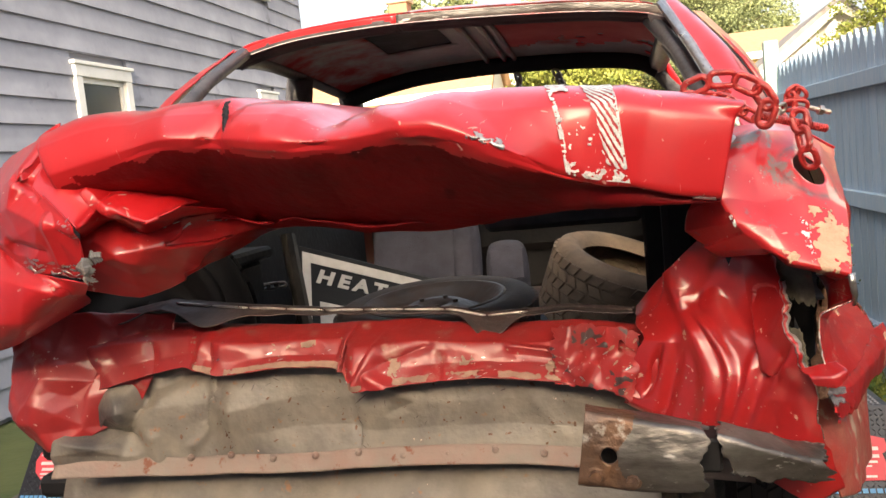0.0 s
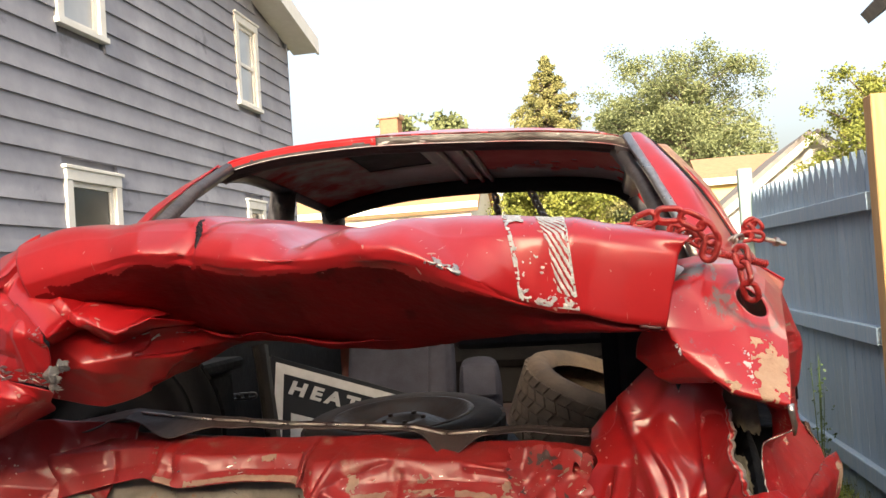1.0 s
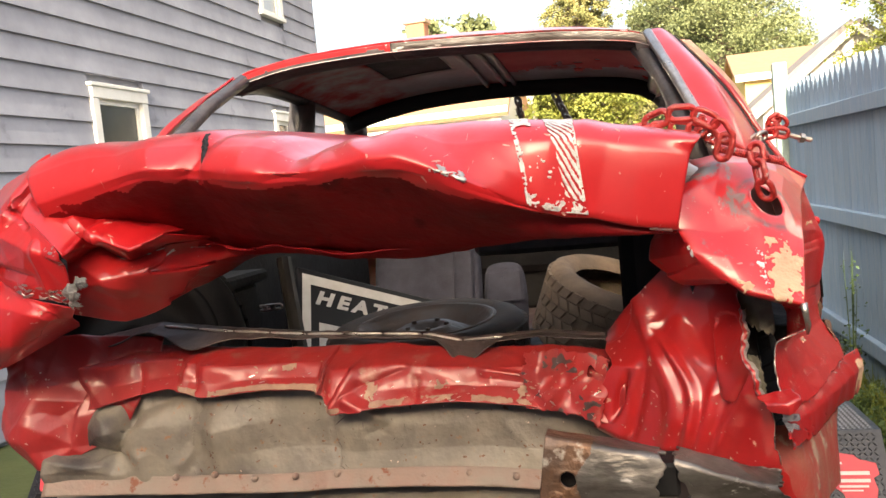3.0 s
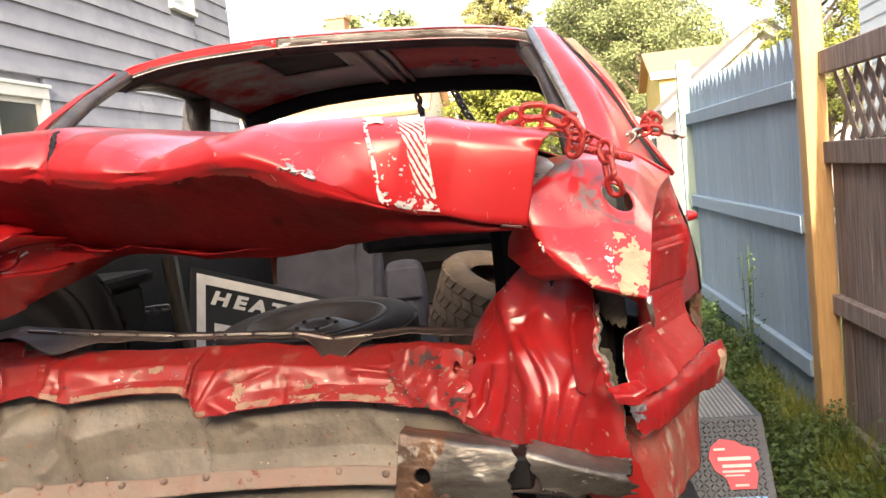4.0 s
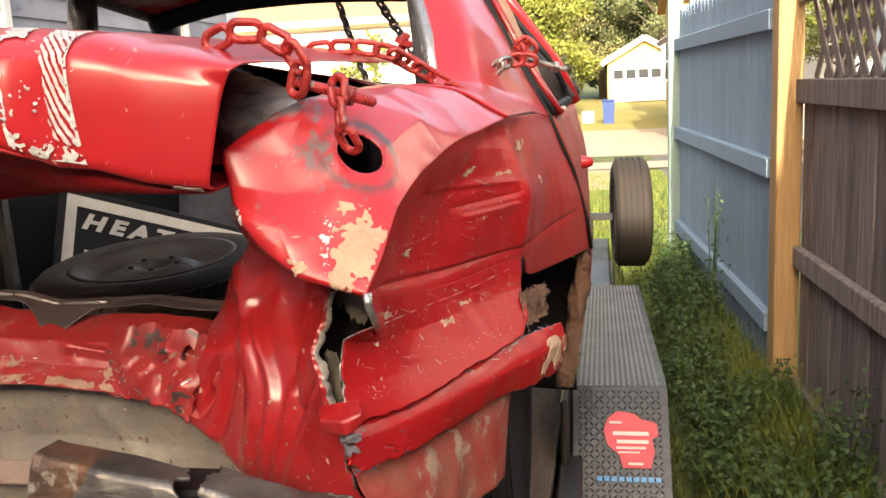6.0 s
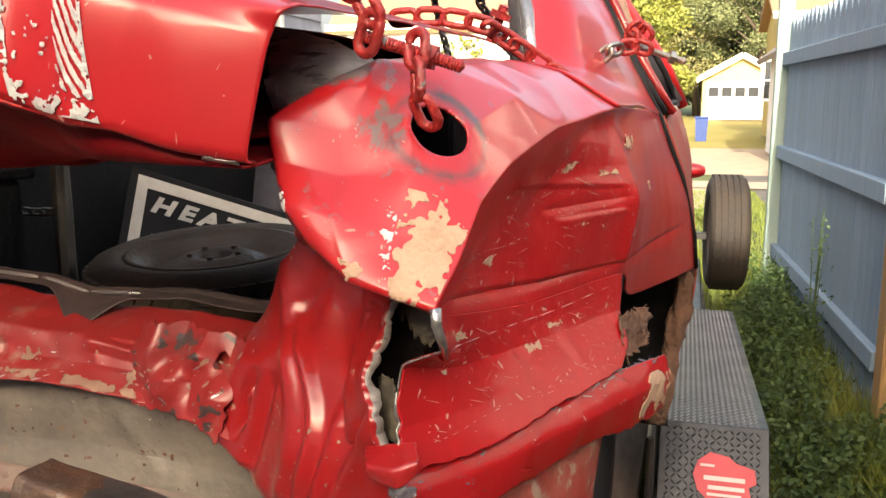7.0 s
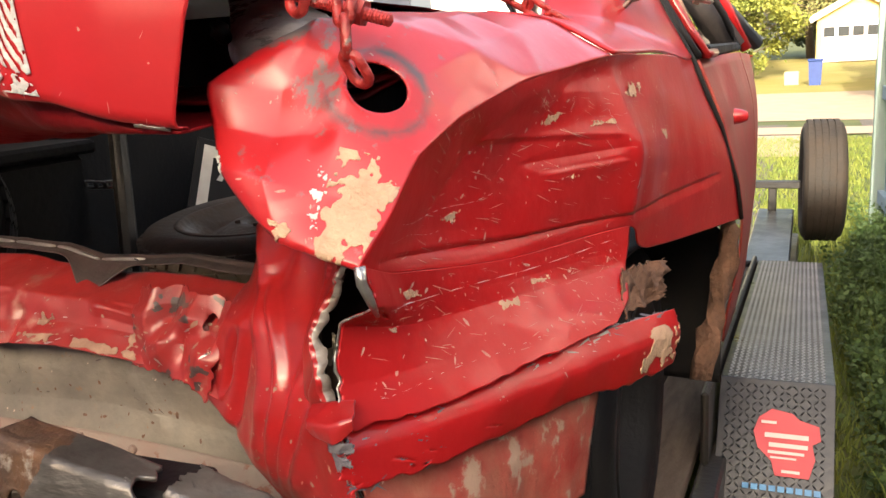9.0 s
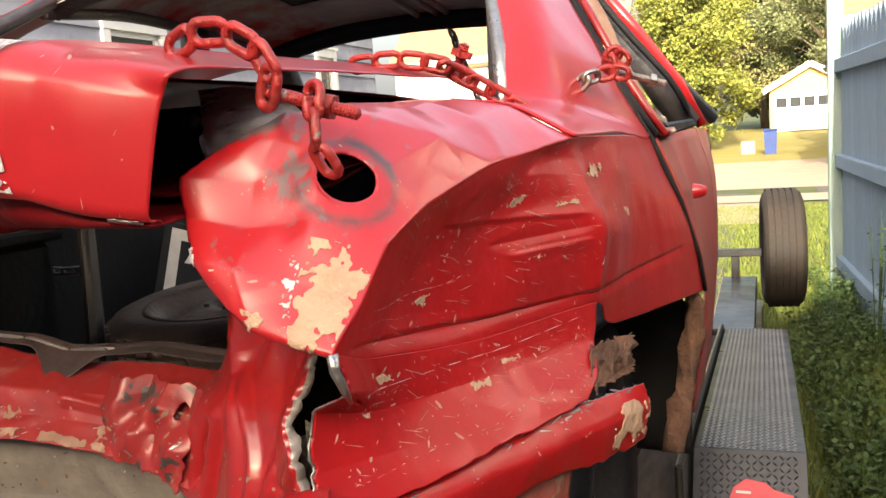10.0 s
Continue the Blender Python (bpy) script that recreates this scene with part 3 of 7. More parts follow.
# inner frame under the lid
under_fn = net(columns(BX, [1.13] * 13, [z + 0.012 for z in UNDER]), columns(BX, [1.3] * 13, [z + 0.0 for z in UNDER]), columns(BX, [1.55] * 13, [z + 0.05 for z in UNDER]))
sheet("lid_frame", skin(under_fn, 0.006, 14, 2), 80, 24, RED_SHADE, lid, 0.003, lambda u, v, p: noise.noise(p * 22) < 0.42, "dark underside frame of the lid")

# crumpled corner beside the lid
def wrinkled(amp, seed, lines=()):
    """Fine sharp wrinkles and given folds for a crumpled sheet."""
    pressed = fold_lines(lines, 0, 2)

    def f(u, v, p):
        q = Vector((p.x * 11 + p.z * 9, p.z * 3.5 - p.x * 4, seed))
        return amp * (1 - 3.0 * abs(noise.noise(q))) + amp * 0.4 * (1 - 3.0 * abs(noise.noise(q * 2.6))) + pressed(p)
    return f


block_fn = net(
    [(-1.185, 1.35, 1.442), (-0.966, 1.15, 1.464), (-0.835, 1.06, 1.487), (-0.800, 1.06, 1.503)],
    [(-1.17, 1.3, 1.411), (-0.967, 1.1, 1.405), (-0.84, 1.00, 1.431), (-0.812, 1.045, 1.463)],
    [(-1.142, 1.25, 1.371), (-0.943, 1.06, 1.375), (-0.853, 0.995, 1.389), (-0.810, 1.005, 1.415)],
    [(-1.093, 1.2, 1.342), (-0.897, 1.03, 1.338), (-0.789, 0.965, 1.364), (-0.727, 0.962, 1.352)],
    [(-1.086, 1.2, 1.307), (-0.916, 1.06, 1.316), (-0.837, 1.01, 1.297), (-0.747, 1.00, 1.284)], sharp=0.72)
block_at = skin(block_fn, 0.0012, 14, 7, fold=wrinkled(0.002, 2.2, ((-0.80, 1.414, -0.73, 1.355, 0.016, 0.010), (-0.842, 1.43, -0.80, 1.40, 0.012, -0.008), (-0.875, 1.338, -0.80, 1.325, 0.014, -0.008), (-0.772, 1.37, -0.775, 1.31, 0.012, 0.006))))
left_quarter = sheet("crumpled_quarter", block_at, 120, 130, RED, car, 0.002, None, "crumpled red quarter corner with folded faces")
second_fn = net(
    [(-0.884, 1.16, 1.501), (-0.842, 1.21, 1.473), (-0.776, 1.24, 1.456), (-0.713, 1.25, 1.441), (-0.637, 1.27, 1.404)],
    [(-0.816, 1.05, 1.462), (-0.768, 1.09, 1.442), (-0.727, 1.13, 1.426), (-0.678, 1.16, 1.403), (-0.619, 1.21, 1.377)],
    [(-0.810, 0.993, 1.414), (-0.757, 1.012, 1.409), (-0.701, 1.032, 1.395), (-0.643, 1.05, 1.38), (-0.622, 1.09, 1.37)],
    [(-0.727, 0.962, 1.352), (-0.725, 1.00, 1.374), (-0.697, 1.00, 1.372), (-0.644, 0.995, 1.352), (-0.610, 1.03, 1.369)],
    [(-0.768, 1.03, 1.337), (-0.735, 1.06, 1.357), (-0.684, 1.06, 1.335), (-0.644, 1.09, 1.351), (-0.593, 1.17, 1.351)], sharp=0.68)
second_at = skin(second_fn, 0.0012, 14, 3, fold=wrinkled(0.0014, 5.1, ((-0.77, 1.447, -0.66, 1.40, 0.02, -0.010, 1), (-0.70, 1.447, -0.62, 1.405, 0.012, 0.006), (-0.74, 1.40, -0.70, 1.372, 0.012, 0.007), (-0.715, 1.395, -0.725, 1.36, 0.010, -0.006))))
sheet("crumpled_face", second_at, 130, 120, RED, left_quarter, 0.002, None, "red face folded in under the lid")
lower_fn = net(
    [(-0.773, 1.03, 1.343), (-0.731, 1.055, 1.357), (-0.684, 1.06, 1.337), (-0.644, 1.09, 1.351), (-0.593, 1.17, 1.351), (-0.50, 1.26, 1.34)],
    [(-0.772, 1.03, 1.299), (-0.704, 1.03, 1.311), (-0.658, 1.06, 1.314), (-0.618, 1.12, 1.312), (-0.563, 1.22, 1.326), (-0.49, 1.28, 1.336)],
    [(-0.788, 1.05, 1.264), (-0.721, 1.08, 1.242), (-0.673, 1.13, 1.259), (-0.635, 1.19, 1.281), (-0.592, 1.25, 1.307), (-0.52, 1.31, 1.330)], sharp=0.5)
sheet("inner_quarter", skin(lower_fn, 0.0014, 9, 4, fold=wrinkled(0.0025, 8.4, ((-0.70, 1.345, -0.62, 1.352, 0.016, -0.008), (-0.75, 1.33, -0.70, 1.30, 0.02, 0.006)))), 130, 90, RED_WORN, left_quarter, 0.002, None, "scuffed red inner quarter sheet running into the trunk")
smooth_fn = net(
    [(-1.253, 1.3, 1.319), (-1.008, 1.12, 1.355), (-0.907, 1.05, 1.317), (-0.833, 1.005, 1.296), (-0.750, 1.005, 1.275)],
    [(-1.227, 1.25, 1.24), (-0.943, 1.04, 1.289), (-0.848, 0.995, 1.278), (-0.801, 0.995, 1.264), (-0.788, 1.045, 1.255)],
    [(-1.227, 1.25, 1.134), (-0.96, 1.04, 1.218), (-0.872, 1.01, 1.225), (-0.846, 1.04, 1.227), (-0.82, 1.10, 1.239)],
    [(-1.266, 1.3, 1.101), (-1.003, 1.08, 1.167), (-0.938, 1.07, 1.182), (-0.888, 1.09, 1.205), (-0.858, 1.15, 1.227)], sharp=0.3)
smooth_at = skin(smooth_fn, 0.0015, 8, 5)
sheet("lower_face", smooth_at, 110, 90, RED, left_quarter, 0.002, None, "smooth red lower face with a curled edge")
for at, n, sd in ((block_at, 26, 4), (second_at, 26, 5), (smooth_at, 20, 6)):
    chipping("chipped_paint", at, n, sd, CHIP, left_quarter, "pale nicks in the paint", (0.001, 0.003), (1, 4))
chipping("bare_fold", block_at, 34, 9, BARE, left_quarter, "bare metal showing along a fold", (0.0012, 0.004), (1.5, 5), (0.55, 0.97, 0.93, 1.0), 0.1)
chipping("bare_fold", block_at, 14, 10, BARE, left_quarter, "bare metal showing along a fold", (0.001, 0.003), (1.5, 4), (0.86, 0.99, 0.72, 0.78), 0.5)
chipping("bare_fold", skin(lower_fn), 24, 12, GREASY, left_quarter, "grey scrapes along a groove", (0.001, 0.003), (3, 9), (0.25, 0.75, 0.02, 0.16), 0.1)
bm = bmesh.new()
tube(bm, [block_fn(0.60 + 0.4 * i / 16, 0.985) + Vector((0, -0.004 + 0.003 * math.sin(i * 2.1), 0.003 * math.sin(i * 1.3))) for i in range(17)], [0.0012 + 0.0028 * abs(noise.noise(Vector((i * 0.7, 1, 6)))) for i in range(17)], 6)
part("torn_edge", bm, BARE, left_quarter, "bright torn metal edge", True)
LAMP_GREY = material("crushed_grey_plastic", (0.13, 0.125, 0.125), 0.5, other=(0.3, 0.28, 0.27), scale=60, amount=0.9, bump=0.5, bump_scale=120)
c = Vector((-0.742, 0.985, 1.300))
for k, (dx, dz, sz) in enumerate(((0.004, 0.0, 0.014), (0.017, 0.012, 0.010), (0.002, -0.018, 0.009))):
    d = c + Vector((dx, 0.004 * k, dz))
    f = net([d + Vector((-sz, 0.010, sz)), d + Vector((0, -0.004, sz * 1.3)), d + Vector((sz, 0.012, sz * 0.7))], [d + Vector((-sz * 1.1, 0.0, 0)), d + Vector((0.002, -0.010, 0.002)), d + Vector((sz * 1.1, 0.006, -sz * 0.2))],
            [d + Vector((-sz * 0.7, 0.008, -sz)), d + Vector((0.004, 0.0, -sz * 1.2)), d + Vector((sz, 0.014, -sz * 0.9))], sharp=0.7)
    sheet("lamp_remnant", skin(ragged(f, (0.35, 0.3, 0.25, 0.3), 4 + k * 3, 3), 0.002, 30, 2 + k), 26, 26, (LAMP_GREY, LAMP_GREY, GREASY)[k], left_quarter, 0.001, None, "crushed grey lamp remnant")
low_left_fn = net(
    [(-1.20, 1.55, 1.22), (-1.05, 1.22, 1.20), (-0.95, 1.22, 1.20), (-0.86, 1.25, 1.19), (-0.78, 1.27, 1.18)],
    [(-1.16, 1.45, 1.14), (-1.04, 1.17, 1.12), (-0.96, 1.16, 1.12), (-0.88, 1.22, 1.13), (-0.78, 1.24, 1.13)],
    [(-1.07, 1.25, 1.06), (-1.03, 1.16, 1.055), (-0.98, 1.13, 1.04), (-0.91, 1.18, 1.065), (-0.80, 1.21, 1.09)],
    [(-1.00, 1.16, 1.01), (-0.985, 1.17, 0.995), (-0.96, 1.15, 0.995), (-0.92, 1.17, 1.00), (-0.84, 1.20, 1.03)], sharp=0.7)
sheet("lower_corner", skin(low_left_fn, 0.011, 13, 4), 100, 90, TAIL_RED, car, 0.002, None, "creased red lower corner panel")

# tail panel, weather lip and undercoated valance
TX = [-0.97, -0.84, -0.735, -0.67, -0.56, -0.467, -0.44, -0.35, -0.24, -0.10, 0.01]
TOPZ = [1.172, 1.170, 1.163, 1.158, 1.150, 1.150, 1.150, 1.150, 1.136, 1.134, 1.118]
BOTZ = [1.055, 1.088, 1.107, 1.092, 1.100, 1.095, 1.064, 1.070, 1.075, 1.058, 1.030]
tail_fn = net(columns(TX, [1.27] * 11, TOPZ),
              columns(TX, [1.20, 1.21, 1.225, 1.20, 1.215, 1.22, 1.19, 1.205, 1.21, 1.215, 1.17], [a * 0.72 + b * 0.28 for a, b in zip(TOPZ, BOTZ)]),
              columns(TX, [1.19, 1.20, 1.21, 1.19, 1.205, 1.205, 1.17, 1.19, 1.20, 1.20, 1.17], [a * 0.3 + b * 0.7 for a, b in zip(TOPZ, BOTZ)]),
              columns(TX, [1.18, 1.185, 1.19, 1.18, 1.185, 1.185, 1.165, 1.17, 1.175, 1.18, 1.16], BOTZ), sharp=0.65)
tail_folds = wrinkled(0.002, 3.7, ((-0.703, 1.151, -0.713, 1.10, 0.012, 0.007), (-0.69, 1.14, -0.685, 1.11, 0.010, -0.005), (-0.457, 1.140, -0.472, 1.045, 0.012, 0.012, 1), (-0.408, 1.126, -0.440, 1.075, 0.016, 0.008, -1), (-0.42, 1.084, -0.366, 1.055, 0.014, 0.008),
                                   (-0.309, 1.104, -0.308, 1.069, 0.010, -0.006), (-0.40, 1.10, -0.33, 1.12, 0.012, -0.005), (-0.123, 1.10, -0.127, 1.046, 0.012, 0.007), (-0.052, 1.119, -0.043, 1.022, 0.014, -0.010, -1), (-0.20, 1.115, -0.09, 1.095, 0.012, 0.007, 1),
                                   (-0.90, 1.13, -0.85, 1.08, 0.02, 0.008), (-0.80, 1.14, -0.79, 1.10, 0.014, -0.006)))


def tail_at(u, v):
    """The tail panel with its facets pressed in."""
    p = tail_fn(u, v)
    return p + Vector((0, -1, 0.1)) * tail_folds(u, v, p)


tail_skin = skin(tail_at, 0.0025, 16, 1.5)
tail = sheet("tail_panel", tail_skin, 300, 60, TAIL_RED, car, 0.002, None, "dented red tail panel with chipped paint")
# beige folded edge along the bottom
for k, (a, b, share) in enumerate(((0.31, 0.505, 0.72), (0.225, 0.285, 0.55), (0.66, 0.73, 0.42), (0.745, 0.80, 0.34), (0.80, 0.90, 0.36), (0.54, 0.63, 0.28))):
    on(tail_at, "bare_edge", (a, b, 0.84, 1.0), WORN_EDGE, "beige worn edge of the panel", share, 45, k, 0, 130, 30, 0.25, 0.0016, tail, (0.0025, 16, 1.5))
for a, b, c0, c1, sd in ((0.655, 0.68, 0.45, 0.85, 2), (0.765, 0.785, 0.5, 0.75, 3), (0.862, 0.882, 0.55, 0.9, 4), (0.20, 0.23, 0.25, 0.5, 5), (0.42, 0.45, 0.35, 0.5, 6)):
    on(tail_at, "filler_spot", (a, b, c0, c1), WORN_EDGE, "beige chip in the paint", 0.42, 70, sd, 0, 50, 40, 0.4, 0.0016, tail, (0.0025, 16, 1.5))
chipping("chipped_paint", tail_skin, 70, 21, WORN_EDGE, tail, "beige chips in the paint", (0.0008, 0.003), (1, 2.5), (0.02, 0.98, 0.2, 0.97))
chipping("bare_fold", tail_skin, 40, 22, BARE, tail, "bright scrapes on the folds", (0.0006, 0.002), (2, 6), (0.15, 0.98, 0.55, 0.99), 0.2)
PX = [-0.92, -0.79, -0.669, -0.513, -0.382, -0.30, -0.249, -0.179, -0.119, -0.02]
PZ = [1.172, 1.192, 1.177, 1.163, 1.157, 1.152, 1.140, 1.142, 1.146, 1.135]


def lip_fn(u, v):
    """Folded lip that droops in tongues over the panel."""
    x = -0.92 + 0.90 * u
    wide = 1 - 0.5 * min(1, max(0, (x + 0.62) / 0.14))  # the ledge narrows past the crushed end
    k = min(max(0, sum(1 for q in PX[1:-1] if q <= x)), 8)
    f = (x - PX[k]) / (PX[k + 1] - PX[k])
    z = PZ[k] + (PZ[k + 1] - PZ[k]) * f + 0.010
    drop = (0.006 + 0.003 * noise.noise(Vector((x * 22, 0, 0)))) * wide
    for c, w, d in ((-0.69, 0.085, 0.018), (-0.240, 0.056, 0.026), (-0.86, 0.05, 0.008)):
        q = abs(x - c - 0.3 * w * math.sin(c * 40)) / w
        if q < 1:
            drop += d * (0.5 + 0.5 * math.cos(math.pi * q))
    if v < 0.45:
        w = v / 0.45
        return Vector((x, 1.268 + 0.024 * wide * (1 - w), z + 0.004 * math.sin(w * math.pi)))
    w = (v - 0.45) / 0.55
    return Vector((x, 1.268 - 0.026 * wide * w - 1.0 * drop * w, z - drop * w))


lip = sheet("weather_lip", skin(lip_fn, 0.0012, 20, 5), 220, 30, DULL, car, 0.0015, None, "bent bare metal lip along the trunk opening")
# bright bead pieces with gaps draw the broken white highlight on the lip
for k in range(9):
    bm = bmesh.new()
    a = 0.16 + k * 0.074
    tube(bm, [lip_fn(a + 0.070 * i / 10, 0.46) + Vector((0, -0.003, 0.002)) for i in range(11)], [0.0012 + 0.0016 * math.sin(math.pi * i / 10) ** 0.4 for i in range(11)], 6)
    part("lip_bead", bm, BARE, lip, "bead along the lip, bright for its highlights", True)
VX = [-0.955, -0.84, -0.71, -0.66, -0.56, -0.468, -0.44, -0.325, -0.20, -0.06, 0.13]
VTOP = [1.03, 1.091, 1.09, 1.08, 1.096, 1.093, 1.062, 1.07, 1.073, 1.055, 0.985]
VBOT = [0.962, 0.950, 0.945, 0.947, 0.947, 0.952, 0.954, 0.956, 0.955, 0.940, 0.915]
val_fn = net(columns(VX, [1.19, 1.225, 1.235, 1.225, 1.235, 1.235, 1.22, 1.225, 1.23, 1.23, 1.22], [z + 0.022 for z in VTOP]),
             columns(VX, [1.15, 1.17, 1.215, 1.18, 1.22, 1.22, 1.205, 1.21, 1.215, 1.22, 1.22], [a * 0.66 + b * 0.34 for a, b in zip(VTOP, VBOT)]),
             columns(VX, [1.13, 1.17, 1.21, 1.19, 1.22, 1.22, 1.21, 1.21, 1.215, 1.22, 1.22], [a * 0.33 + b * 0.67 for a, b in zip(VTOP, VBOT)]),
             columns(VX, [1.14, 1.18, 1.20, 1.20, 1.20, 1.20, 1.20, 1.20, 1.20, 1.21, 1.22], VBOT), sharp=0.6)


val_pressed = fold_lines(((-0.915, 1.03, -0.838, 0.997, 0.030, -0.034), (-0.838, 0.997, -0.812, 1.065, 0.026, -0.030), (-0.865, 1.063, -0.83, 1.03, 0.03, 0.014), (-0.812, 1.065, -0.72, 1.10, 0.022, -0.010), (-0.70, 1.09, -0.69, 1.055, 0.010, -0.010, 1),
                          (-0.69, 1.055, -0.712, 1.0, 0.014, 0.010, -1), (-0.712, 1.0, -0.735, 0.975, 0.014, 0.008), (-0.80, 0.995, -0.795, 0.96, 0.018, 0.010), (-0.46, 1.06, -0.452, 0.98, 0.014, -0.007, 1), (-0.40, 1.055, -0.36, 1.035, 0.018, 0.009), (-0.36, 1.035, -0.395, 1.02, 0.012, -0.005),
                          (-0.95, 1.0, -0.86, 0.985, 0.015, 0.008), (-0.20, 1.06, -0.13, 0.97, 0.03, 0.005)), 0, 2)


def val_folds(u, v, p):
    """Diagonal folds at the crushed end and upright kinks."""
    return val_pressed(p)


# darker broken patch at the crushed end
add_mark(VALANCE, (-0.88, 1.15, 1.025), 0.0, 0.085, (0.065, 0.06, 0.06), 14, 0.62, 0.3)
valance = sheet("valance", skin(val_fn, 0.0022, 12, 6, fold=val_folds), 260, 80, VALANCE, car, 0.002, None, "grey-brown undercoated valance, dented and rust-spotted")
val_at = skin(val_fn, 0.0022, 12, 6, fold=val_folds)
chipping("rust_spot", val_at, 170, 61, MUD, valance, "brown rust spots and drips", (0.0006, 0.0030), (1, 2.4), (0.1, 0.98, 0.15, 0.98))
chipping("scuff", val_at, 50, 62, DULL, valance, "dark scrapes", (0.0005, 0.0014), (3, 12), (0.1, 0.98, 0.15, 0.98))
flange_fn = net(columns(VX, [1.14, 1.18, 1.195, 1.195, 1.195, 1.195, 1.195, 1.195, 1.195, 1.205, 1.215], [z + 0.012 for z in VBOT]),
                columns(VX, [1.125, 1.165, 1.18, 1.18, 1.18, 1.18, 1.18, 1.18, 1.18, 1.19, 1.20], [z - 0.014 for z in VBOT]), sharp=0.5)
sheet("valance_flange", skin(flange_fn, 0.004, 14, 8), 150, 8, FLANGE, valance, 0.002, None, "rusted flange with spot welds")
for i in range(9):
    bm = bmesh.new()
    x = -0.74 + i * 0.072
    lathe(bm, [(0.0005, 0.004), (0.004, 0.003), (0.0055, 0.0), (0.006, -0.004)], pose(x, 1.186, 0.958 + 0.004 * math.sin(i * 2.1), 90, 0, 0), 10)
    part("rivet", bm, FLANGE, valance)
floor_fn = net([(-1.0, 1.24, 0.94), (-0.6, 1.24, 0.92), (-0.3, 1.24, 0.93), (0.0, 1.22, 0.93)], [(-1.0, 1.20, 0.86), (-0.6, 1.20, 0.86), (-0.3, 1.20, 0.865), (0.0, 1.20, 0.86)])
sheet("lower_skirt", skin(floor_fn, 0.008, 8, 2), 60, 12, VALANCE, car, 0.003, None, "torn grey skirt below the valance")

# bumper beam remains
beam_fn = net([(-0.082, 0.997, 1.081), (-0.02, 0.997, 1.068), (0.06, 0.997, 1.052)], [(-0.080, 0.960, 1.084), (-0.02, 0.957, 1.070), (0.064, 0.962, 1.054)],
              [(-0.086, 0.952, 1.046), (-0.02, 0.950, 1.031), (0.066, 0.954, 1.021)], [(-0.094, 0.957, 1.001), (-0.02, 0.957, 0.991), (0.058, 0.962, 0.988)],
              [(-0.094, 0.997, 0.996), (-0.02, 0.997, 0.986), (0.055, 0.997, 0.984)], sharp=0.7)
beam = sheet("bumper_beam", skin(ragged(beam_fn, (0.0, 0.12, 0, 0), 3, 5), 0.003, 16, 3), 80, 70, RUST, car, 0.004, None, "rusted torn bumper beam end", hole=((-0.055, 0.951, 1.034), 0.010), inner=(lambda u, v: u > 0.42 + 0.08 * math.sin(v * 9), SCRAPED))
for x, z in ((-0.072, 1.010), (-0.030, 1.004)):
    bm = bmesh.new()
    lathe(bm, [(0.0005, 0.010), (0.007, 0.009), (0.008, 0.003), (0.012, 0.002), (0.012, -0.004)], pose(x, 0.953, z, 90, 0, 0), 8)
    part("bolt", bm, RUST, beam, "rusted bolt head")
boxes("beam_core", BLACK, beam, [((-0.075, 0.985, 0.998), (0.075, 1.04, 1.04))], 0.004)
beam2_fn = net([(0.065, 1.020, 1.053), (0.12, 1.020, 1.033), (0.20, 1.050, 1.008)], [(0.062, 0.980, 1.048), (0.12, 0.982, 1.026), (0.20, 1.005, 0.996)], [(0.075, 0.982, 0.998), (0.12, 0.985, 0.983), (0.205, 1.010, 0.978)], sharp=0.7)
sheet("torn_strip", skin(ragged(beam2_fn, (0.16, 0.1, 0.05, 0.12), 5, 5), 0.003, 18, 6), 70, 40, SCRAPED, beam, 0.003, None, "scraped grey bumper strip")

# wavy corner panel beside the opening
wavy_fn = net(
    [(-0.02, 1.262, 1.150), (0.025, 1.20, 1.208), (0.085, 1.165, 1.265), (0.125, 1.165, 1.255), (0.172, 1.14, 1.225)],
    [(-0.022, 1.225, 1.135), (0.03, 1.190, 1.165), (0.085, 1.165, 1.192), (0.130, 1.145, 1.185), (0.172, 1.10, 1.196)],
    [(-0.015, 1.180, 1.121), (0.035, 1.15, 1.12), (0.085, 1.130, 1.125), (0.135, 1.10, 1.132), (0.164, 1.055, 1.160)],
    [(-0.045, 1.185, 1.065), (0.025, 1.145, 1.065), (0.080, 1.11, 1.06), (0.137, 1.085, 1.07), (0.182, 1.045, 1.112)],
    [(-0.050, 1.180, 1.040), (0.035, 1.130, 1.015), (0.10, 1.100, 1.00), (0.16, 1.065, 1.0), (0.200, 1.045, 1.05)],
    [(-0.045, 1.190, 1.030), (0.04, 1.130, 0.998), (0.11, 1.100, 0.965), (0.18, 1.065, 0.93), (0.228, 1.070, 0.95)], sharp=0.4)
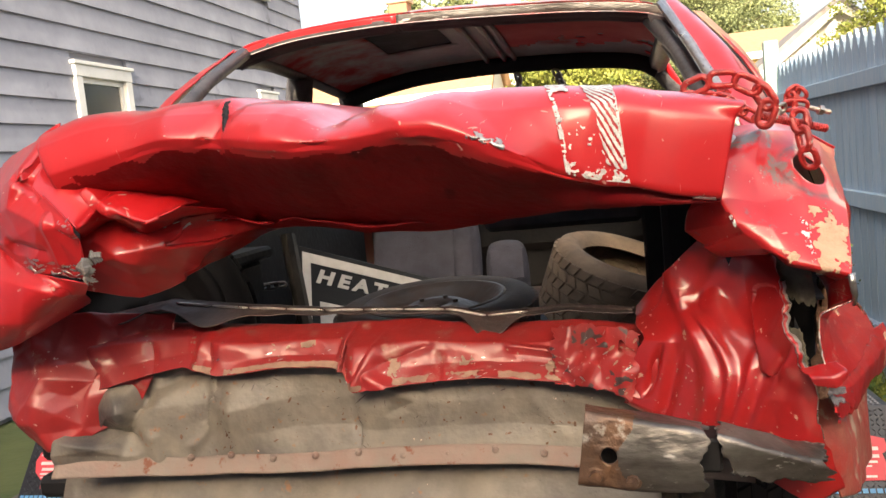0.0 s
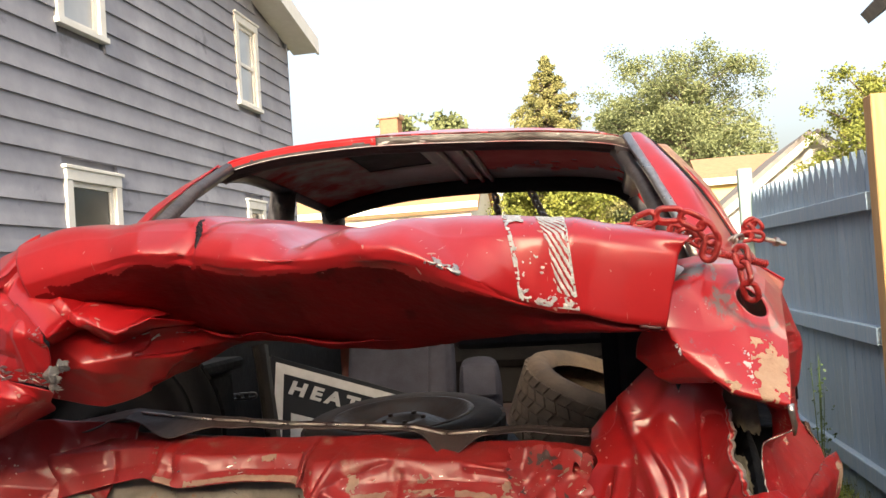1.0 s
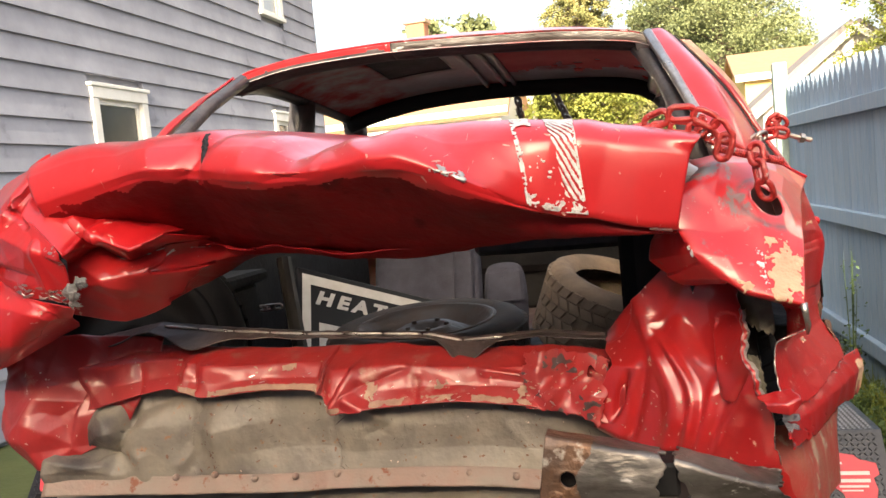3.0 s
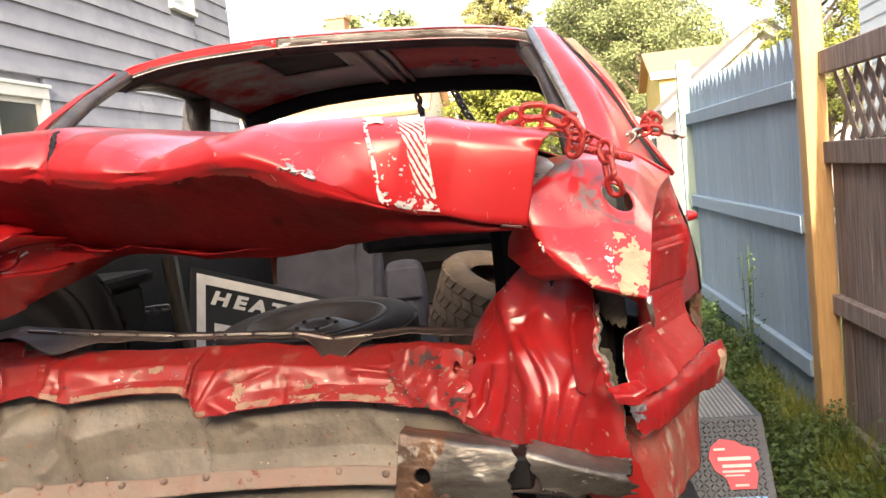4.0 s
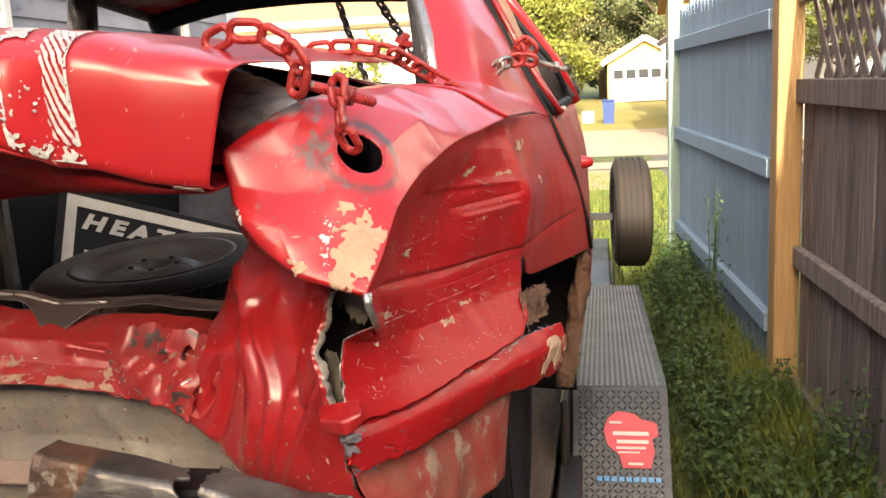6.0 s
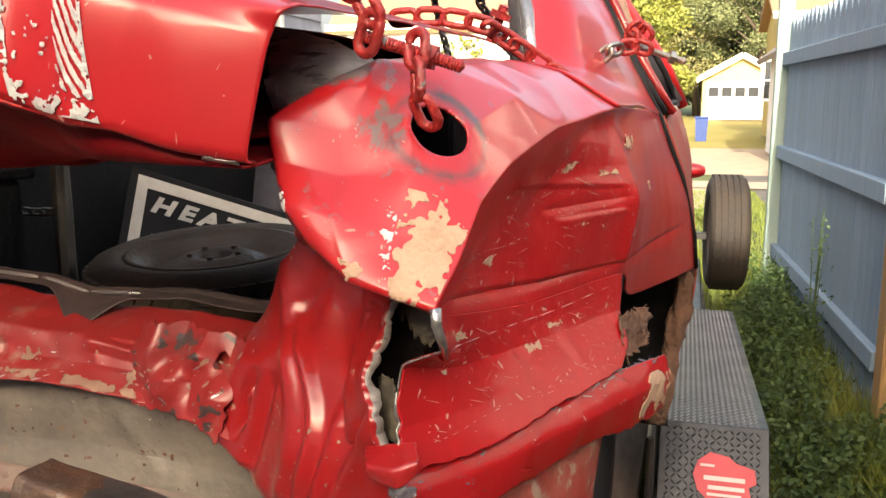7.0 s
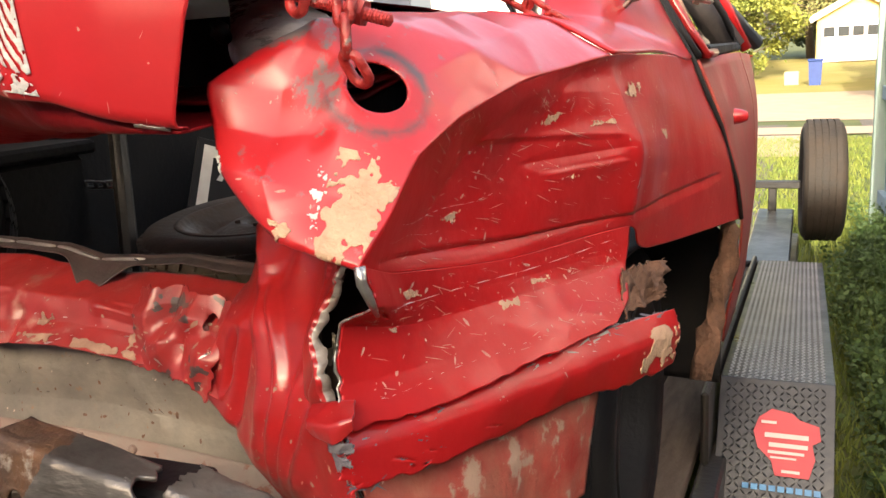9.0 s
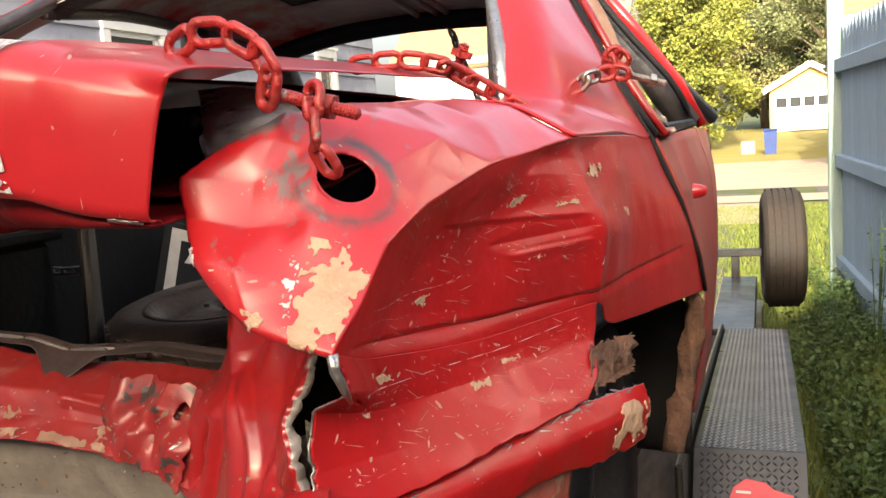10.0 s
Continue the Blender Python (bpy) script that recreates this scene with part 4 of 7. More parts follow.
# flowing folds: places (height, x) along each, then width and depth
FLOWS = (((1.20, 0.038), (1.137, 0.056), (1.105, 0.073), (1.067, 0.078), (1.012, 0.062), 0.0130, 0.011), ((1.15, 0.070), (1.12, 0.090), (1.096, 0.104), (1.066, 0.099), (1.005, 0.083), 0.0065, 0.009),
         ((1.105, 0.128), (1.08, 0.123), (1.06, 0.116), (1.043, 0.111), (1.000, 0.098), 0.0075, 0.008), ((1.115, 0.165), (1.09, 0.155), (1.06, 0.142), (1.043, 0.134), (1.000, 0.116), 0.0090, 0.008),
         ((1.115, 0.034), (1.09, 0.029), (1.061, 0.022), (1.04, 0.016), (1.02, 0.008), 0.0080, -0.009), ((1.19, 0.10), (1.15, 0.118), (1.12, 0.135), (1.10, 0.142), (1.08, 0.146), 0.0140, -0.007),
         ((1.235, 0.10), (1.21, 0.09), (1.19, 0.075), (1.17, 0.062), (1.15, 0.050), 0.0110, -0.006), ((1.10, 0.008), (1.09, 0.004), (1.08, 0.001), (1.07, -0.002), (1.06, -0.006), 0.0045, -0.016))


def bent(way, z):
    """The x of a fold at height z."""
    for (z0, x0), (z1, x1) in zip(way, way[1:]):
        if z >= z1:
            break
    return x0 + (x1 - x0) * (z0 - z) / (z0 - z1)


def waves(u, v, p):
    """Long rounded folds that sweep down and outwards."""
    d = 0.0012 * noise.noise(p * 24) + 0.0016 * noise.noise(p * 9)
    for *way, wide, high in FLOWS:
        if not way[-1][0] - 0.02 < p.z < way[0][0] + 0.02:
            continue
        x = sum(bent(way, p.z + q) for q in (-0.022, -0.011, 0.0, 0.011, 0.022)) / 5
        fade = min(1, (way[0][0] + 0.02 - p.z) / 0.03) * min(1, (p.z - way[-1][0] + 0.02) / 0.03)
        k = (p.x - x) / wide
        d += high * fade * math.exp(-k * k * (1.0 if k < 0 else 0.6))
    return d


wavy_skin = skin(wavy_fn, 0.0008, 20, 9, fold=waves)
wavy_skin = ragged(wavy_skin, (0.04, 0.055, 0, 0), 6, 6.5)
wavy = sheet("wavy_corner_panel", wavy_skin, 150, 170, RED_WORN, car, 0.002, None, "glossy red corner panel pressed into upright folds")

chipping("dried_mud", wavy_skin, 60, 27, WORN_EDGE, wavy, "specks of dried mud", (0.0008, 0.0026), (1, 2.2), (0.15, 0.75, 0.5, 0.92))
chipping("chipped_paint", wavy_skin, 40, 28, CHIP, wavy, "pale nicks in the paint", (0.0005, 0.0016), (1, 4))

# quarter panel: rolled bulge at the rear and long flank
bulge_fn = net(
    [(0.115, 1.33, 1.398), (0.12, 1.32, 1.40), (0.16, 1.35, 1.405), (0.20, 1.40, 1.405), (0.25, 1.455, 1.393), (0.312, 1.487, 1.353)],
    [(0.12, 1.16, 1.380), (0.13, 1.13, 1.387), (0.155, 1.12, 1.396), (0.20, 1.18, 1.388), (0.243, 1.235, 1.366), (0.273, 1.29, 1.336)],
    [(0.085, 1.12, 1.338), (0.088, 1.066, 1.350), (0.14, 1.086, 1.342), (0.19, 1.102, 1.354), (0.226, 1.135, 1.341), (0.254, 1.165, 1.312)],
    [(0.060, 1.13, 1.300), (0.095, 1.058, 1.318), (0.145, 1.064, 1.309), (0.195, 1.078, 1.311), (0.225, 1.090, 1.301), (0.245, 1.097, 1.288)],
    [(0.055, 1.14, 1.272), (0.110, 1.040, 1.288), (0.150, 1.034, 1.279), (0.190, 1.045, 1.268), (0.218, 1.053, 1.260), (0.239, 1.055, 1.250)],
    [(0.085, 1.12, 1.248), (0.140, 1.030, 1.258), (0.168, 1.020, 1.240), (0.195, 1.018, 1.232), (0.215, 1.018, 1.226), (0.231, 1.020, 1.221)],
    [(0.100, 1.15, 1.235), (0.150, 1.060, 1.246), (0.170, 1.060, 1.230), (0.195, 1.060, 1.222), (0.215, 1.060, 1.214), (0.225, 1.060, 1.210)], sharp=0.7)
bulge_base = bulge_fn
bulge_lines = fold_lines(((0.150, 1.385, 0.172, 1.352, 0.030, -0.005), (0.20, 1.30, 0.235, 1.27, 0.03, 0.003)), 0, 2, True)


def bulge_fn(u, v):
    """The rolled panel with its creases pressed in."""
    p = bulge_base(u, v)
    return p + Vector((0, -1, 0.2)) * bulge_lines(p) * min(1, (1 - u) * 6)


BULGE_DENT = (0.002, 12, 4)
HOLE = ((0.209, 1.112, 1.341), 0.024)
flank_fn = net(
    [(0.312, 1.487, 1.353), (0.318, 1.54, 1.354), (0.322, 1.60, 1.352), (0.328, 1.68, 1.350), (0.335, 1.80, 1.346), (0.344, 1.955, 1.336)],
    [(0.273, 1.29, 1.336), (0.281, 1.35, 1.322), (0.296, 1.42, 1.318), (0.320, 1.53, 1.310), (0.342, 1.72, 1.298), (0.364, 1.965, 1.280)],
    [(0.254, 1.165, 1.312), (0.247, 1.235, 1.290), (0.268, 1.345, 1.282), (0.328, 1.52, 1.275), (0.348, 1.70, 1.253), (0.385, 1.985, 1.227)],
    [(0.245, 1.097, 1.288), (0.232, 1.19, 1.258), (0.257, 1.315, 1.246), (0.335, 1.521, 1.240), (0.350, 1.69, 1.214), (0.398, 2.00, 1.185)],
    [(0.239, 1.055, 1.25), (0.223, 1.14, 1.224), (0.246, 1.275, 1.200), (0.328, 1.525, 1.195), (0.345, 1.67, 1.165), (0.408, 2.03, 1.125)],
    [(0.231, 1.020, 1.221), (0.223, 1.10, 1.197), (0.252, 1.29, 1.165), (0.322, 1.535, 1.150), (0.330, 1.617, 1.105), (0.414, 2.060, 1.06)],
    sharp=0.3)


flank_lines = fold_lines(((1.06, 1.214, 1.30, 1.182, 0.016, -0.006, 1), (1.30, 1.182, 1.53, 1.165, 0.016, -0.007, 1), (1.55, 1.164, 1.93, 1.158, 0.014, -0.005, 1),
                          (1.24, 1.288, 1.49, 1.266, 0.020, 0.0024, -1), (1.32, 1.254, 1.50, 1.250, 0.014, -0.0026), (1.36, 1.238, 1.50, 1.234, 0.014, 0.0018, 1),
                          (1.525, 1.26, 1.53, 1.12, 0.03, 0.006), (1.50, 1.335, 1.525, 1.25, 0.035, 0.005), (1.42, 1.343, 1.30, 1.27, 0.05, -0.004)), 1, 2)


def body_line(u, v, p):
    """Pressed character lines along the flank, buckles and shallow dents."""
    a = 0.0035 * noise.noise(p * 6.5 + Vector((2, 0, 5))) + 0.0014 * noise.noise(p * 21) + flank_lines(p)
    return a * min(1, u * 7) * min(1, (1 - u) * 8) * min(1, v * 9 + 0.05) * min(1, (1 - v) * 8)


FLANK_DENT = (0.0, 9, 11)
flank_at = skin(flank_fn, *FLANK_DENT, fold=body_line)
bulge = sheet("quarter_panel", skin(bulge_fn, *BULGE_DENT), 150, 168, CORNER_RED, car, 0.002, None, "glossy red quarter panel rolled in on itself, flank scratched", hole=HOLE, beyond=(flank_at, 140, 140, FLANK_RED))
flank = bulge
flank2_base = net(
    [(0.231, 1.020, 1.221), (0.223, 1.10, 1.197), (0.252, 1.29, 1.165), (0.322, 1.535, 1.150)],
    [(0.236, 1.030, 1.190), (0.222, 1.11, 1.170), (0.262, 1.31, 1.142), (0.322, 1.52, 1.126)],
    [(0.199, 1.036, 1.172), (0.222, 1.125, 1.147), (0.276, 1.335, 1.124), (0.323, 1.50, 1.110)],
    [(0.196, 1.028, 1.125), (0.234, 1.12, 1.114), (0.296, 1.31, 1.096), (0.338, 1.44, 1.086)],
    [(0.208, 1.026, 1.086), (0.252, 1.12, 1.083), (0.297, 1.25, 1.078), (0.335, 1.38, 1.072)], sharp=0.55)


def flank2_fn(u, v):
    """The lower flank, joined along its top to the flank above."""
    return flank2_base(u, v) + (flank_fn(0.6 * u, 1.0) - flank2_base(u, 0)) * (1 - v) ** 3


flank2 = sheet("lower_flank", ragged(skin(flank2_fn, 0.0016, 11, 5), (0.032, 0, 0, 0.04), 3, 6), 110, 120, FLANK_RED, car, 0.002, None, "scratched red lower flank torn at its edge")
chipping("chipped_paint", skin(flank_fn, *FLANK_DENT, fold=body_line), 230, 41, CHIP, flank, "pale chips and nicks in the paint", (0.0003, 0.0020), (1, 3.5))
chipping("chipped_paint", skin(flank_fn, *FLANK_DENT, fold=body_line), 240, 42, CHIP, flank, "thin pale scratches", (0.00025, 0.0005), (10, 60), (0.03, 0.97, 0.2, 0.97), -0.15)
chipping("chipped_paint", skin(flank2_fn, 0.0016, 11, 5), 90, 44, CHIP, flank2, "thin pale scratches", (0.00025, 0.0005), (10, 60), (0.1, 0.97, 0.05, 0.9), -0.2)
chipping("chipped_paint", skin(flank2_fn, 0.0016, 11, 5), 150, 43, CHIP, flank2, "pale chips in the paint", (0.0004, 0.0022), (1, 4), (0.1, 0.97, 0.05, 0.9))
on(bulge_fn, "filler_patch", (0.62, 0.992, 0.545, 0.87), FILLER, "beige body filler showing through", 0.66, 60, 3, 0, 170, 150, 0.4, 0.0013, bulge, BULGE_DENT)
on(bulge_fn, "filler_patch", (0.33, 0.5, 0.76, 0.84), FILLER, "beige body filler showing through", 0.5, 60, 8, 0, 110, 50, 0.3, 0.0013, bulge, BULGE_DENT)
on(bulge_fn, "scuff", (0.16, 0.22, 0.60, 0.69), WHITE_PEEL, "bright scuff on the paint", 0.35, 160, 5, 0, 100, 100, 0.35, 0.0013, bulge, BULGE_DENT)
on(bulge_fn, "scuff", (0.53, 0.66, 0.56, 0.86), WHITE_PEEL, "bright scraped rim round the filler", 0.20, 130, 15, 0.6, 90, 90, 0.4, 0.0011, bulge, BULGE_DENT)
chipping("chipped_paint", skin(bulge_fn, *BULGE_DENT), 34, 31, CHIP, bulge, "pale chips in the paint", (0.0005, 0.0018), (1, 3.5), (0.1, 0.97, 0.2, 0.85))


def scratch(fn, dent, fold, a, b, r, mat, owner, label):
    """A thin bright line gouged along a sheet from (u, v) a to b."""
    at = skin(fn, *dent, lift=0.0006, fold=fold)
    bm = bmesh.new()
    n = 26
    tube(bm, [at(a[0] + (b[0] - a[0]) * i / n, a[1] + (b[1] - a[1]) * i / n + 0.010 * math.sin(i * 0.35)) for i in range(n + 1)], [r * 0.65 * (0.35 + 0.65 * abs(math.sin(i * 1.7))) for i in range(n + 1)], 4)
    part("scratch", bm, mat, owner, label, True)


for a, b, r in (((0.08, 0.88), (0.26, 0.80), 0.0009), ((0.10, 0.80), (0.36, 0.66), 0.0010), ((0.14, 0.78), (0.34, 0.70), 0.0006), ((0.30, 0.46), (0.44, 0.40), 0.0007), ((0.55, 0.30), (0.57, 0.44), 0.0010), ((0.72, 0.36), (0.70, 0.52), 0.0010), ((0.62, 0.62), (0.60, 0.78), 0.0007), ((0.40, 0.22), (0.44, 0.30), 0.0010), ((0.66, 0.75), (0.65, 0.90), 0.0007)):
    scratch(flank_fn, FLANK_DENT, body_line, a, b, r, WHITE_PEEL, flank, "pale scratch in the paint")
for a, b, r in (((0.04, 0.34), (0.95, 0.10), 0.0011), ((0.12, 0.44), (0.6, 0.26), 0.0007), ((0.12, 0.86), (0.62, 0.80), 0.0009), ((0.30, 0.6), (0.7, 0.62), 0.0005)):
    scratch(flank2_fn, (0.0016, 11, 5), None, a, b, r, WHITE_PEEL, flank2, "pale scratch in the paint")
for area, sd in (((0.36, 0.42, 0.30, 0.37), 1), ((0.58, 0.66, 0.14, 0.24), 2), ((0.46, 0.50, 0.62, 0.68), 3), ((0.10, 0.15, 0.62, 0.70), 4), ((0.74, 0.78, 0.40, 0.48), 6), ((0.5, 0.58, 0.36, 0.40), 7), ((0.25, 0.29, 0.72, 0.77), 8)):
    on(flank_fn, "filler_spot", area, FILLER, "small beige chip in the paint", 0.42, 90, sd, 0, 60, 60, 0.4, 0.0010, flank, FLANK_DENT)
for area, sd in (((0.30, 0.40, 0.12, 0.24), 1), ((0.62, 0.72, 0.30, 0.40), 2), ((0.52, 0.58, 0.5, 0.58), 3), ((0.2, 0.26, 0.5, 0.56), 5)):
    on(flank2_fn, "filler_spot", area, FILLER, "small beige chip in the paint", 0.45, 90, sd, 0, 60, 60, 0.4, 0.0010, flank2, (0.0016, 11, 5))
# torn strip hanging under the flank
strip_fn = net(
    [(0.190, 1.04, 1.098), (0.235, 1.13, 1.088), (0.285, 1.26, 1.077), (0.335, 1.40, 1.067), (0.380, 1.515, 1.056)],
    [(0.200, 1.01, 1.078), (0.247, 1.11, 1.066), (0.300, 1.25, 1.055), (0.350, 1.39, 1.042), (0.388, 1.51, 1.030)],
    [(0.205, 1.005, 1.040), (0.243, 1.10, 1.030), (0.292, 1.25, 1.017), (0.342, 1.39, 1.000), (0.378, 1.50, 0.988)], sharp=0.4)
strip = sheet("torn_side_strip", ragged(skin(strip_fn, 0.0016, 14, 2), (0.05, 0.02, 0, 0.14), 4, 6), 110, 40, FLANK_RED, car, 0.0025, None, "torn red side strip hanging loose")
PRIMER = material("grey_blue_primer", (0.085, 0.09, 0.125), 0.45, other=(0.17, 0.155, 0.17), scale=30, amount=0.9, bump=0.3)
strip_at = skin(strip_fn, 0.0016, 14, 2)
chipping("primer_patch", strip_at, 170, 51, PRIMER, strip, "scraped grey-blue primer", (0.0005, 0.0016), (3, 14), (0.02, 0.30, 0.1, 0.9), 0.1)
chipping("scrape", strip_at, 150, 52, GREASY, strip, "scraped bare edge", (0.0006, 0.0020), (6, 26), (0.04, 0.8, 0.01, 0.16), 0.0)
chipping("scrape", strip_at, 60, 54, PRIMER, strip, "dark torn upper edge", (0.0010, 0.0026), (6, 20), (0.1, 0.95, 0.0, 0.08), 0.0)
chipping("chipped_paint", strip_at, 60, 53, CHIP, strip, "pale chips in the paint", (0.0008, 0.003), (1, 4), (0.1, 0.97, 0.1, 0.9))
on(strip_fn, "filler_spot", (0.80, 0.99, 0.25, 0.9), FILLER, "dusty beige end of the strip", 0.5, 40, 6, 0, 50, 40, 0.35, 0.0016, strip, (0.0016, 14, 2))
# crumpled end of the tail panel, torn and scraped
end_fn = net(
    [(-0.150, 1.225, 1.140), (-0.112, 1.205, 1.150), (-0.085, 1.222, 1.152), (-0.058, 1.205, 1.142), (-0.030, 1.215, 1.138), (-0.005, 1.205, 1.128)],
    [(-0.148, 1.203, 1.118), (-0.118, 1.185, 1.112), (-0.095, 1.205, 1.108), (-0.062, 1.182, 1.115), (-0.035, 1.200, 1.108), (-0.008, 1.178, 1.100)],
    [(-0.145, 1.190, 1.085), (-0.122, 1.184, 1.080), (-0.095, 1.172, 1.090), (-0.072, 1.190, 1.085), (-0.040, 1.165, 1.080), (-0.012, 1.172, 1.072)],
    [(-0.143, 1.184, 1.055), (-0.123, 1.174, 1.055), (-0.098, 1.180, 1.052), (-0.070, 1.164, 1.045), (-0.052, 1.170, 1.036), (-0.028, 1.158, 1.025)], sharp=0.6)
end_at = skin(ragged(end_fn, (0.12, 0.10, 0.16, 0.08), 4, 4), 0.0022, 26, 3)
crumple = sheet("crumpled_end", end_at, 90, 80, TAIL_RED, car, 0.0015, lambda u, v, p: noise.noise(p * 34) < 0.52, "crumpled and torn end of the red tail panel",
                inner=(lambda u, v: noise.noise(Vector((u * 4.2, v * 3.4, 2))) + 0.5 * noise.noise(Vector((u * 13, v * 11, 5))) > 0.42, DULL))
chipping("bare_fold", end_at, 16, 23, BARE, crumple, "bright scrapes on the folds", (0.0006, 0.002), (2, 6))
chipping("chipped_paint", end_at, 24, 24, WORN_EDGE, crumple, "beige chips in the paint", (0.0008, 0.003), (1, 3))
flap_fn = net([(0.170, 1.036, 1.106), (0.190, 1.030, 1.111), (0.215, 1.032, 1.115)], [(0.178, 1.014, 1.101), (0.203, 1.006, 1.104), (0.222, 1.012, 1.110)], [(0.187, 1.012, 1.093), (0.207, 1.006, 1.090), (0.221, 1.012, 1.102)], sharp=0.6)
flap = sheet("folded_flap", skin(ragged(flap_fn, (0.1, 0.06, 0, 0.08), 2, 3), 0.0012, 40, 2), 36, 26, RED_WORN, car, 0.002, None, "red flap folded over the torn strip")
flap2_fn = net([(0.194, 1.012, 1.094), (0.207, 1.009, 1.091), (0.220, 1.014, 1.100)], [(0.198, 1.014, 1.080), (0.210, 1.012, 1.078), (0.222, 1.016, 1.088)], [(0.205, 1.012, 1.066), (0.214, 1.010, 1.064), (0.226, 1.016, 1.074)], sharp=0.5)
sheet("flap_underside", skin(ragged(flap2_fn, (0.3, 0.3, 0, 0.4), 5, 3), 0.002, 60, 3), 40, 30, PRIMER, flap, 0.001, lambda u, v, p: noise.noise(p * 120) < 0.25, "scraped grey-blue primer under the flap")
low_fn = net([(0.175, 1.07, 1.06), (0.22, 1.12, 1.045), (0.27, 1.25, 1.03), (0.315, 1.37, 1.02)], [(0.20, 1.065, 1.0), (0.235, 1.11, 0.99), (0.275, 1.23, 0.98), (0.315, 1.36, 0.97)],
             [(0.215, 1.08, 0.93), (0.245, 1.12, 0.92), (0.28, 1.22, 0.91), (0.31, 1.33, 0.90)], sharp=0.6)
sheet("lower_quarter", skin(low_fn, 0.004, 12, 8), 60, 40, RUSTY_RED, car, 0.0025, None, "dusty rust-red lower quarter")
# bright torn edge behind the corner
for k in range(2):
    bm = bmesh.new()
    rim = [wavy_skin(1 - 0.02 * k, v / 60) + Vector((0.002 * k, -0.002 + 0.008 * k + 0.005 * noise.noise(Vector((v * 0.6, k * 5, 1))), 0.004 * noise.noise(Vector((v * 0.7, k * 5, 7))))) for v in range(9, 52)]
    tube(bm, rim, [0.0006 + 0.0009 * abs(noise.noise(Vector((i * 0.9, k, 3)))) for i in range(len(rim))], 6)
    part("torn_edge", bm, BARE if k < 1 else DULL, wavy, "bright ragged torn metal edge", True)
bm = bmesh.new()
edge_at = ragged(skin(flank2_fn, 0.0016, 11, 5), (0.032, 0, 0, 0.04), 3, 6)
rim = [edge_at(0.004, v / 40) + Vector((-0.001, -0.003, 0)) for v in range(3, 38)]
tube(bm, rim, [0.0008 + 0.0012 * abs(noise.noise(Vector((i * 0.9, 8, 3)))) for i in range(len(rim))], 6)
part("torn_edge", bm, BARE, flank2, "bright ragged torn metal edge", True)
bm = bmesh.new()
tube(bm, [(0.232, 1.019, 1.222), (0.233, 1.018, 1.21), (0.236, 1.024, 1.195), (0.236, 1.033, 1.182)], [0.0045, 0.004, 0.0035, 0.0018], 7)
part("folded_tip", bm, BARE, bulge, "bare bent metal tip", True)
# torn strip curled back along the gap
def curl_fn(u, v):
    """Rolls back from the torn edge, then outwards again at its rim."""
    p = wavy_skin(1.0, 0.16 + 0.52 * v)
    r = 0.007 + 0.004 * noise.noise(Vector((v * 9, 3, 1)))
    a = 2.6 * u
    return p + Vector((r * math.sin(a), -0.004 + r * (1 - math.cos(a)), 0.006 * u * noise.noise(Vector((v * 14, 1, 8)))))


sheet("curled_strip", skin(ragged(curl_fn, (0, 0.75, 0, 0), 2, 4.5), 0.0012, 24, 3), 26, 110, RED_WORN, wavy, 0.001, None, "torn edge curled back to bare metal",
             inner=(lambda u, v: u > 0.3, GREASY))
GAP_GREY = material("dusty_inner_metal", (0.19, 0.17, 0.12), 0.6, other=(0.05, 0.045, 0.04), scale=16, amount=0.9, bump=0.4)
liner_fn = net([(0.150, 1.16, 1.235), (0.180, 1.15, 1.235), (0.207, 1.14, 1.230)], [(0.160, 1.15, 1.20), (0.186, 1.13, 1.205), (0.208, 1.12, 1.195)], [(0.170, 1.13, 1.165), (0.192, 1.11, 1.170), (0.208, 1.10, 1.165)], sharp=0.5)
sheet("inner_liner", skin(ragged(liner_fn, (0.1, 0, 0, 0.3), 3, 3), 0.004, 20, 2), 40, 40, GAP_GREY, car, 0.0015, None, "dusty grey-brown inner metal in the tear")
liner2_fn = net([(0.160, 1.09, 1.150), (0.175, 1.075, 1.152), (0.186, 1.07, 1.146)], [(0.162, 1.085, 1.120), (0.178, 1.07, 1.122), (0.190, 1.065, 1.118)], [(0.165, 1.08, 1.095), (0.182, 1.068, 1.098), (0.196, 1.062, 1.096)], sharp=0.5)
sheet("inner_liner", skin(ragged(liner2_fn, (0, 0.3, 0.2, 0.1), 6, 3), 0.003, 25, 4), 30, 40, GAP_GREY, car, 0.0015, None, "dusty grey-green inner metal in the tear")
# black boxes filling the hollows behind the torn panels, in place of their shade
boxes("cavity_shade_block", BLACK, car, [((0.10, 1.16, 0.98), (0.19, 1.45, 1.28))], 0.01)
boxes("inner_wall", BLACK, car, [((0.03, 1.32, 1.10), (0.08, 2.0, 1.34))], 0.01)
bucket_fn = net([(-0.041, 1.28, 1.433), (0.011, 1.28, 1.43), (0.075, 1.25, 1.414), (0.118, 1.21, 1.398)], [(0.005, 1.22, 1.405), (0.05, 1.185, 1.402), (0.10, 1.165, 1.398), (0.128, 1.15, 1.388)],
                [(0.020, 1.19, 1.380), (0.062, 1.145, 1.378), (0.098, 1.125, 1.374), (0.118, 1.11, 1.368)], [(0.035, 1.18, 1.345), (0.065, 1.14, 1.346), (0.085, 1.11, 1.346), (0.095, 1.09, 1.345)])
sheet("lamp_bucket", skin(bucket_fn, 0.002, 20, 6), 50, 50, GREASY, car, 0.002, None, "greasy grey lamp bucket under the corner")
# black plug painted in for the shaded opening of the bucket
bm = bmesh.new()
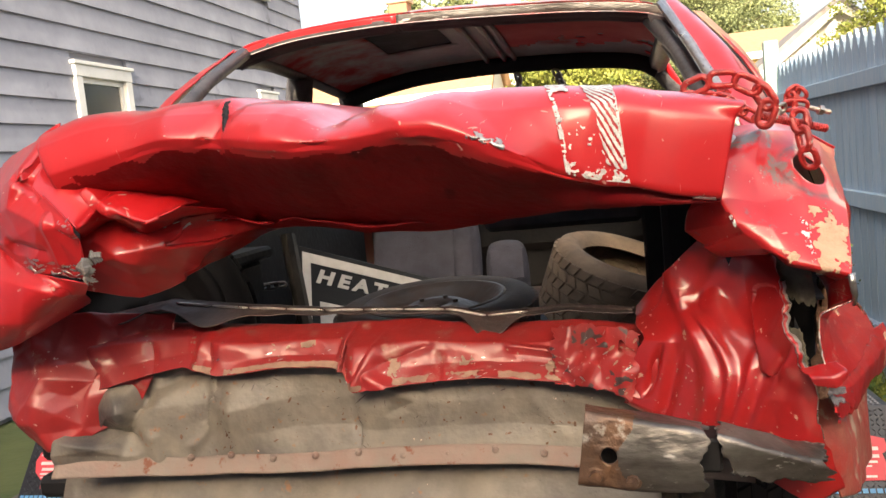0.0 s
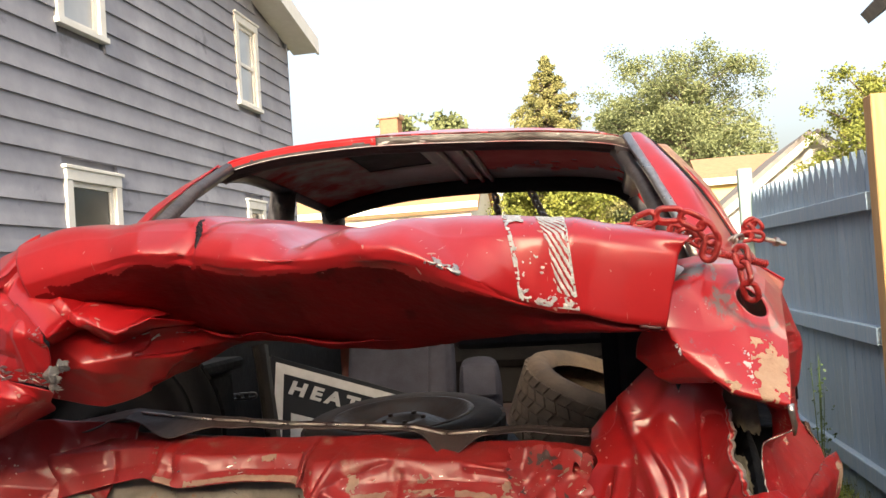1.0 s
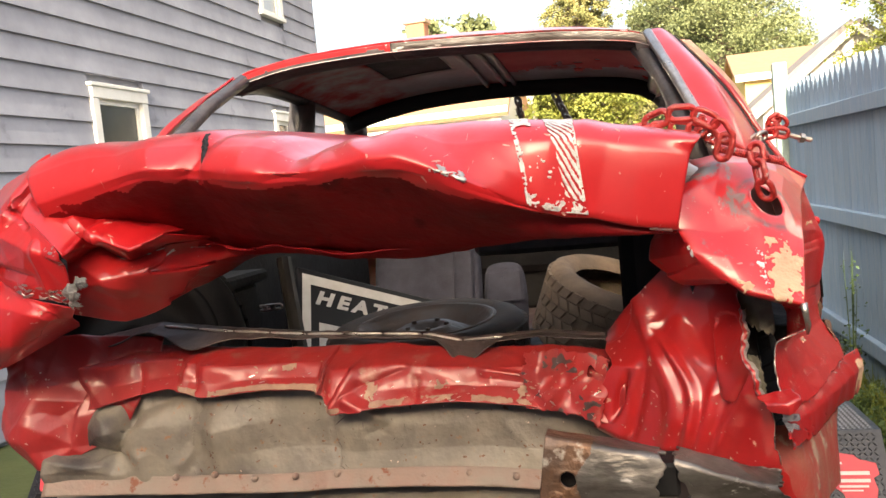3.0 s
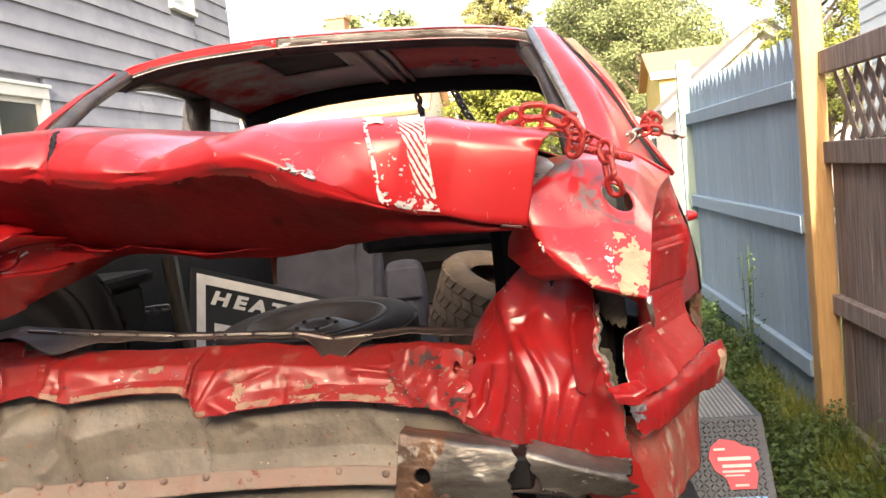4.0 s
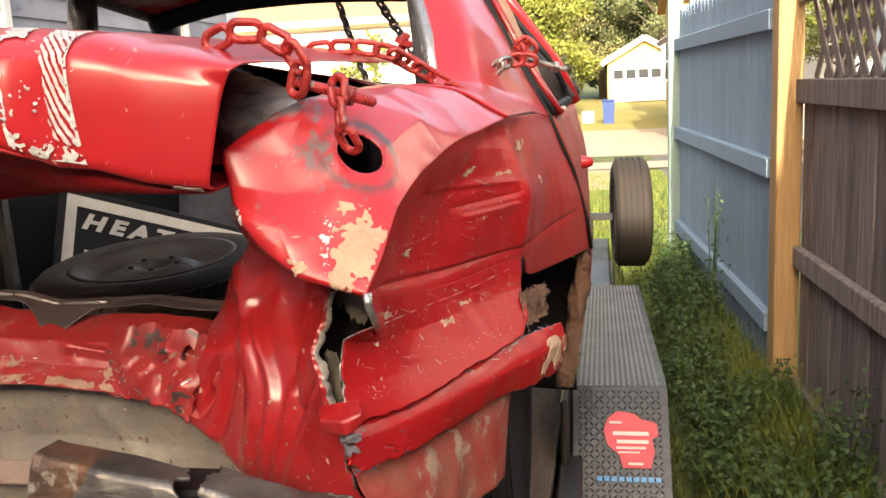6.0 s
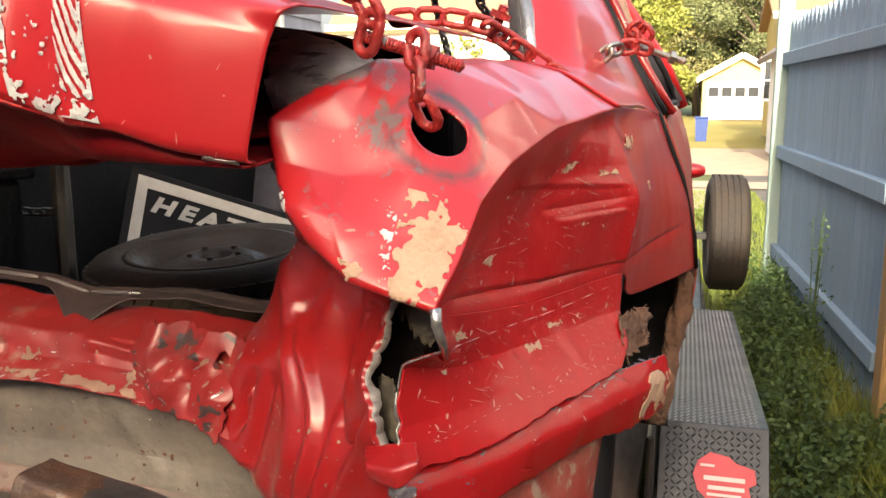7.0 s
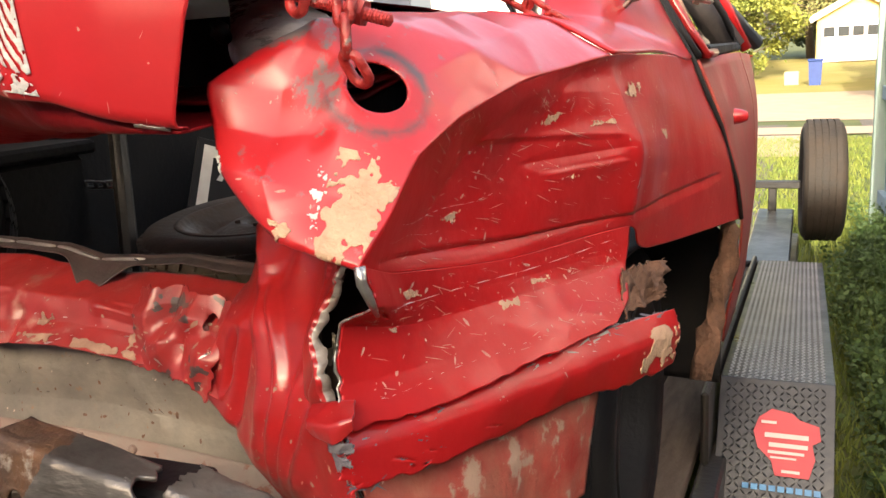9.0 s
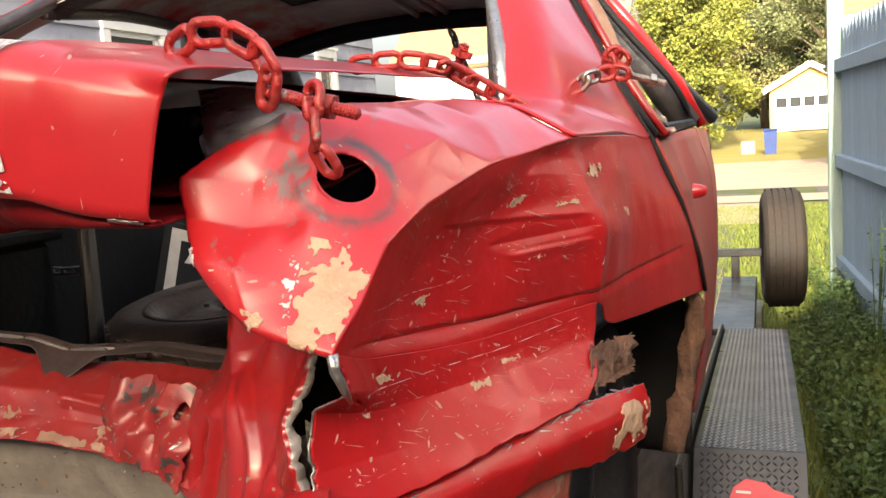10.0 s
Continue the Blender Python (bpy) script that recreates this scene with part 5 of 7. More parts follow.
tube(bm, [(0.015, 1.18, 1.403), (0.022, 1.175, 1.396), (0.02, 1.185, 1.388)], [0.006, 0.010, 0.007], 9)
part("bucket_opening", bm, BLACK, car, "black plug drawn for the bucket's dark opening", True)
# black panel added to block the bright view through under the lid
boxes("leak_blocker", BLACK, car, [((-0.32, 1.50, 1.335), (0.02, 1.52, 1.43))], 0.003)

# rear wheel arch, mud and tyre
arch_fn = net([(0.30, 1.56, 1.09), (0.32, 1.75, 1.085), (0.38, 2.05, 1.05), (0.38, 2.14, 0.9), (0.38, 2.16, 0.72)], [(0.05, 1.5, 1.12), (0.05, 1.75, 1.16), (0.05, 2.05, 1.12), (0.05, 2.2, 0.95), (0.05, 2.2, 0.72)])
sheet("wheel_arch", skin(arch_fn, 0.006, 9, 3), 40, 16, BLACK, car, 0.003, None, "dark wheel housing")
bm = bmesh.new()
tube(bm, [(0.40, 2.05, 1.06), (0.395, 2.07, 0.99), (0.385, 2.06, 0.93), (0.372, 2.03, 0.86), (0.36, 2.0, 0.78)], [0.012, 0.019, 0.021, 0.02, 0.018], 10)
bmesh.ops.subdivide_edges(bm, edges=bm.edges[:], cuts=2, use_grid_fill=True)
for v in bm.verts:
    v.co += Vector((noise.noise(v.co * 60), noise.noise(v.co * 60 + Vector((7, 0, 0))), noise.noise(v.co * 60 + Vector((0, 7, 0))))) * 0.012
part("mud_lip", bm, MUD, car, "brown mud caked on the arch lip", True)


def tyre(name, label, radius, width, m, mat, treads, rim_mat, group="", owner=None, face=0.0, ribbed=False, blocks=44, deep=0.955):
    """A tyre with tread blocks on a dished steel rim, its axle along z of m."""
    t = thing(name, label, "wheel", group) if owner is None else new(name)
    t.parent = owner
    bm = bmesh.new()
    w, r = width / 2, radius
    prof = [(r * 0.62, -w * 0.75), (r * 0.70, -w * 0.95), (r * 0.84, -w), (r * 0.93, -w * 0.9), (r * 0.965, -w * 0.72), (r * 0.975, 0), (r * 0.965, w * 0.72), (r * 0.93, w * 0.9), (r * 0.84, w), (r * 0.70, w * 0.95), (r * 0.62, w * 0.75)]
    lathe(bm, prof, m, 56)
    body = part("tyre", bm, mat, t, "", True)
    bm = bmesh.new()
    rows = treads
    for k in range(rows):
        z0 = -w * 0.78 + k * (w * 1.56 / rows)
        z1 = z0 + w * 1.56 / rows * (0.76 if ribbed else 0.86)
        n = blocks
        for j in range(n):
            a0 = (j + 0.5 * (k % 2)) * math.tau / n
            a1 = a0 + math.tau / n * (1.0 if ribbed else 0.8)
            sk = 0 if ribbed else math.tau / n * 0.35 * (1 if k % 2 else -1)
            q = [(a0, z0), (a1, z0), (a1 + sk, z1), (a0 + sk, z1)]
            lo = [bm.verts.new(m @ Vector((r * deep * math.cos(a), r * deep * math.sin(a), z))) for a, z in q]
            hi = [bm.verts.new(m @ Vector((r * math.cos(a), r * math.sin(a), z))) for a, z in q]
            bm.faces.new(hi)
            for i in range(4):
                bm.faces.new((lo[i], lo[(i + 1) % 4], hi[(i + 1) % 4], hi[i]))
    part("tread", bm, mat, t if owner else body)
    if rim_mat is None:
        return t
    bm = bmesh.new()
    q = face * w
    lathe(bm, [(r * 0.64, -w * 0.8), (r * 0.60, -w * 0.72), (r * 0.56, -w * 0.4), (r * 0.55, w * 0.2), (r * 0.58, w * 0.72), (r * 0.70, w * 0.96), (r * 0.66, w * 0.98), (r * 0.60, w * 0.8), (r * 0.54, w * 0.35 + q * 0.7), (r * 0.48, w * 0.10 + q * 0.9), (r * 0.36, w * 0.22 + q), (r * 0.25, w * 0.38 + q), (r * 0.13, w * 0.34 + q), (r * 0.12, w * 0.1 + q), (0.001, w * 0.1 + q)], m, 40)
    rim = part("rim", bm, rim_mat, t, "dark steel rim", True)
    for k in range(5):
        bm = bmesh.new()
        a = k * math.tau / 5
        lathe(bm, [(0.001, 0.006), (0.006, 0.005), (0.007, -0.01)], m @ pose(r * 0.2 * math.cos(a), r * 0.2 * math.sin(a), w * (0.38 + face)), 6)
        part("wheel_nut", bm, rim_mat, t if owner else rim)
    return t


# tyre and rim take the interior black: the arch's shade put into the colour
tyre("rear_wheel", "rear tyre of the wreck, blackened for the shade under the arch", 0.28, 0.17, pose(0.20, 1.84, 0.78, 0, 90, 0), BLACK, 5, BLACK, owner=car)

# roof shell, pillars, glass frames
REAR = [(-1.02, 2.10, 1.728), (-0.95, 2.10, 1.748), (-0.82, 2.09, 1.764), (-0.60, 2.07, 1.767), (-0.405, 2.06, 1.758), (-0.135, 2.05, 1.737), (0.02, 2.05, 1.716), (0.085, 2.05, 1.696)]
MIDR = [(-1.13, 2.6, 1.768), (-1.02, 2.6, 1.81), (-0.82, 2.6, 1.83), (-0.60, 2.6, 1.84), (-0.405, 2.6, 1.835), (-0.135, 2.6, 1.81), (0.04, 2.6, 1.775), (0.115, 2.6, 1.72)]
FRONT = [(-1.11, 3.25, 1.705), (-1.00, 3.25, 1.735), (-0.82, 3.25, 1.765), (-0.60, 3.25, 1.775), (-0.405, 3.25, 1.772), (-0.135, 3.25, 1.755), (0.02, 3.25, 1.73), (0.095, 3.25, 1.69)]
roof_fn = net(REAR, MIDR, FRONT)
roof = sheet("roof", skin(roof_fn, 0.003, 5, 3), 70, 40, RED, car, 0.004, None, "red roof sheet")


def down(d):
    return lambda u, v: roof_fn(u, v) + Vector((0, 0, -d))


sheet("headliner", down(0.022), 60, 40, HEADLINER, roof, 0.002, lambda u, v, p: not (0.28 < u < 0.43 and 0.52 < v < 0.73), "bare sooty underside of the roof")
sheet("sunroof_cover", down(0.018), 20, 12, BLACK, roof, 0.003, None, "black panel closing the sunroof opening", (0.265, 0.445, 0.49, 0.76))
# overspray patch that also paints in the bounced red glow
sheet("red_overspray_glow", down(0.027), 80, 60, OVERSPRAY_GLOW, roof, 0.002, lambda u, v, p: 0.35 * noise.noise(p * 7) + 0.2 * noise.noise(p * 25) > 2.6 * (v - 0.80), "red overspray and bounced red light on the roof underside", (0.565, 0.98, 0.02, 0.94))
for a in (0.485, 0.535, 0.56):
    bm = bmesh.new()
    tube(bm, [roof_fn(a, 0.1 + 0.86 * v / 10) + Vector((0, 0, -0.030)) for v in range(11)], 0.010, 6)
    part("roof_rib", bm, HEADLINER, roof, "", True)
bm = bmesh.new()
tube(bm, [roof_fn(0.01 + 0.98 * u / 20, 0.985) + Vector((0, 0.0, -0.040)) for u in range(21)], 0.038, 8)
part("roof_rail", bm, BLACK, roof, "", True)
lip_roof = net([p for p in REAR], [(x, y + 0.006, z - 0.022) for x, y, z in REAR], [(x, y + 0.05, z - 0.036) for x, y, z in REAR])
sheet("roof_lip", skin(lip_roof, 0.0015, 12, 2), 40, 10, PILLAR, roof, 0.002, None, "red roof lip with a dark folded edge", (0, 0.46, 0, 1), inner=(lambda u, v: v < 0.24 + 0.12 * noise.noise(Vector((u * 30, 2, 1))), RED_WORN))
sheet("roof_lip", skin(lip_roof, 0.0015, 12, 2), 90, 14, PILLAR, roof, 0.002, None, "roof lip burnt to streaky bare metal", (0.46, 1, 0, 1), inner=(lambda u, v: v < 0.40 + 0.12 * noise.noise(Vector((u * 30, v * 40, 1))), SCRAPED))
sheet("bare_lip", lambda u, v: roof_fn(0.46 + 0.53 * u, 0.001 + 0.030 * v) + Vector((0, -0.003, 0.003)), 120, 10, SCRAPED, roof, 0.002, lambda u, v, p: noise.noise(p * 30) + 0.6 * noise.noise(p * 80) > 1.1 * v - 0.45, "worn bare metal along the roof edge")
for side in (0.012, 0.988):
    bm = bmesh.new()
    tube(bm, [roof_fn(side, v / 10) + Vector((0, 0, -0.018)) for v in range(11)], 0.022 if side < 0.5 else 0.036, 8)
    part("roof_rail", bm, PILLAR, roof, "", True)
# pillars: outer red skin and dark inner channel
cp_fn = net([(0.075, 2.02, 1.705), (0.105, 2.05, 1.71), (0.13, 2.12, 1.70)],
            [(0.125, 1.85, 1.59), (0.175, 1.88, 1.595), (0.215, 2.00, 1.57)],
            [(0.165, 1.74, 1.49), (0.222, 1.79, 1.495), (0.265, 1.97, 1.485)],
            [(0.188, 1.65, 1.41), (0.252, 1.74, 1.415), (0.306, 1.957, 1.402)],
            [(0.192, 1.60, 1.404), (0.262, 1.71, 1.392), (0.343, 1.953, 1.338)],
            [(0.195, 1.52, 1.403), (0.265, 1.60, 1.388), (0.330, 1.74, 1.350)],
            [(0.200, 1.40, 1.405), (0.255, 1.46, 1.392), (0.314, 1.49, 1.354)])
sheet("rear_pillar", skin(cp_fn, 0.002, 9, 2), 30, 70, RED, car, 0.004, None, "red rear roof pillar, bare metal at its inner edge")
bm = bmesh.new()
tube(bm, [(0.075, 2.01, 1.70), (0.122, 1.845, 1.585), (0.162, 1.735, 1.485), (0.186, 1.655, 1.40)], 0.011, 8)
part("pillar_edge", bm, BARE, car, "scraped bare pillar edge", True)
bm = bmesh.new()
tube(bm, [(0.05, 2.10, 1.68), (0.10, 1.95, 1.59), (0.135, 1.83, 1.49), (0.16, 1.76, 1.38)], [0.02, 0.018, 0.02, 0.026], 8)
part("pillar_channel", bm, PILLAR, car, "dark inner pillar channel", True)
lp_fn = net([(-1.00, 2.08, 1.735), (-1.03, 1.94, 1.66), (-1.05, 1.82, 1.59), (-1.06, 1.70, 1.51)], [(-1.03, 2.12, 1.73), (-1.075, 1.96, 1.655), (-1.10, 1.84, 1.58), (-1.12, 1.72, 1.49)], [(-1.08, 2.25, 1.725), (-1.14, 2.12, 1.65), (-1.18, 2.02, 1.55), (-1.20, 1.92, 1.45)])
sheet("rear_pillar", skin(lp_fn, 0.002, 9, 5), 40, 30, RED, car, 0.004, None, "red rear roof pillar")
bm = bmesh.new()
tube(bm, [(-0.98, 2.09, 1.725), (-1.01, 1.93, 1.645), (-1.02, 1.81, 1.575), (-1.03, 1.69, 1.50)], 0.018, 8)
part("pillar_channel", bm, PILLAR, car, "grey inner pillar channel", True)
win_fn = net([(0.135, 2.16, 1.69), (0.128, 2.62, 1.70)], [(0.222, 2.02, 1.57), (0.222, 2.66, 1.57)], [(0.285, 1.985, 1.45), (0.315, 2.70, 1.45)], [(0.350, 1.975, 1.343), (0.36, 2.74, 1.345)])
edge = [win_fn(0, v / 8) for v in range(9)] + [win_fn(u / 6, 1) for u in range(1, 7)] + [win_fn(1, 1 - v / 8) for v in range(1, 9)]
bm = bmesh.new()
tube(bm, edge, 0.008, 6)
part("window_frame", bm, BLACK, car, "black door window frame", True)
bm = bmesh.new()
tube(bm, [p + Vector((0.014, 0.012, 0)) for p in edge[:10]], 0.008, 6)
part("door_frame", bm, RED_WORN, car, "red door frame edge", True)
for pts, r0 in (([(0.135, 2.70, 1.71), (0.235, 2.74, 1.58), (0.325, 2.77, 1.45), (0.375, 2.80, 1.34)], 0.014), ([(0.105, 2.14, 1.695), (0.13, 2.5, 1.715), (0.13, 2.9, 1.71), (0.115, 3.25, 1.69)], 0.010), ([(0.10, 3.25, 1.69), (0.21, 3.55, 1.53), (0.31, 3.9, 1.345)], 0.014)):
    bm = bmesh.new()
    tube(bm, pts, r0, 8)
    part("door_frame", bm, RED, car, "red outer frame of the side window", True)
# gutter, widened into a black sheet that blocks light leaking under the lid corner
gutter_fn = net([(-0.12, 1.42, 1.40), (0.06, 1.38, 1.385), (0.13, 1.33, 1.385)], [(-0.12, 1.65, 1.43), (0.08, 1.6, 1.40), (0.165, 1.52, 1.393)], [(-0.12, 1.95, 1.43), (0.12, 1.82, 1.405), (0.195, 1.66, 1.397)])
sheet("gutter_and_gap_sheet", gutter_fn, 20, 20, BLACK, car, 0.004, None, "black sheet for the window gutter and the dark gap beside it")
boxes("shelf_beam", PILLAR, car, [((-0.36, 1.93, 1.222), (0.0, 1.97, 1.37))], 0.012)
boxes("shelf_support", BLACK, car, [((0.0, 1.44, 1.02), (0.13, 1.48, 1.39))], 0.005)
for x0, x1, k in ((-1.12, -1.24, 1.0), (0.085, 0.34, 0.6)):
    bm = bmesh.new()
    y0 = 2.82 if x0 < 0 else 2.68
    tube(bm, [(x0, y0, 1.73), ((x0 * 2 + x1) / 3, y0 + 0.04, 1.6), ((x0 + 2 * x1) / 3, y0 + 0.07, 1.48), (x1, y0 + 0.1, 1.34)], [0.045 * k, 0.05 * k, 0.058 * k, 0.065 * k], 8)
    part("door_pillar", bm, PILLAR, car, "", True)
    bm = bmesh.new()
    tube(bm, [(x0 + (0.03 if x0 < 0 else -0.03), 3.25, 1.69), ((x0 + x1) / 2, 3.55, 1.52), (x1, 3.9, 1.35)], [0.05 * k, 0.045 * k, 0.045 * k], 8)
    part("front_pillar", bm, PILLAR, car, "", True)


# long sides, doors, bonnet
def side_fn(x):
    s = 1 if x > -0.4 else -1
    return net([(x - 0.06 * s, 1.972, 1.335), (x - 0.045 * s, 2.6, 1.335), (x - 0.055 * s, 3.2, 1.32), (x - 0.10 * s, 3.9, 1.30)], [(x - 0.02 * s, 2.0, 1.22), (x - 0.01 * s, 2.6, 1.20), (x - 0.03 * s, 3.2, 1.18), (x - 0.08 * s, 3.9, 1.16)],
               [(x + 0.006 * s, 2.07, 1.04), (x - 0.008 * s, 2.6, 1.0), (x - 0.03 * s, 3.2, 0.98), (x - 0.08 * s, 3.9, 0.96)], [(x - 0.03 * s, 2.16, 0.80), (x - 0.035 * s, 2.6, 0.76), (x - 0.05 * s, 3.2, 0.74), (x - 0.10 * s, 3.9, 0.72)])


for x in (0.41, -1.25):
    f = side_fn(x)
    for a, b in ((0.004, 0.36), (0.365, 0.72), (0.725, 1.0)):
        sheet("door_skin", skin(f, 0.003, 6, x), 30, 20, DOOR_RED, car, 0.004, None, "red door skin, dusty and dented", (a, b, 0, 1))
lq_fn = net([(-1.18, 1.93, 1.46), (-1.15, 1.6, 1.47), (-1.08, 1.35, 1.47), (-1.00, 1.25, 1.45)], [(-1.23, 1.95, 1.30), (-1.20, 1.6, 1.28), (-1.12, 1.3, 1.30), (-1.0, 1.12, 1.34)], [(-1.25, 2.08, 1.1), (-1.22, 1.7, 1.1), (-1.18, 1.4, 1.15), (-1.05, 1.2, 1.19)])
sheet("quarter_panel", skin(lq_fn, 0.006, 8, 3), 40, 30, RED, car, 0.003, None, "buckled red quarter panel")
# unseen shelf, given red paint so that red light bounces to the roof
shelf_fn = net([(-1.1, 1.55, 1.475), (-0.5, 1.5, 1.49), (0.02, 1.5, 1.43), (0.16, 1.55, 1.39)], [(-1.1, 1.95, 1.44), (-0.5, 1.9, 1.44), (0.02, 1.85, 1.40), (0.2, 1.75, 1.385)])
sheet("parcel_shelf", skin(shelf_fn, 0.003, 8, 2), 40, 12, RED_WORN, car, 0.004, None, "unseen rear shelf, red to bounce light up")
hood_fn = net([(-1.15, 3.9, 1.30), (-0.42, 3.85, 1.33), (0.33, 3.9, 1.30)], [(-1.12, 4.6, 1.22), (-0.42, 4.6, 1.25), (0.3, 4.6, 1.22)], [(-1.08, 5.1, 1.05), (-0.42, 5.15, 1.08), (0.26, 5.1, 1.05)])
sheet("hood", skin(hood_fn, 0.006, 4, 2), 40, 30, RED_WORN, car, 0.004, None, "dented red hood")
boxes("dashboard", BLACK, car, [((-1.15, 3.5, 1.0), (0.32, 3.85, 1.27))], 0.03)
# seal round the side glass
bm = bmesh.new()
tube(bm, [(0.134, 2.13, 1.70), (0.220, 2.01, 1.57), (0.268, 1.978, 1.487), (0.309, 1.965, 1.402), (0.346, 1.962, 1.336), (0.367, 1.973, 1.28), (0.388, 1.993, 1.227), (0.411, 2.04, 1.125), (0.417, 2.068, 1.06)], 0.005, 6)
part("door_seal", bm, BLACK, car, "black door gap and seal", True)
bm = bmesh.new()
box(bm, (0.348, 2.05, 1.337), (0.364, 2.72, 1.358), None, 0.004)
part("belt_trim", bm, BLACK, car)
bm = bmesh.new()
lathe(bm, [(0.001, 0.024), (0.008, 0.022), (0.012, 0.012), (0.014, 0.0)], pose(0.402, 2.08, 1.235, 0, 90, 0), 14)
part("handle_stub", bm, RED, car, "red rounded handle stub", True)

jamb_fn = net([(0.150, 2.13, 1.69), (0.172, 2.17, 1.69)], [(0.232, 2.03, 1.57), (0.256, 2.07, 1.57)], [(0.285, 1.99, 1.46), (0.305, 2.04, 1.46)], [(0.335, 1.975, 1.36), (0.350, 2.03, 1.36)])
sheet("door_jamb", skin(jamb_fn, 0.001, 20, 3), 10, 50, TAN_PAINT, car, 0.003, None, "dusty tan strip of the door jamb")
mirror_fn = net([(0.250, 2.78, 1.392), (0.29, 2.77, 1.40), (0.322, 2.78, 1.40)], [(0.255, 2.77, 1.36), (0.29, 2.75, 1.362), (0.33, 2.77, 1.365)], [(0.265, 2.78, 1.325), (0.30, 2.77, 1.32), (0.325, 2.78, 1.325)], sharp=0.5)
sheet("broken_mirror", skin(ragged(mirror_fn, (0.2, 0.15, 0.1, 0.25), 3, 3), 0.006, 22, 4), 30, 30, GREASY, car, 0.004, None, "crumpled grey remains of a door mirror")
arch_in_fn = net([(0.315, 1.47, 1.115), (0.335, 1.56, 1.105), (0.35, 1.66, 1.09)], [(0.325, 1.42, 1.09), (0.335, 1.52, 1.075), (0.35, 1.64, 1.06)], [(0.33, 1.40, 1.07), (0.345, 1.52, 1.05), (0.355, 1.62, 1.03)], sharp=0.5)
sheet("torn_inner_arch", skin(ragged(arch_in_fn, (0.1, 0.25, 0.15, 0.2), 7, 4), 0.010, 26, 5), 60, 50, MUD, car, 0.002, None, "crumpled muddy inner arch metal")

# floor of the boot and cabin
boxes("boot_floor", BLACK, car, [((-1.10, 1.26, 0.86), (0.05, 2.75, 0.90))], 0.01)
# unseen floor, pale so that it throws light up into the cabin
boxes("cabin_floor", BOUNCE_FLOOR, car, [((-1.10, 2.755, 0.80), (0.05, 3.6, 0.84))], 0.01, "cabin floor, kept pale to bounce light to the roof")
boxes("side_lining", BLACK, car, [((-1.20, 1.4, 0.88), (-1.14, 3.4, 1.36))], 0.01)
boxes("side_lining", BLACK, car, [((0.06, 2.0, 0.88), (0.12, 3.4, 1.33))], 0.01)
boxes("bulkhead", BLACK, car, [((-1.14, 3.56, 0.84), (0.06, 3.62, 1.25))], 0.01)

# ---- loads inside ----


def rounded(ob):
    """Padded edges."""
    sub = ob.modifiers.new("padding", "SUBSURF")
    sub.levels = sub.render_levels = 2
    return ob


def seat(x, y, z):
    s = new("car_seat")
    s.parent = car
    s["label"] = "grey velour seat"
    m = pose(x, y, z, -12, 0, 0)
    for name, lo, hi, r in (("backrest", (-0.24, -0.06, 0), (0.18, 0.06, 0.37), 0.03), ("side_bolster", (0.085, -0.075, 0.02), (0.16, -0.05, 0.335), 0.012), ("seat_base", (-0.23, -0.02, -0.16), (0.23, 0.46, 0.0), 0.04)):
        bm = bmesh.new()
        box(bm, lo, hi, None, r)
        bmesh.ops.transform(bm, matrix=m, verts=bm.verts)
        rounded(part(name, bm, SEAT, s, "", True))
    return s


seat(-0.775, 3.06, 0.83)
s2 = thing("seat_cushion", "loose grey velour seat piece standing upright", "seat")
bm = bmesh.new()
box(bm, (-0.075, -0.06, 0), (0.075, 0.06, 0.27), pose(-0.455, 2.80, 0.85, -8, 0, 8), 0.03)
rounded(part("cushion", bm, SEAT, s2, "", True))
bm = bmesh.new()
box(bm, (-0.06, -0.075, 0.13), (0.06, -0.055, 0.24), pose(-0.455, 2.80, 0.85, -8, 0, 8), 0.008)
part("cushion_face", bm, SEAT, s2)

# black board with white frame and lettering, leaning
board = thing("sign_board", "black board with white frame and white letters, leaning inside", "sign")
TL, TR, BL = Vector((-0.985, 2.39, 1.165)), Vector((-0.56, 2.86, 0.93)), Vector((-0.99, 2.10, 0.86))
bx = (TR - TL).normalized()
bn = bx.cross(BL - TL).normalized()
by = bn.cross(bx)
if by.dot(BL - TL) > 0:
    by, bn = -by, -bn
BM = Matrix((bx, by, bn)).transposed().to_4x4()
BM.translation = TL + Vector((-0.09, 0.155, -0.012))
flip = 1 if bn.y < 0 else -1
bm = bmesh.new()
box(bm, (-0.02, -0.5, -0.006), (0.75, 0.02, 0.006), BM, 0.002)
part("board", bm, SIGN_BLACK, board)
for lo, hi in (((0.0, -0.034, 0), (0.7, 0.0, 0)), ((0.0, -0.5, 0), (0.03, -0.034, 0))):
    bm = bmesh.new()
    box(bm, (lo[0], lo[1], 0.0065 * flip - 0.001), (hi[0], hi[1], 0.0065 * flip + 0.001), BM)
    part("white_border", bm, SIGN_WHITE, board)
bm = bmesh.new()
box(bm, (0.06, -0.235, 0.0065 * flip - 0.001), (0.19, -0.165, 0.0065 * flip + 0.001), BM)
box(bm, (0.06, -0.42, 0.0065 * flip - 0.001), (0.115, -0.165, 0.0065 * flip + 0.0012), BM)
part("white_mark", bm, SIGN_WHITE, board)
cu = bpy.data.curves.new("lettering", "FONT")
cu.body, cu.size, cu.extrude, cu.shear, cu.space_character = "HEAT", 0.066, 0.001, 0.3, 1.45
cu.offset = 0.003
cu.materials.append(SIGN_WHITE)
tx = new("lettering", cu)
tx.parent = board
tx.matrix_world = BM @ pose(0.046, -0.098, 0.007 * flip) @ Matrix.Diagonal((1.25, 1, 1, 1))

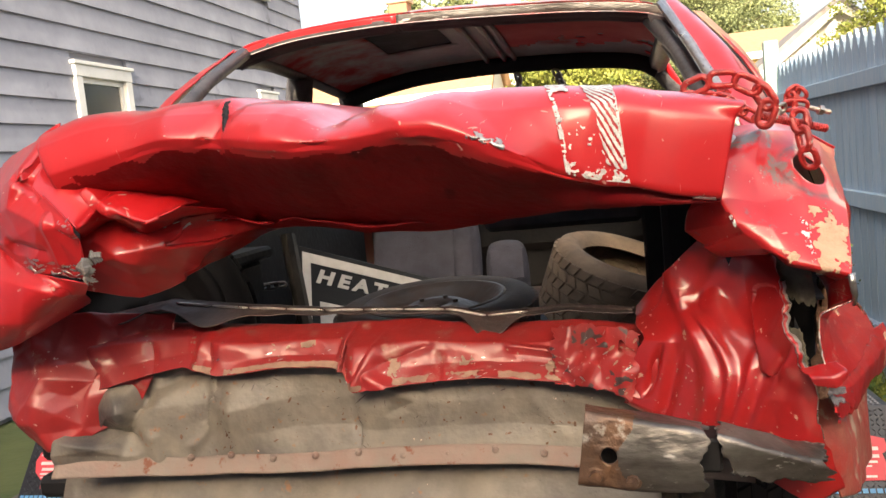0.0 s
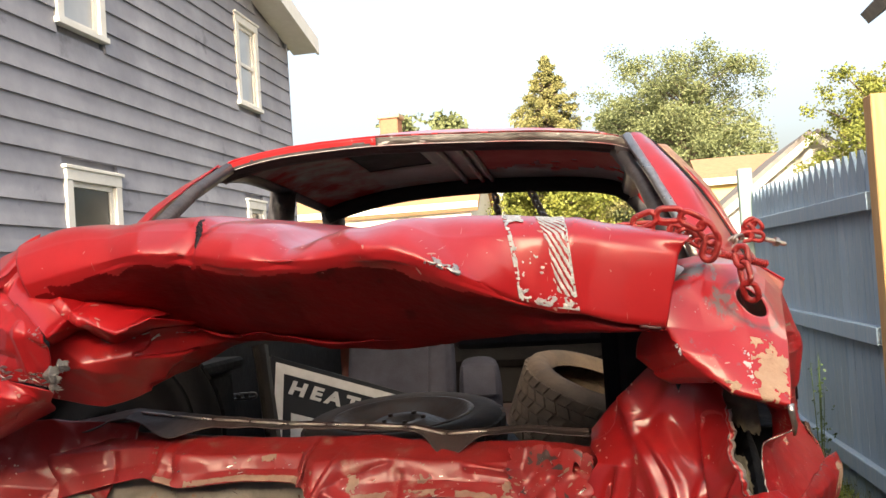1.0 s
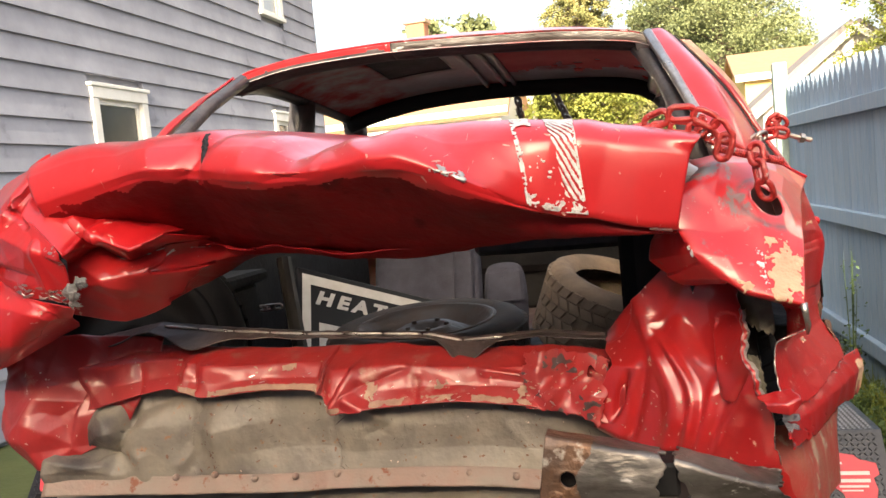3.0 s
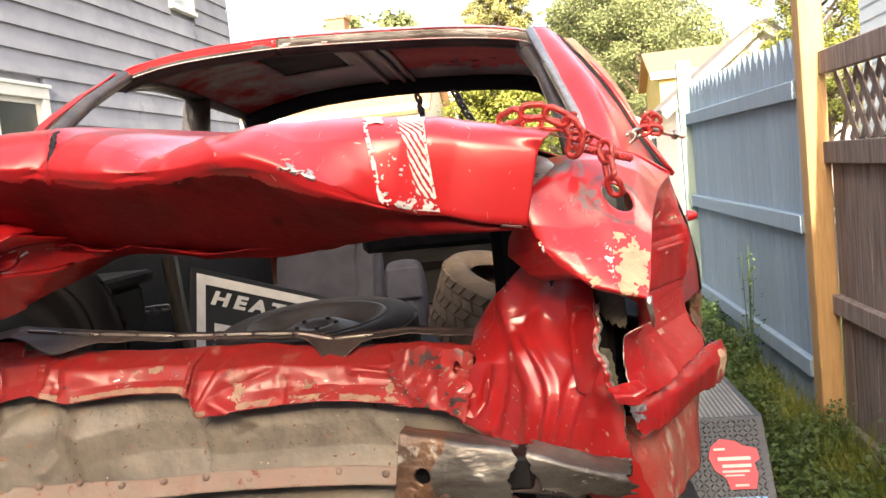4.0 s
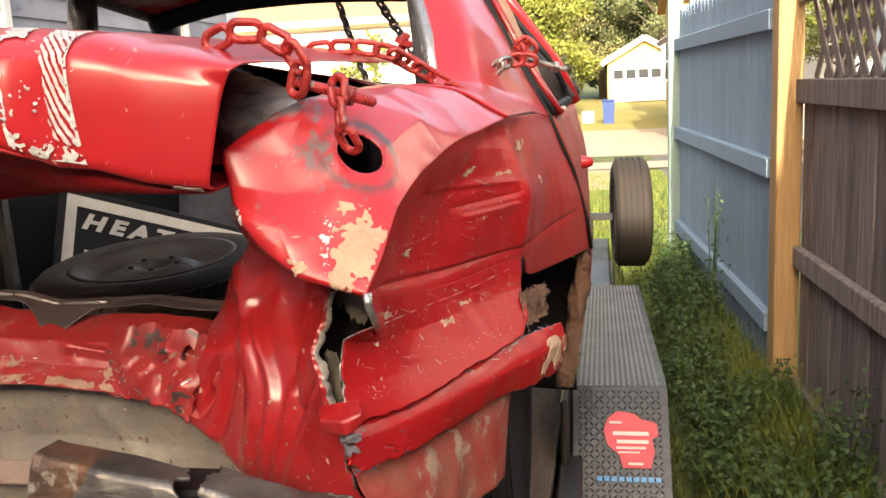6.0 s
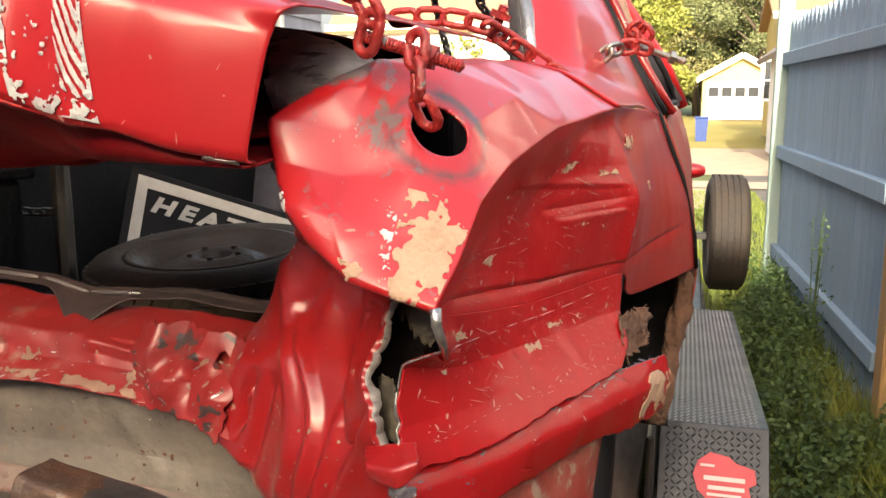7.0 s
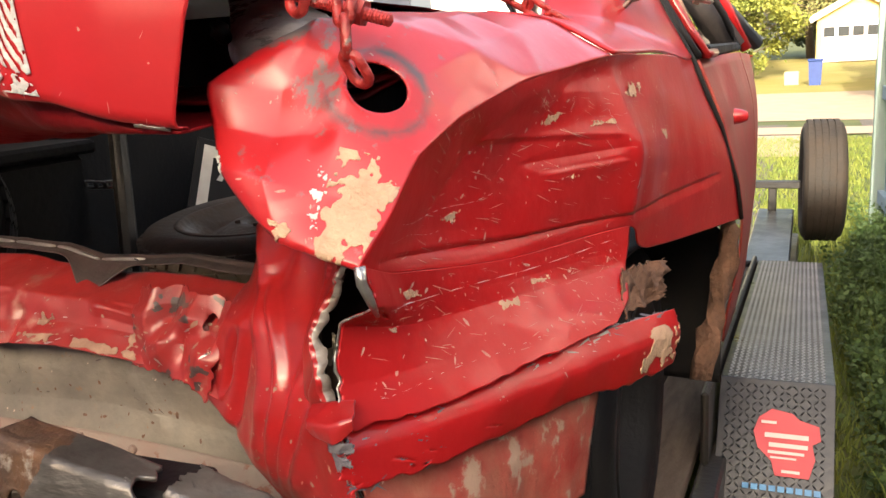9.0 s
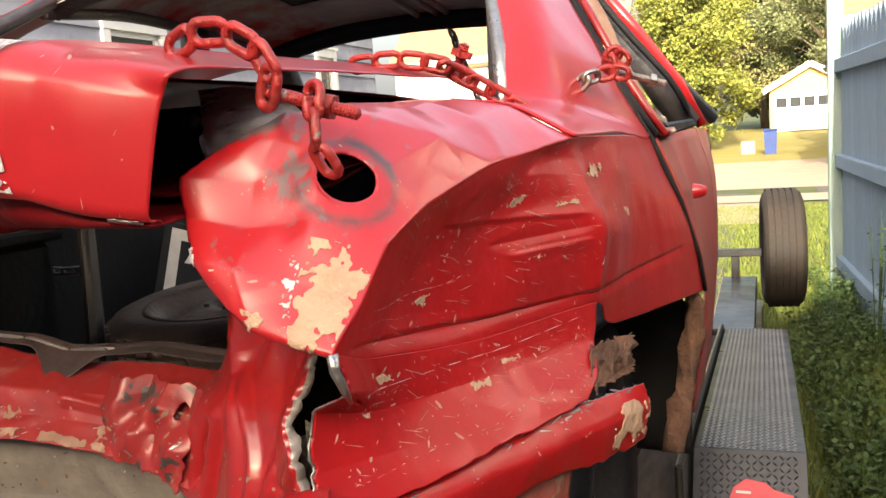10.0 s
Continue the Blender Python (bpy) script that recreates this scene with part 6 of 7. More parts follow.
# wheels in the boot
tyre("spare_wheel", "black dusty wheel lying flat in the boot", 0.25, 0.16, pose(-0.505, 1.98, 0.995, 4.5, -1, 0), DUSTY_RUBBER, 4, STEEL_RIM, face=0.42)
tyre("muddy_wheel", "tan muddy chunky tyre leaning in the boot", 0.215, 0.23, Matrix.Translation((-0.085, 2.45, 0.98)) @ Vector((0.36, -0.14, 0.92)).to_track_quat("Z", "Y").to_matrix().to_4x4(), TAN_RUBBER, 6, None, blocks=34, deep=0.95)
crate = thing("plastic_crate", "black plastic bin standing in the boot", "bin")
bm = bmesh.new()
box(bm, (-1.10, 1.60, 0.90), (-0.93, 1.95, 1.20), None, 0.012)
part("bin_body", bm, BLACK, crate)
bm = bmesh.new()
box(bm, (-1.12, 1.58, 1.20), (-0.91, 1.97, 1.23), None, 0.008)
part("bin_rim", bm, BLACK, crate)
loose = tyre("loose_tyre", "worn black tyre standing by the boot side", 0.23, 0.14, pose(-1.0, 1.5, 1.12, 70, 10, 40), BLACK, 4, BLACK)
brace = thing("boot_brace", "black slanting brace bar in the boot", "brace")
bm = bmesh.new()
tube(bm, [(-0.88, 2.0, 1.25), (-0.84, 1.95, 1.05), (-0.80, 1.9, 0.90)], 0.02, 8)
part("bar", bm, FRAME_BLACK, brace)


# ---- chains ----
def link(bm, c, along, side, length, r):
    """One oval chain link."""
    along, side = along.normalized(), side.normalized()
    side = (side - along * side.dot(along)).normalized()
    w = r * 2.0
    h = length / 2 - r - w
    pts = [c + along * (s * h + w * math.sin(a) * s) + side * (w * math.cos(a)) for s, a in [(1, math.pi * k / 9) for k in range(10)] + [(-1, math.pi - math.pi * k / 9) for k in range(10)]]
    tube(bm, pts, r, 7, True)


def chain(name, label, pts, length, r, mat):
    c = thing(name, label, "chain")
    pts = [Vector(p) for p in pts]
    total = sum((b - a).length for a, b in zip(pts, pts[1:]))
    n = max(2, round(total / (length - 3.4 * r)))
    for i in range(n):
        t = (i + 0.5) / n
        p, d = spline(pts, t), spline(pts, min(1, t + 0.02)) - spline(pts, max(0, t - 0.02))
        s = Vector((0.2, -0.3, 1)) if i % 2 else Vector((0.4, 1.0, 0.1)).cross(d)
        bm = bmesh.new()
        link(bm, p, d, s if s.cross(d).length > 1e-6 else Vector((1, 0, 0)), length, r)
        part("link", bm, mat, c, "", True)
    return c


chain("red_chain", "red painted chain over the lid edge, bolted through a hole", [(0.062, 1.10, 1.452), (0.096, 1.09, 1.462), (0.125, 1.09, 1.460), (0.152, 1.088, 1.444), (0.162, 1.088, 1.426), (0.156, 1.09, 1.404)], 0.041, 0.0043, CHAIN_RED)
chain("red_chain", "red painted chain hanging down into the torch-cut hole", [(0.197, 1.092, 1.412), (0.199, 1.086, 1.392), (0.202, 1.082, 1.368), (0.209, 1.092, 1.345)], 0.036, 0.0042, CHAIN_RED)
chain("red_chain", "red painted chain along the window gutter to the pillar", [(0.034, 1.50, 1.462), (0.096, 1.50, 1.463), (0.148, 1.51, 1.453), (0.172, 1.53, 1.438), (0.206, 1.545, 1.415), (0.247, 1.56, 1.386)], 0.042, 0.0042, CHAIN_RED)
chain("pillar_chain", "bare steel hook links at the pillar slot", [(0.262, 1.80, 1.422), (0.275, 1.80, 1.433), (0.290, 1.81, 1.437)], 0.034, 0.0042, CHAIN_STEEL)
chain("pillar_chain", "red painted chain links wrapped at the pillar bolt", [(0.290, 1.815, 1.438), (0.312, 1.82, 1.441), (0.332, 1.82, 1.436)], 0.036, 0.0045, CHAIN_RED)
chain("pillar_chain", "red painted chain loop standing up at the pillar bolt", [(0.305, 1.83, 1.445), (0.307, 1.83, 1.462), (0.318, 1.83, 1.468), (0.332, 1.83, 1.452)], 0.034, 0.0045, CHAIN_RED)


def bolt(name, label, a, b, r, mat):
    """A threaded rod with a hex nut."""
    t = thing(name, label, "bolt")
    a, b = Vector(a), Vector(b)
    m = look(a, b)
    ln = (b - a).length
    bm = bmesh.new()
    prof = []
    k = int(ln / 0.0028)
    for i in range(k):
        prof += [(r, -i * 0.0028), (r * 0.84, -(i + 0.5) * 0.0028)]
    lathe(bm, [(0.0005, 0)] + prof + [(0.0005, -ln)], m, 12)
    part("rod", bm, mat, t, "", False)
    bm = bmesh.new()
    lathe(bm, [(r, -ln * 0.62), (r * 1.9, -ln * 0.62), (r * 1.9, -ln * 0.62 - 0.009), (r, -ln * 0.62 - 0.009)], m, 6)
    part("nut", bm, mat, t)
    return t


bolt("red_bolt", "red threaded bolt with a nut holding the chain", (0.151, 1.096, 1.414), (0.232, 1.10, 1.389), 0.0055, CHAIN_RED)
bolt("steel_bolt", "bare steel threaded bolt through the pillar chain", (0.318, 1.84, 1.440), (0.387, 1.86, 1.418), 0.0055, CHAIN_STEEL)
bolt("red_bolt", "red threaded bolt standing up at the window gutter", (0.142, 1.58, 1.436), (0.162, 1.58, 1.483), 0.0075, CHAIN_RED)
chain("steel_chain", "steel chain hanging from the roof edge to the hood", [(-0.42, 3.22, 1.69), (-0.43, 3.35, 1.60), (-0.44, 3.5, 1.50), (-0.45, 3.7, 1.40)], 0.06, 0.006, CHAIN_STEEL)
chain("steel_chain", "steel chain hanging from the roof edge to the hood", [(-0.28, 3.22, 1.69), (-0.25, 3.35, 1.60), (-0.21, 3.5, 1.50), (-0.18, 3.7, 1.40)], 0.06, 0.006, CHAIN_STEEL)
chain("steel_chain", "thin bright chain stretched across the boot", [(-1.05, 2.0, 1.13), (-0.98, 2.02, 1.12), (-0.92, 2.04, 1.12)], 0.035, 0.0035, CHAIN_STEEL)

# ---- trailer ----
trailer = thing("car_trailer", "black steel car trailer with diamond plate fenders and board deck", "trailer")
SL = -0.083


def rails(name, items, mat=FRAME_BLACK, bevel=0.006):
    for lo, hi in items:
        bm = bmesh.new()
        box(bm, lo, hi, None, bevel)
        for v in bm.verts:
            v.co.z += SL * (v.co.y - 2.4)
        part(name, bm, mat, trailer)


rails("side_rail", [((0.335, 0.85, 0.36), (0.385, 5.2, 0.50)), ((-1.735, 0.85, 0.36), (-1.685, 5.2, 0.50))])
rails("side_lip", [((0.338, 2.2, 0.50), (0.354, 4.1, 0.66)), ((-1.742, 2.2, 0.50), (-1.722, 4.1, 0.66))])
rails("cross_rail", [((-1.685, 0.85, 0.38), (0.335, 0.92, 0.48)), ((-1.685, 5.1, 0.38), (0.335, 5.2, 0.50))])
rails("front_rail", [((0.38, 4.35, 0.52), (0.50, 5.5, 0.58))])
boxes("front_plate", PLATE, trailer, [((0.30, 4.07, 0.475), (0.475, 5.25, 0.503))], 0.006, "smooth grey steel walk plate")
boxes("tyre_mount", FRAME_BLACK, trailer, [((0.35, 5.18, 0.50), (0.39, 5.22, 0.62)), ((0.275, 5.17, 0.62), (0.50, 5.23, 0.655))], 0.004, "steel bracket of the spare tyre")
rails("tongue", [((-0.72, 5.2, 0.38), (-0.60, 6.6, 0.48))])
n = 14
for i in range(n):
    x0 = -1.68 + i * (2.01 / n)
    bm = bmesh.new()
    box(bm, (x0, 0.93, 0.475), (x0 + 2.01 / n - 0.008, 5.1, 0.505), None, 0.003)
    for v in bm.verts:
        v.co.z += SL * (v.co.y - 2.4)
    part("deck_plank", bm, DECK_WOOD, trailer)


def fender(x0, x1, sticker_at):
    """Tread plate mudguard with sloping ends and raised lozenges."""
    f = bmesh.new()
    prof = [(2.02, 0.28), (2.18, 0.40), (2.38, 0.648), (4.05, 0.510), (4.28, 0.26)]
    seg = []
    for (ya, za), (yb, zb) in zip(prof, prof[1:]):
        seg.append((Vector((0, ya, za)), Vector((0, yb, zb))))
    top = [(f.verts.new((x0, y, z)), f.verts.new((x1, y, z))) for y, z in prof]
    for a, b in zip(top, top[1:]):
        f.faces.new((a[0], a[1], b[1], b[0]))
    for s, x in ((0, x0), (1, x1)):
        low = [f.verts.new((x, y, z - 0.035)) for y, z in prof]
        for i in range(len(prof) - 1):
            f.faces.new((top[i][s], top[i + 1][s], low[i + 1], low[i]))
    shell = part("fender", f, PLATE, trailer, "dark diamond plate fender")
    sol = shell.modifiers.new("thick", "SOLIDIFY")
    sol.thickness, sol.offset = 0.005, -1
    bev = shell.modifiers.new("round", "BEVEL")
    bev.width, bev.segments = 0.006, 2
    for k, (a, b) in enumerate(seg[0:3]):
        tread = bmesh.new()
        d = (b - a)
        ln = d.length
        d.normalize()
        nrm = Vector((1, 0, 0)).cross(d).normalized()
        if nrm.z < 0:
            nrm = -nrm
        step = 0.0135
        for r in range(int(ln / step)):
            for c in range(int((x1 - x0 - 0.02) / step)):
                p = a + d * ((r + 0.5) * step) + Vector((x0 + 0.018 + c * step, 0, 0)) + nrm * 0.0006
                s = 1 if (r + c) % 2 else -1
                e = (Vector((1, 0, 0)) + d * s).normalized() * 0.0070
                g = (Vector((1, 0, 0)) - d * s).normalized() * 0.0021
                q = [tread.verts.new(p - e), tread.verts.new(p - g), tread.verts.new(p + e), tread.verts.new(p + g)]
                t = [tread.verts.new(p - e * 0.55 + nrm * 0.0017), tread.verts.new(p + e * 0.55 + nrm * 0.0017)]
                for tri in ((q[0], q[1], t[0]), (q[1], q[2], t[1]), (q[2], q[3], t[1]), (q[3], q[0], t[0])):
                    tread.faces.new(tri)
                tread.faces.new((q[1], t[1], t[0]))
                tread.faces.new((q[3], t[0], t[1]))
        # only the level top gets the tread lightened for sheen
        tagged(part("tread_pattern", tread, SHEEN_TREAD if k == 2 else PLATE, shell, "top tread, lightened for the sky's sheen" if k == 2 else ""), kind="stuff")
    # sticker: ragged red patch, bars for its lines, a blue line below
    a, b = seg[1]
    d = (b - a).normalized()
    nrm = Vector((1, 0, 0)).cross(d).normalized()
    if nrm.z < 0:
        nrm = -nrm
    base = a + d * 0.02

    def at(x, s, h):
        return base + d * s + Vector((sticker_at + x, 0, 0)) + nrm * h
    bm = bmesh.new()
    out = [(-0.055, 0.215), (-0.03, 0.235), (0.01, 0.228), (0.025, 0.215), (0.062, 0.205), (0.066, 0.175), (0.050, 0.165), (0.056, 0.135), (0.045, 0.095), (-0.02, 0.095), (-0.028, 0.125), (-0.055, 0.15), (-0.065, 0.185)]
    bm.faces.new([bm.verts.new(at(x, s, 0.0035)) for x, s in out])
    st = part("sticker", bm, STICKER, shell, "pink-red shaped sticker")
    sm = st.modifiers.new("thick", "SOLIDIFY")
    sm.thickness = 0.0006
    for x, s, w, h, mt in ((0.0, 0.178, 0.085, 0.010, STICKER_WHITE), (0.004, 0.158, 0.075, 0.009, STICKER_WHITE), (0.0, 0.143, 0.07, 0.006, STICKER_WHITE), (-0.005, 0.132, 0.05, 0.004, STICKER_WHITE), (0.01, 0.105, 0.035, 0.006, STICKER_WHITE), (-0.035, 0.205, 0.03, 0.006, STICKER_WHITE)):
        bm = bmesh.new()
        bm.faces.new([bm.verts.new(at(x + i * w / 2, s + j * h / 2, 0.0052)) for i, j in ((-1, -1), (1, -1), (1, 1), (-1, 1))])
        part("sticker_bar", bm, mt, shell)
    for k in range(9):
        bm = bmesh.new()
        bm.faces.new([bm.verts.new(at(-0.075 + k * 0.017 + i * 0.0065, 0.068 + j * 0.006, 0.0052)) for i, j in ((-1, -1), (1, -1), (1, 1), (-1, 1))])
        part("blue_bar", bm, STICKER_BLUE, shell)


fender(0.362, 0.592, 0.50)
fender(-2.0, -1.80, -1.905)
for yy in (2.85, 3.6):
    for xx in (0.50, -1.84):
        tyre("trailer_wheel", "black trailer wheel under the diamond plate fender", 0.24, 0.17, pose(xx, yy, 0.165, 0, 90, 0), RUBBER, 4, STEEL_RIM, "trailer wheels")
tyre("mounted_spare", "dusty spare tyre mounted upright at the trailer front", 0.31, 0.20, pose(0.60, 5.3, 0.645, 0, 90, 3), RUBBER, 5, STEEL_RIM, ribbed=True)

# ---- ground and street ----


def ground_z(x, y):
    f = min(max((y - 6) / 14, 0), 1)
    g = min(max((y - 40) / 15, 0), 1)
    return -0.08 - 0.42 * f * f * (3 - 2 * f) + 0.55 * g


def sheet_on_ground(name, x0, x1, y0, y1, nx, ny, mat, lift, label="", rough=0.0):
    bm = bmesh.new()
    vs = [[bm.verts.new((x0 + (x1 - x0) * i / nx, y0 + (y1 - y0) * j / ny, 0)) for i in range(nx + 1)] for j in range(ny + 1)]
    for r in vs:
        for v in r:
            v.co.z = ground_z(v.co.x, v.co.y) + lift + rough * noise.noise(v.co * 0.9)
    for j in range(ny):
        for i in range(nx):
            bm.faces.new((vs[j][i], vs[j][i + 1], vs[j + 1][i + 1], vs[j + 1][i]))
    return tagged(part(name, bm, mat, None, label, True), label, name.replace("_", " "), kind="structure")


bm = bmesh.new()
xs = [-900, -300, -100, -40, -20, -10, -6, -3, -1, 0, 1, 2, 4, 8, 15, 30, 60, 120, 300, 900]
ys = [-900, -300, -100, -40, -20, -10, -5, -2, 0, 1, 2, 3, 4, 5, 6, 7, 8, 9, 10, 11, 12, 13, 14, 15, 16, 18, 20, 24, 30, 36, 40, 44, 48, 52, 56, 80, 150, 400, 900]
vs = [[bm.verts.new((x, y, ground_z(x, y))) for x in xs] for y in ys]
for a, b in zip(vs, vs[1:]):
    for i in range(len(xs) - 1):
        bm.faces.new((a[i], a[i + 1], b[i + 1], b[i]))
tagged(part("ground", bm, SOIL, None, "", True), "rough lawn and bare soil yard", "ground", kind="structure")
sheet_on_ground("driveway", -3.2, 0.15, -8, 21, 8, 40, ASPHALT, 0.012, "grey-brown asphalt drive between house and fence")
sheet_on_ground("road", -60, 60, 22, 33, 60, 10, CONCRETE, 0.015, "pale sunlit street surface")
sheet_on_ground("pavement", -60, 60, 18.6, 20.2, 60, 3, CONCRETE, 0.035, "pale concrete sidewalk strip")
sheet_on_ground("apron", -3.2, 0.75, 14.0, 18.55, 8, 12, CONCRETE, 0.022, "dusty tan drive apron by the street")
# ground overlaid with the lawn colour brightened for sun
sheet_on_ground("far_lawn", -60, 60, 33.1, 60, 40, 20, LAWN, 0.012, "yellow-green lawn across the street, brightened for low sun")
sheet_on_ground("side_drive", 1.6, 6.0, 9, 22, 6, 12, ASPHALT, 0.014, "grey asphalt drive beside the fence")

# ---- grey house ----
house = thing("grey_house", "two-storey house with weathered grey lap siding and white windows", "house")
HX, HK = -4.546, -0.035
ang = math.degrees(math.atan(HK))
HM = pose(HX, 11.79, 0, 0, 0, -ang)  # local y runs back along the wall, x outwards
RISE = 0.22  # slope of the rake above the wall
bm = bmesh.new()
a = [bm.verts.new(HM @ Vector((x, y, z))) for x in (-7, -0.05) for y, z in ((-24, -0.2), (0.0, -0.2), (0.0, 4.9), (-13.0, 4.9 + 13 * RISE), (-24, 4.9 + 13 * RISE))]
bm.faces.new(a[:5])
bm.faces.new(a[5:])
for i in range(5):
    bm.faces.new((a[i], a[(i + 1) % 5], a[5 + (i + 1) % 5], a[5 + i]))
part("wall", bm, SIDING, house)
WINS = [(-5.63, -4.79, 1.05, 2.49), (-5.625, -4.90, 3.70, 4.82), (-1.93, -1.21, 3.70, 4.82), (-1.86, -1.28, 1.3, 2.49)]
exp_h = 0.2
for k in range(36):
    z0 = -0.033 + k * exp_h
    end = min(-0.02, -(z0 + exp_h - 4.9) / RISE)
    spans = [(-20.0, -9.7), (-9.69, end)] if end > -9.5 else [(-20.0, -9.7)]
    for a, b, z_lo, z_hi in WINS:
        nxt = []
        for s, e in spans:
            if z_lo - 0.02 < z0 + exp_h * 0.6 < z_hi + 0.02 and s < b and e > a:
                if a - s > 0.05:
                    nxt.append((s, a))
                if e - b > 0.05:
                    nxt.append((b, e))
            else:
                nxt.append((s, e))
        spans = nxt
    for s, e in spans:
        bm = bmesh.new()
        vs = [bm.verts.new(HM @ Vector(p)) for p in ((-0.045, s, z0), (0.014, s, z0), (-0.012, s, z0 + exp_h + 0.02), (-0.045, s, z0 + exp_h + 0.02), (-0.045, e, z0), (0.014, e, z0), (-0.012, e, z0 + exp_h + 0.02), (-0.045, e, z0 + exp_h + 0.02))]
        for f in ((0, 1, 2, 3), (7, 6, 5, 4), (0, 4, 5, 1), (1, 5, 6, 2), (2, 6, 7, 3)):
            bm.faces.new([vs[i] for i in f])
        part("siding_board", bm, SIDING, house)


def window(parent, m, y0, y1, z0, z1, sash=True, fw=0.095, glass=None):
    """A trimmed sash window set into a wall; local x points outwards."""
    bm = bmesh.new()
    for lo, hi in (((-0.03, y0 - 0.0, z1 - fw), (0.035, y1, z1)), ((-0.03, y0, z0), (0.03, y0 + fw, z1 - fw)), ((-0.03, y1 - fw, z0), (0.03, y1, z1 - fw)), ((-0.03, y0 - 0.02, z0 - 0.05), (0.05, y1 + 0.02, z0)), ((-0.03, y0 - 0.025, z1), (0.05, y1 + 0.025, z1 + 0.03))):
        box(bm, lo, hi, m, 0.004)
    win = part("window", bm, TRIM, parent, "white trimmed sash window")
    bm = bmesh.new()
    a, b, c, d = y0 + fw, y1 - fw, z0, z1 - fw
    s = 0.045
    items = [((-0.035, a, c), (-0.005, a + s, d)), ((-0.035, b - s, c), (-0.005, b, d)), ((-0.035, a, d - s), (-0.005, b, d)), ((-0.035, a, c), (-0.005, b, c + s))]
    if sash:
        items.append(((-0.035, a, (c + d) / 2 - s / 2), (-0.002, b, (c + d) / 2 + s / 2)))
    for lo, hi in items:
        box(bm, lo, hi, m, 0.003)
    part("window_frame", bm, TRIM, win)
    bm = bmesh.new()
    box(bm, (-0.04, a, c), (-0.025, b, d), m)
    part("pane", bm, glass or GLASS, win)


for y0, y1, z0, z1 in WINS:
    window(house, HM, y0, y1, z0, z1 - 0.03, glass=PALE_GLASS if z0 > 3 else None)
bm = bmesh.new()
box(bm, (-0.04, -0.03, -0.1), (0.004, 0.012, 4.9), HM, 0.003)
part("corner_board", bm, SIDING, house)
for name, mat, x0, x1, d0, d1, label in (("roof", GREY_ROOF, -7.4, 0.36, 0.05, 0.16, "grey shingle roof"), ("soffit", TRIM, -0.02, 0.34, -0.03, 0.045, "cream white soffit under the rake"), ("rake_board", TRIM, 0.345, 0.385, -0.06, 0.17, "cream white rake board")):
    bm = bmesh.new()
    a = [bm.verts.new(HM @ Vector((x, y, 4.9 - y * RISE + d))) for y in (0.34, -13.0) for x, d in ((x0, d0), (x1, d0), (x1, d1), (x0, d1))]
    bm.faces.new(a[:4])
    bm.faces.new(a[4:])
    for i in range(4):
        bm.faces.new((a[i], a[(i + 1) % 4], a[4 + (i + 1) % 4], a[4 + i]))
    part(name, bm, mat, house, label)


